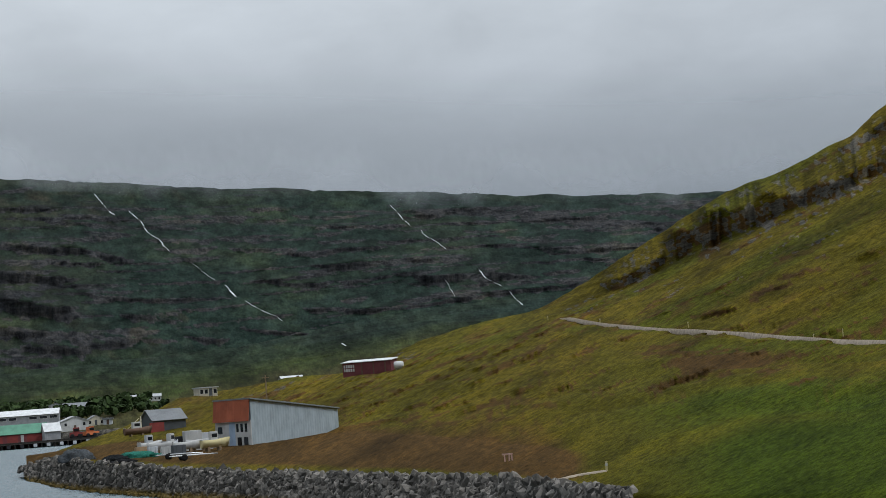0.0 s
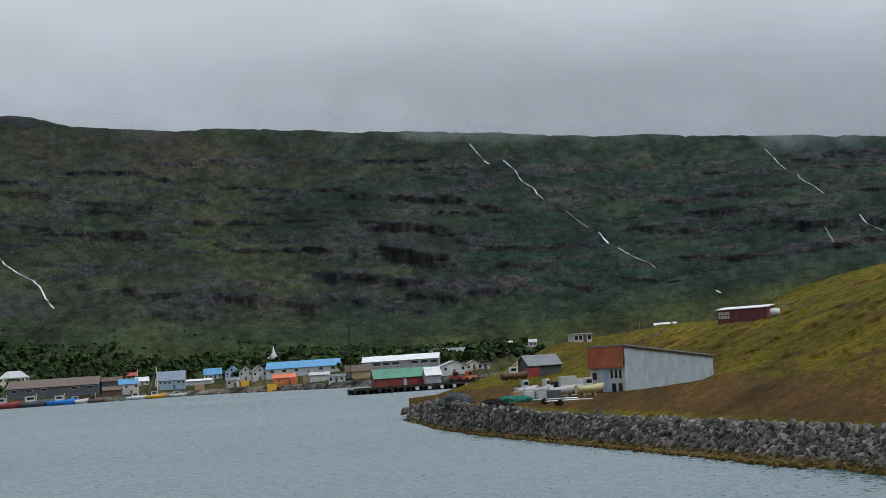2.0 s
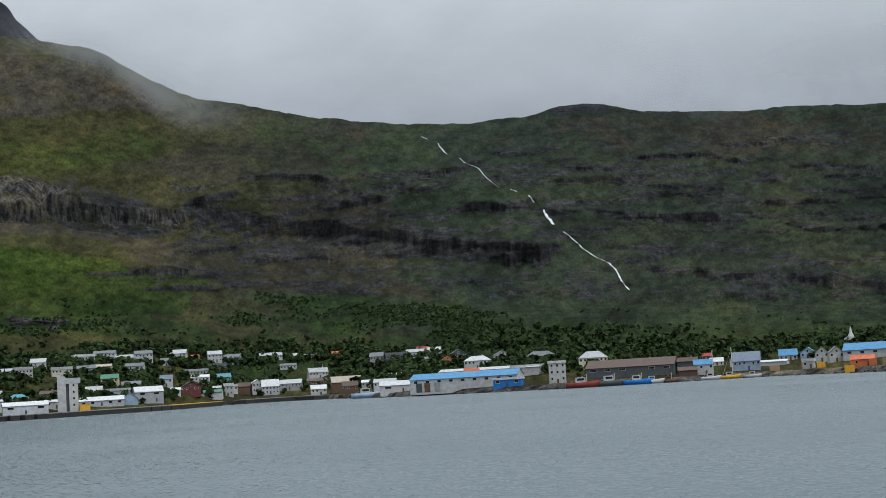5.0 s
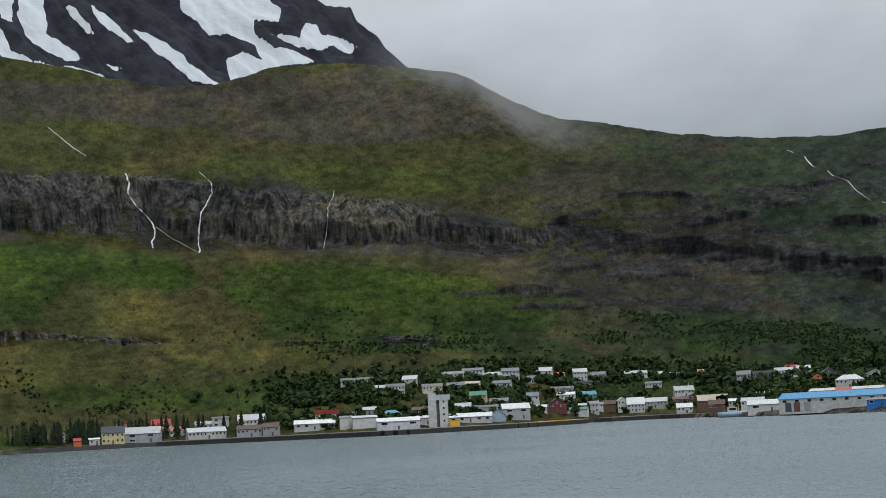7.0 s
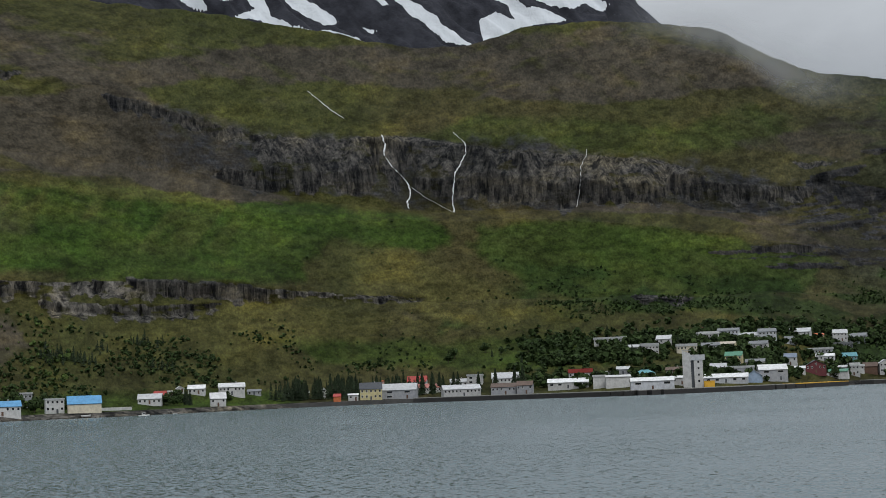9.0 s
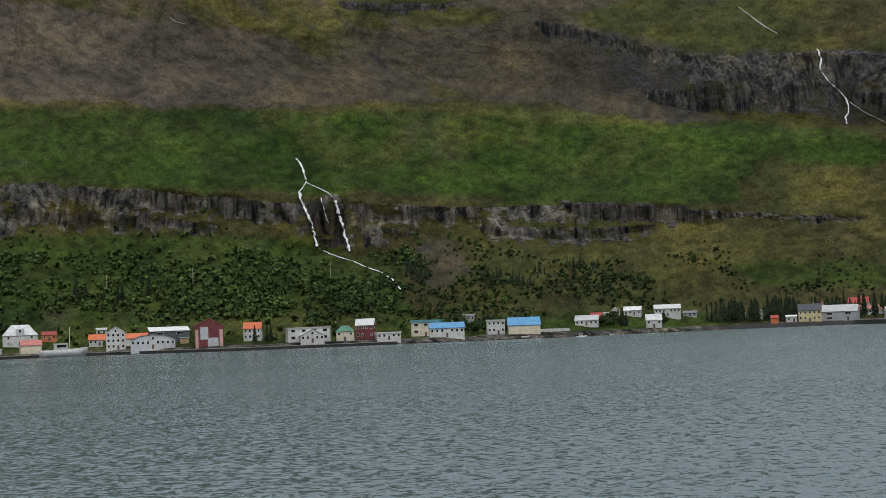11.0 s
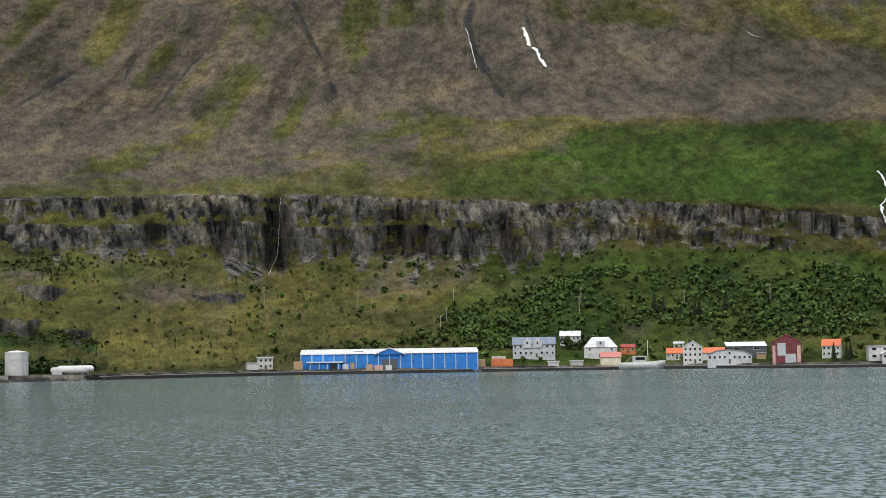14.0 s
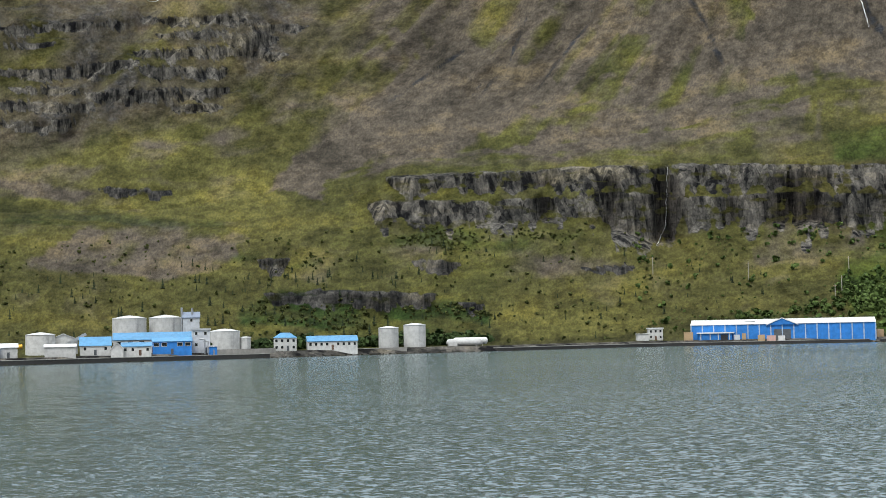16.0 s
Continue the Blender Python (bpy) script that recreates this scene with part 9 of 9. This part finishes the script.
def woods(name, count, templates, zone, lo, hi, mat, label, seed):
    """One joined mesh of many small bushes or trees, scattered over a zone of the land."""
    rng = np.random.RandomState(seed)
    V, F, n, made, tries = [], [], 0, 0, 0
    while made < count and tries < count * 14:
        tries += 1
        az, dist, keep = zone(rng)
        x, y = -math.sin(math.radians(az)) * dist, math.cos(math.radians(az)) * dist
        if rng.rand() > keep(az, dist, x, y):
            continue
        vs, fs = templates[rng.randint(len(templates))]
        h, th = lo + (hi - lo) * rng.rand() ** 1.8, rng.uniform(0, 6.28)
        c, s = math.cos(th), math.sin(th)
        z = far_z(az, dist)
        w = h * rng.uniform(0.8, 1.25)
        V.append(np.stack([x + w * (c * vs[:, 0] - s * vs[:, 1]), y + w * (s * vs[:, 0] + c * vs[:, 1]), z - 0.15 + h * vs[:, 2]], 1))
        F += [tuple(i + n for i in f) for f in fs]
        n += len(vs)
        made += 1
    me = bpy.data.meshes.new(name)
    me.from_pydata(np.concatenate(V).tolist(), [], F)
    me.materials.append(mat)
    tagged(new(name, me), label, "woods", kind="stuff")


T_RNG = random.Random(8)
BUSHES = [leafy_crown(T_RNG, 26, 0.235) for _ in range(9)]
SMALL_SPRUCES = [spruce_crown(T_RNG, 6, 6) for _ in range(5)]
SHORE = lambda az: float(np.interp(az, FAR_A, FR[2]))


def zone(az0, az1, d0, d1, patch, bias, seed):
    def pick(rng):
        az = rng.uniform(az0, az1)
        dd = rng.uniform(d0, d1)
        edge = min(1.0, (az - az0) / 3.0, (az1 - az) / 3.0) * min(1.0, (dd - d0) / (0.15 * (d1 - d0)) + 0.3, (d1 - dd) / (0.3 * (d1 - d0)))
        return az, SHORE(az) + dd, lambda a, d, x, y: edge * float(np.clip(bias + 1.8 * fbm(np.array([x / patch]), np.array([y / patch]), 3, seed)[0], 0, 1))
    return pick


def in_scrub(az0, az1, d0, d1, least, seed):
    """Like zone, but thick where the land bears scrub."""
    def pick(rng):
        az, dd = rng.uniform(az0, az1), rng.uniform(d0, d1)
        j = int(np.clip(np.searchsorted(FAR_A, az), 1, len(FAR_A) - 1))
        r = SHORE(az) + dd
        s = float(F_scrub[min(int(np.searchsorted(FR[:, j], r)), len(FR) - 1), j])
        return az, r, lambda a, d, x, y: least + s * float(np.clip(0.42 + 1.5 * fbm(np.array([x / 55]), np.array([y / 55]), 3, seed)[0], 0, 1))
    return pick


woods("town_bushes", 4200, BUSHES, zone(28, 54, 60, 350, 40, 0.62, 701), 3.0, 7.5, BROAD, "green bushes and small trees between the houses", 1)
woods("harbour_bushes", 700, BUSHES, zone(14, 31, 120, 330, 50, 0.50, 702), 2.5, 6.0, BROAD, "green bushes behind the harbour houses", 21)
woods("harbour_wood", 1500, BUSHES, zone(9.5, 32, 140, 420, 70, 0.62, 703), 3.5, 8.0, BROAD, "band of green birch wood behind the harbour", 2)
woods("hill_scrub", 5600, BUSHES, in_scrub(16, 62, 180, 640, 0.005, 705), 1.2, 3.4, BROAD, "low dark green scrub on the slope above town", 3)
woods("under_cliff_wood", 4200, BUSHES, in_scrub(69, 99, 50, 320, 0.03, 707), 1.0, 5.0, WILLOW, "dense green scrub below the basalt cliff", 4)
woods("dark_grove", 420, SMALL_SPRUCES, in_scrub(64.5, 72.8, 90, 260, 0.0, 709), 4.0, 8.0, CONIFER, "dark grove of young spruces under the cliff", 5)
woods("dark_grove", 170, SMALL_SPRUCES, zone(56.6, 62.4, 40, 86, 16, 0.32, 710), 6.0, 16.0, CONIFER, "dark spruce grove behind the shore houses", 15)
woods("slope_scrub", 900, BUSHES, zone(56, 75, 90, 300, 60, 0.22, 711), 1.5, 3.6, BROAD, "scattered low scrub on the green slope", 6)
woods("east_scrub", 1300, BUSHES, in_scrub(95, 122, 40, 320, 0.025, 713), 1.0, 2.8, OLIVE, "scattered olive scrub on the slope above the tanks", 7)
woods("young_spruces", 200, SMALL_SPRUCES, zone(94, 123, 60, 285, 45, 0.25, 715), 2.2, 5.5, CONIFER, "scattered young spruces on the slope", 8)
woods("plant_wood", 700, BUSHES, zone(104, 115.5, 22, 75, 40, 0.62, 717), 2.5, 5.5, BROAD, "dense green wood behind the white tanks", 9)
woods("stream_wood", 380, BUSHES, zone(72.8, 76.8, 90, 240, 40, 0.55, 719), 2.0, 4.5, BROAD, "dark scrub along the waterfall stream", 10)

# ---- boulders: the breakwater, and the stony banks of the far shore ----
def boulder_mesh(rng, name="boulder"):
    """An angular quarry stone, about 1 across."""
    bm = bmesh.new()
    bmesh.ops.create_icosphere(bm, subdivisions=1, radius=0.5)
    stretch = Vector((rng.uniform(0.8, 1.35), rng.uniform(0.75, 1.1), rng.uniform(0.55, 0.85)))
    off = Vector((rng.uniform(0, 50), rng.uniform(0, 50), 0))
    for v in bm.verts:
        k = 1 + 0.45 * noise.noise(v.co * 2.3 + off)
        v.co = Vector((v.co.x * stretch.x * k, v.co.y * stretch.y * k, v.co.z * stretch.z * k))
    for _ in range(3):
        d = Vector((rng.uniform(-1, 1), rng.uniform(-1, 1), rng.uniform(-0.2, 1))).normalized()
        for v in bm.verts:
            h = v.co.dot(d) - 0.34
            if h > 0:
                v.co -= d * h
    me = bpy.data.meshes.new(name)
    bm.to_mesh(me)
    bm.free()
    return me


def stone_material(name, colour, weed, single=False):
    m, nt, b = material(name, 0.9, 0.0, 0.2)
    geo = node(nt, "ShaderNodeNewGeometry")
    n = noise_node(nt, geo.outputs["Position"], 2.2, 6, 0.65)
    rnd = nt.nodes.new("ShaderNodeObjectInfo").outputs["Random"] if single else geo.outputs["Random Per Island"]
    c = ramp(nt, rnd, (0.0, tuple(0.25 * v for v in colour)), (0.5, tuple(0.6 * v for v in colour)), (1.0, tuple(1.35 * v for v in colour)))
    c = mixed(nt, 1.0, c, ramp(nt, n, (0.3, (0.55, 0.55, 0.55)), (0.7, (1.25, 1.25, 1.25))), "MULTIPLY")
    sep = nt.nodes.new("ShaderNodeSeparateXYZ")
    nt.links.new(geo.outputs["Position"], sep.inputs[0])
    shade_or_weed = ramp(nt, maths(nt, "MULTIPLY_ADD", n, 0.8, sep.outputs["Z"]), (0.6, (1, 1, 1)), (1.0, (0, 0, 0)))
    c = mixed(nt, shade_or_weed, c, weed)
    nt.links.new(c, b.inputs["Base Color"])
    bumped(nt, b, n, 0.6, 0.12)
    return m


STONE = stone_material("grey quarry stone", (0.175, 0.160, 0.142), (0.095, 0.066, 0.016))
BOULDER = stone_material("grey quarry boulder", (0.175, 0.160, 0.142), (0.095, 0.066, 0.016), True)
ROCK_RNG = random.Random(31)
BOULDERS = [boulder_mesh(ROCK_RNG) for _ in range(14)]
for me in BOULDERS:
    me.materials.append(BOULDER)
breakwater = new("breakwater")
tagged(breakwater, "breakwater bank of tumbled grey quarry boulders", "breakwater", kind="structure")
spots = []
for i in range(4600):
    az = ROCK_RNG.uniform(-6.4, 14.75)
    R0, Z0 = near_bands(np.array([az, az + 0.01]))
    s = ROCK_RNG.uniform(-0.12, 1.12)
    spots.append((az, float(R0[1][0] + (R0[2][0] - R0[1][0]) * s), float(Z0[1][0] + (Z0[2][0] - Z0[1][0]) * s)))
# the far side of the tip
for i in range(420):
    az = ROCK_RNG.uniform(12.6, 14.9)
    R0, Z0 = near_bands(np.array([az, az + 0.01]))
    spots.append((az, float(R0[2][0]) + ROCK_RNG.uniform(0, 10 if az > 13.6 else 3), float(Z0[2][0])))
spots.sort(key=lambda p: p[1])


def stone_pose(az, r, z, size):
    return Matrix.Translation(at(az, r) + Vector((0, 0, z))) @ Euler([ROCK_RNG.uniform(0, 6.28) for _ in range(3)]).to_matrix().to_4x4() @ Matrix.Scale(size, 4)


for az, r, z in spots[:300]:
    o = new("boulder", ROCK_RNG.choice(BOULDERS))
    o.parent = breakwater
    o.matrix_local = stone_pose(az, r, z - 0.15, ROCK_RNG.uniform(0.45, 1.05))


def scatter_stones(name, places, lo, hi, mat, label, parent=None):
    data = []
    for me in BOULDERS:
        data.append((np.array([v.co[:] for v in me.vertices]), [tuple(p.vertices) for p in me.polygons]))
    V, F, n = [], [], 0
    for az, r, z in places:
        vs, fs = ROCK_RNG.choice(data)
        m = np.array(stone_pose(az, r, z, ROCK_RNG.uniform(lo, hi)))
        V.append(vs @ m[:3, :3].T + m[:3, 3])
        F += [tuple(i + n for i in f) for f in fs]
        n += len(vs)
    me = bpy.data.meshes.new(name)
    me.from_pydata(np.concatenate(V).tolist(), [], F)
    me.materials.append(mat)
    o = new(name, me)
    o.parent = parent
    tagged(o, label, "" if parent else "stones", kind="stuff")


scatter_stones("rubble", [(a, r, z - 0.15) for a, r, z in spots[300:]], 0.45, 1.1, STONE, "tumbled grey boulders", breakwater)
weed = []
for i in range(500):
    az = ROCK_RNG.uniform(1.0, 14.2)
    R0, Z0 = near_bands(np.array([az, az + 0.01]))
    weed.append((az, float(R0[1][0]) - ROCK_RNG.uniform(-0.5, 3.0), -0.05))
scatter_stones("seaweed_stones", weed, 0.3, 0.8, STONE, "low stones with yellow-brown seaweed at the waterline")
bank = []
for i in range(1800):
    az = ROCK_RNG.uniform(57, 123.5)
    d = SHORE(az) - 7 + ROCK_RNG.uniform(-1, 8)
    bank.append((az, d, far_z(az, d)))
for i in range(700):
    az = ROCK_RNG.uniform(17, 38)
    d = SHORE(az) - 7 + ROCK_RNG.uniform(-1, 8)
    bank.append((az, d, far_z(az, d)))
scatter_stones("shore_stones", bank, 0.6, 1.6, stone_material("dark shore stone", (0.040, 0.038, 0.036), (0.020, 0.018, 0.010)), "dark stones along the far shore")
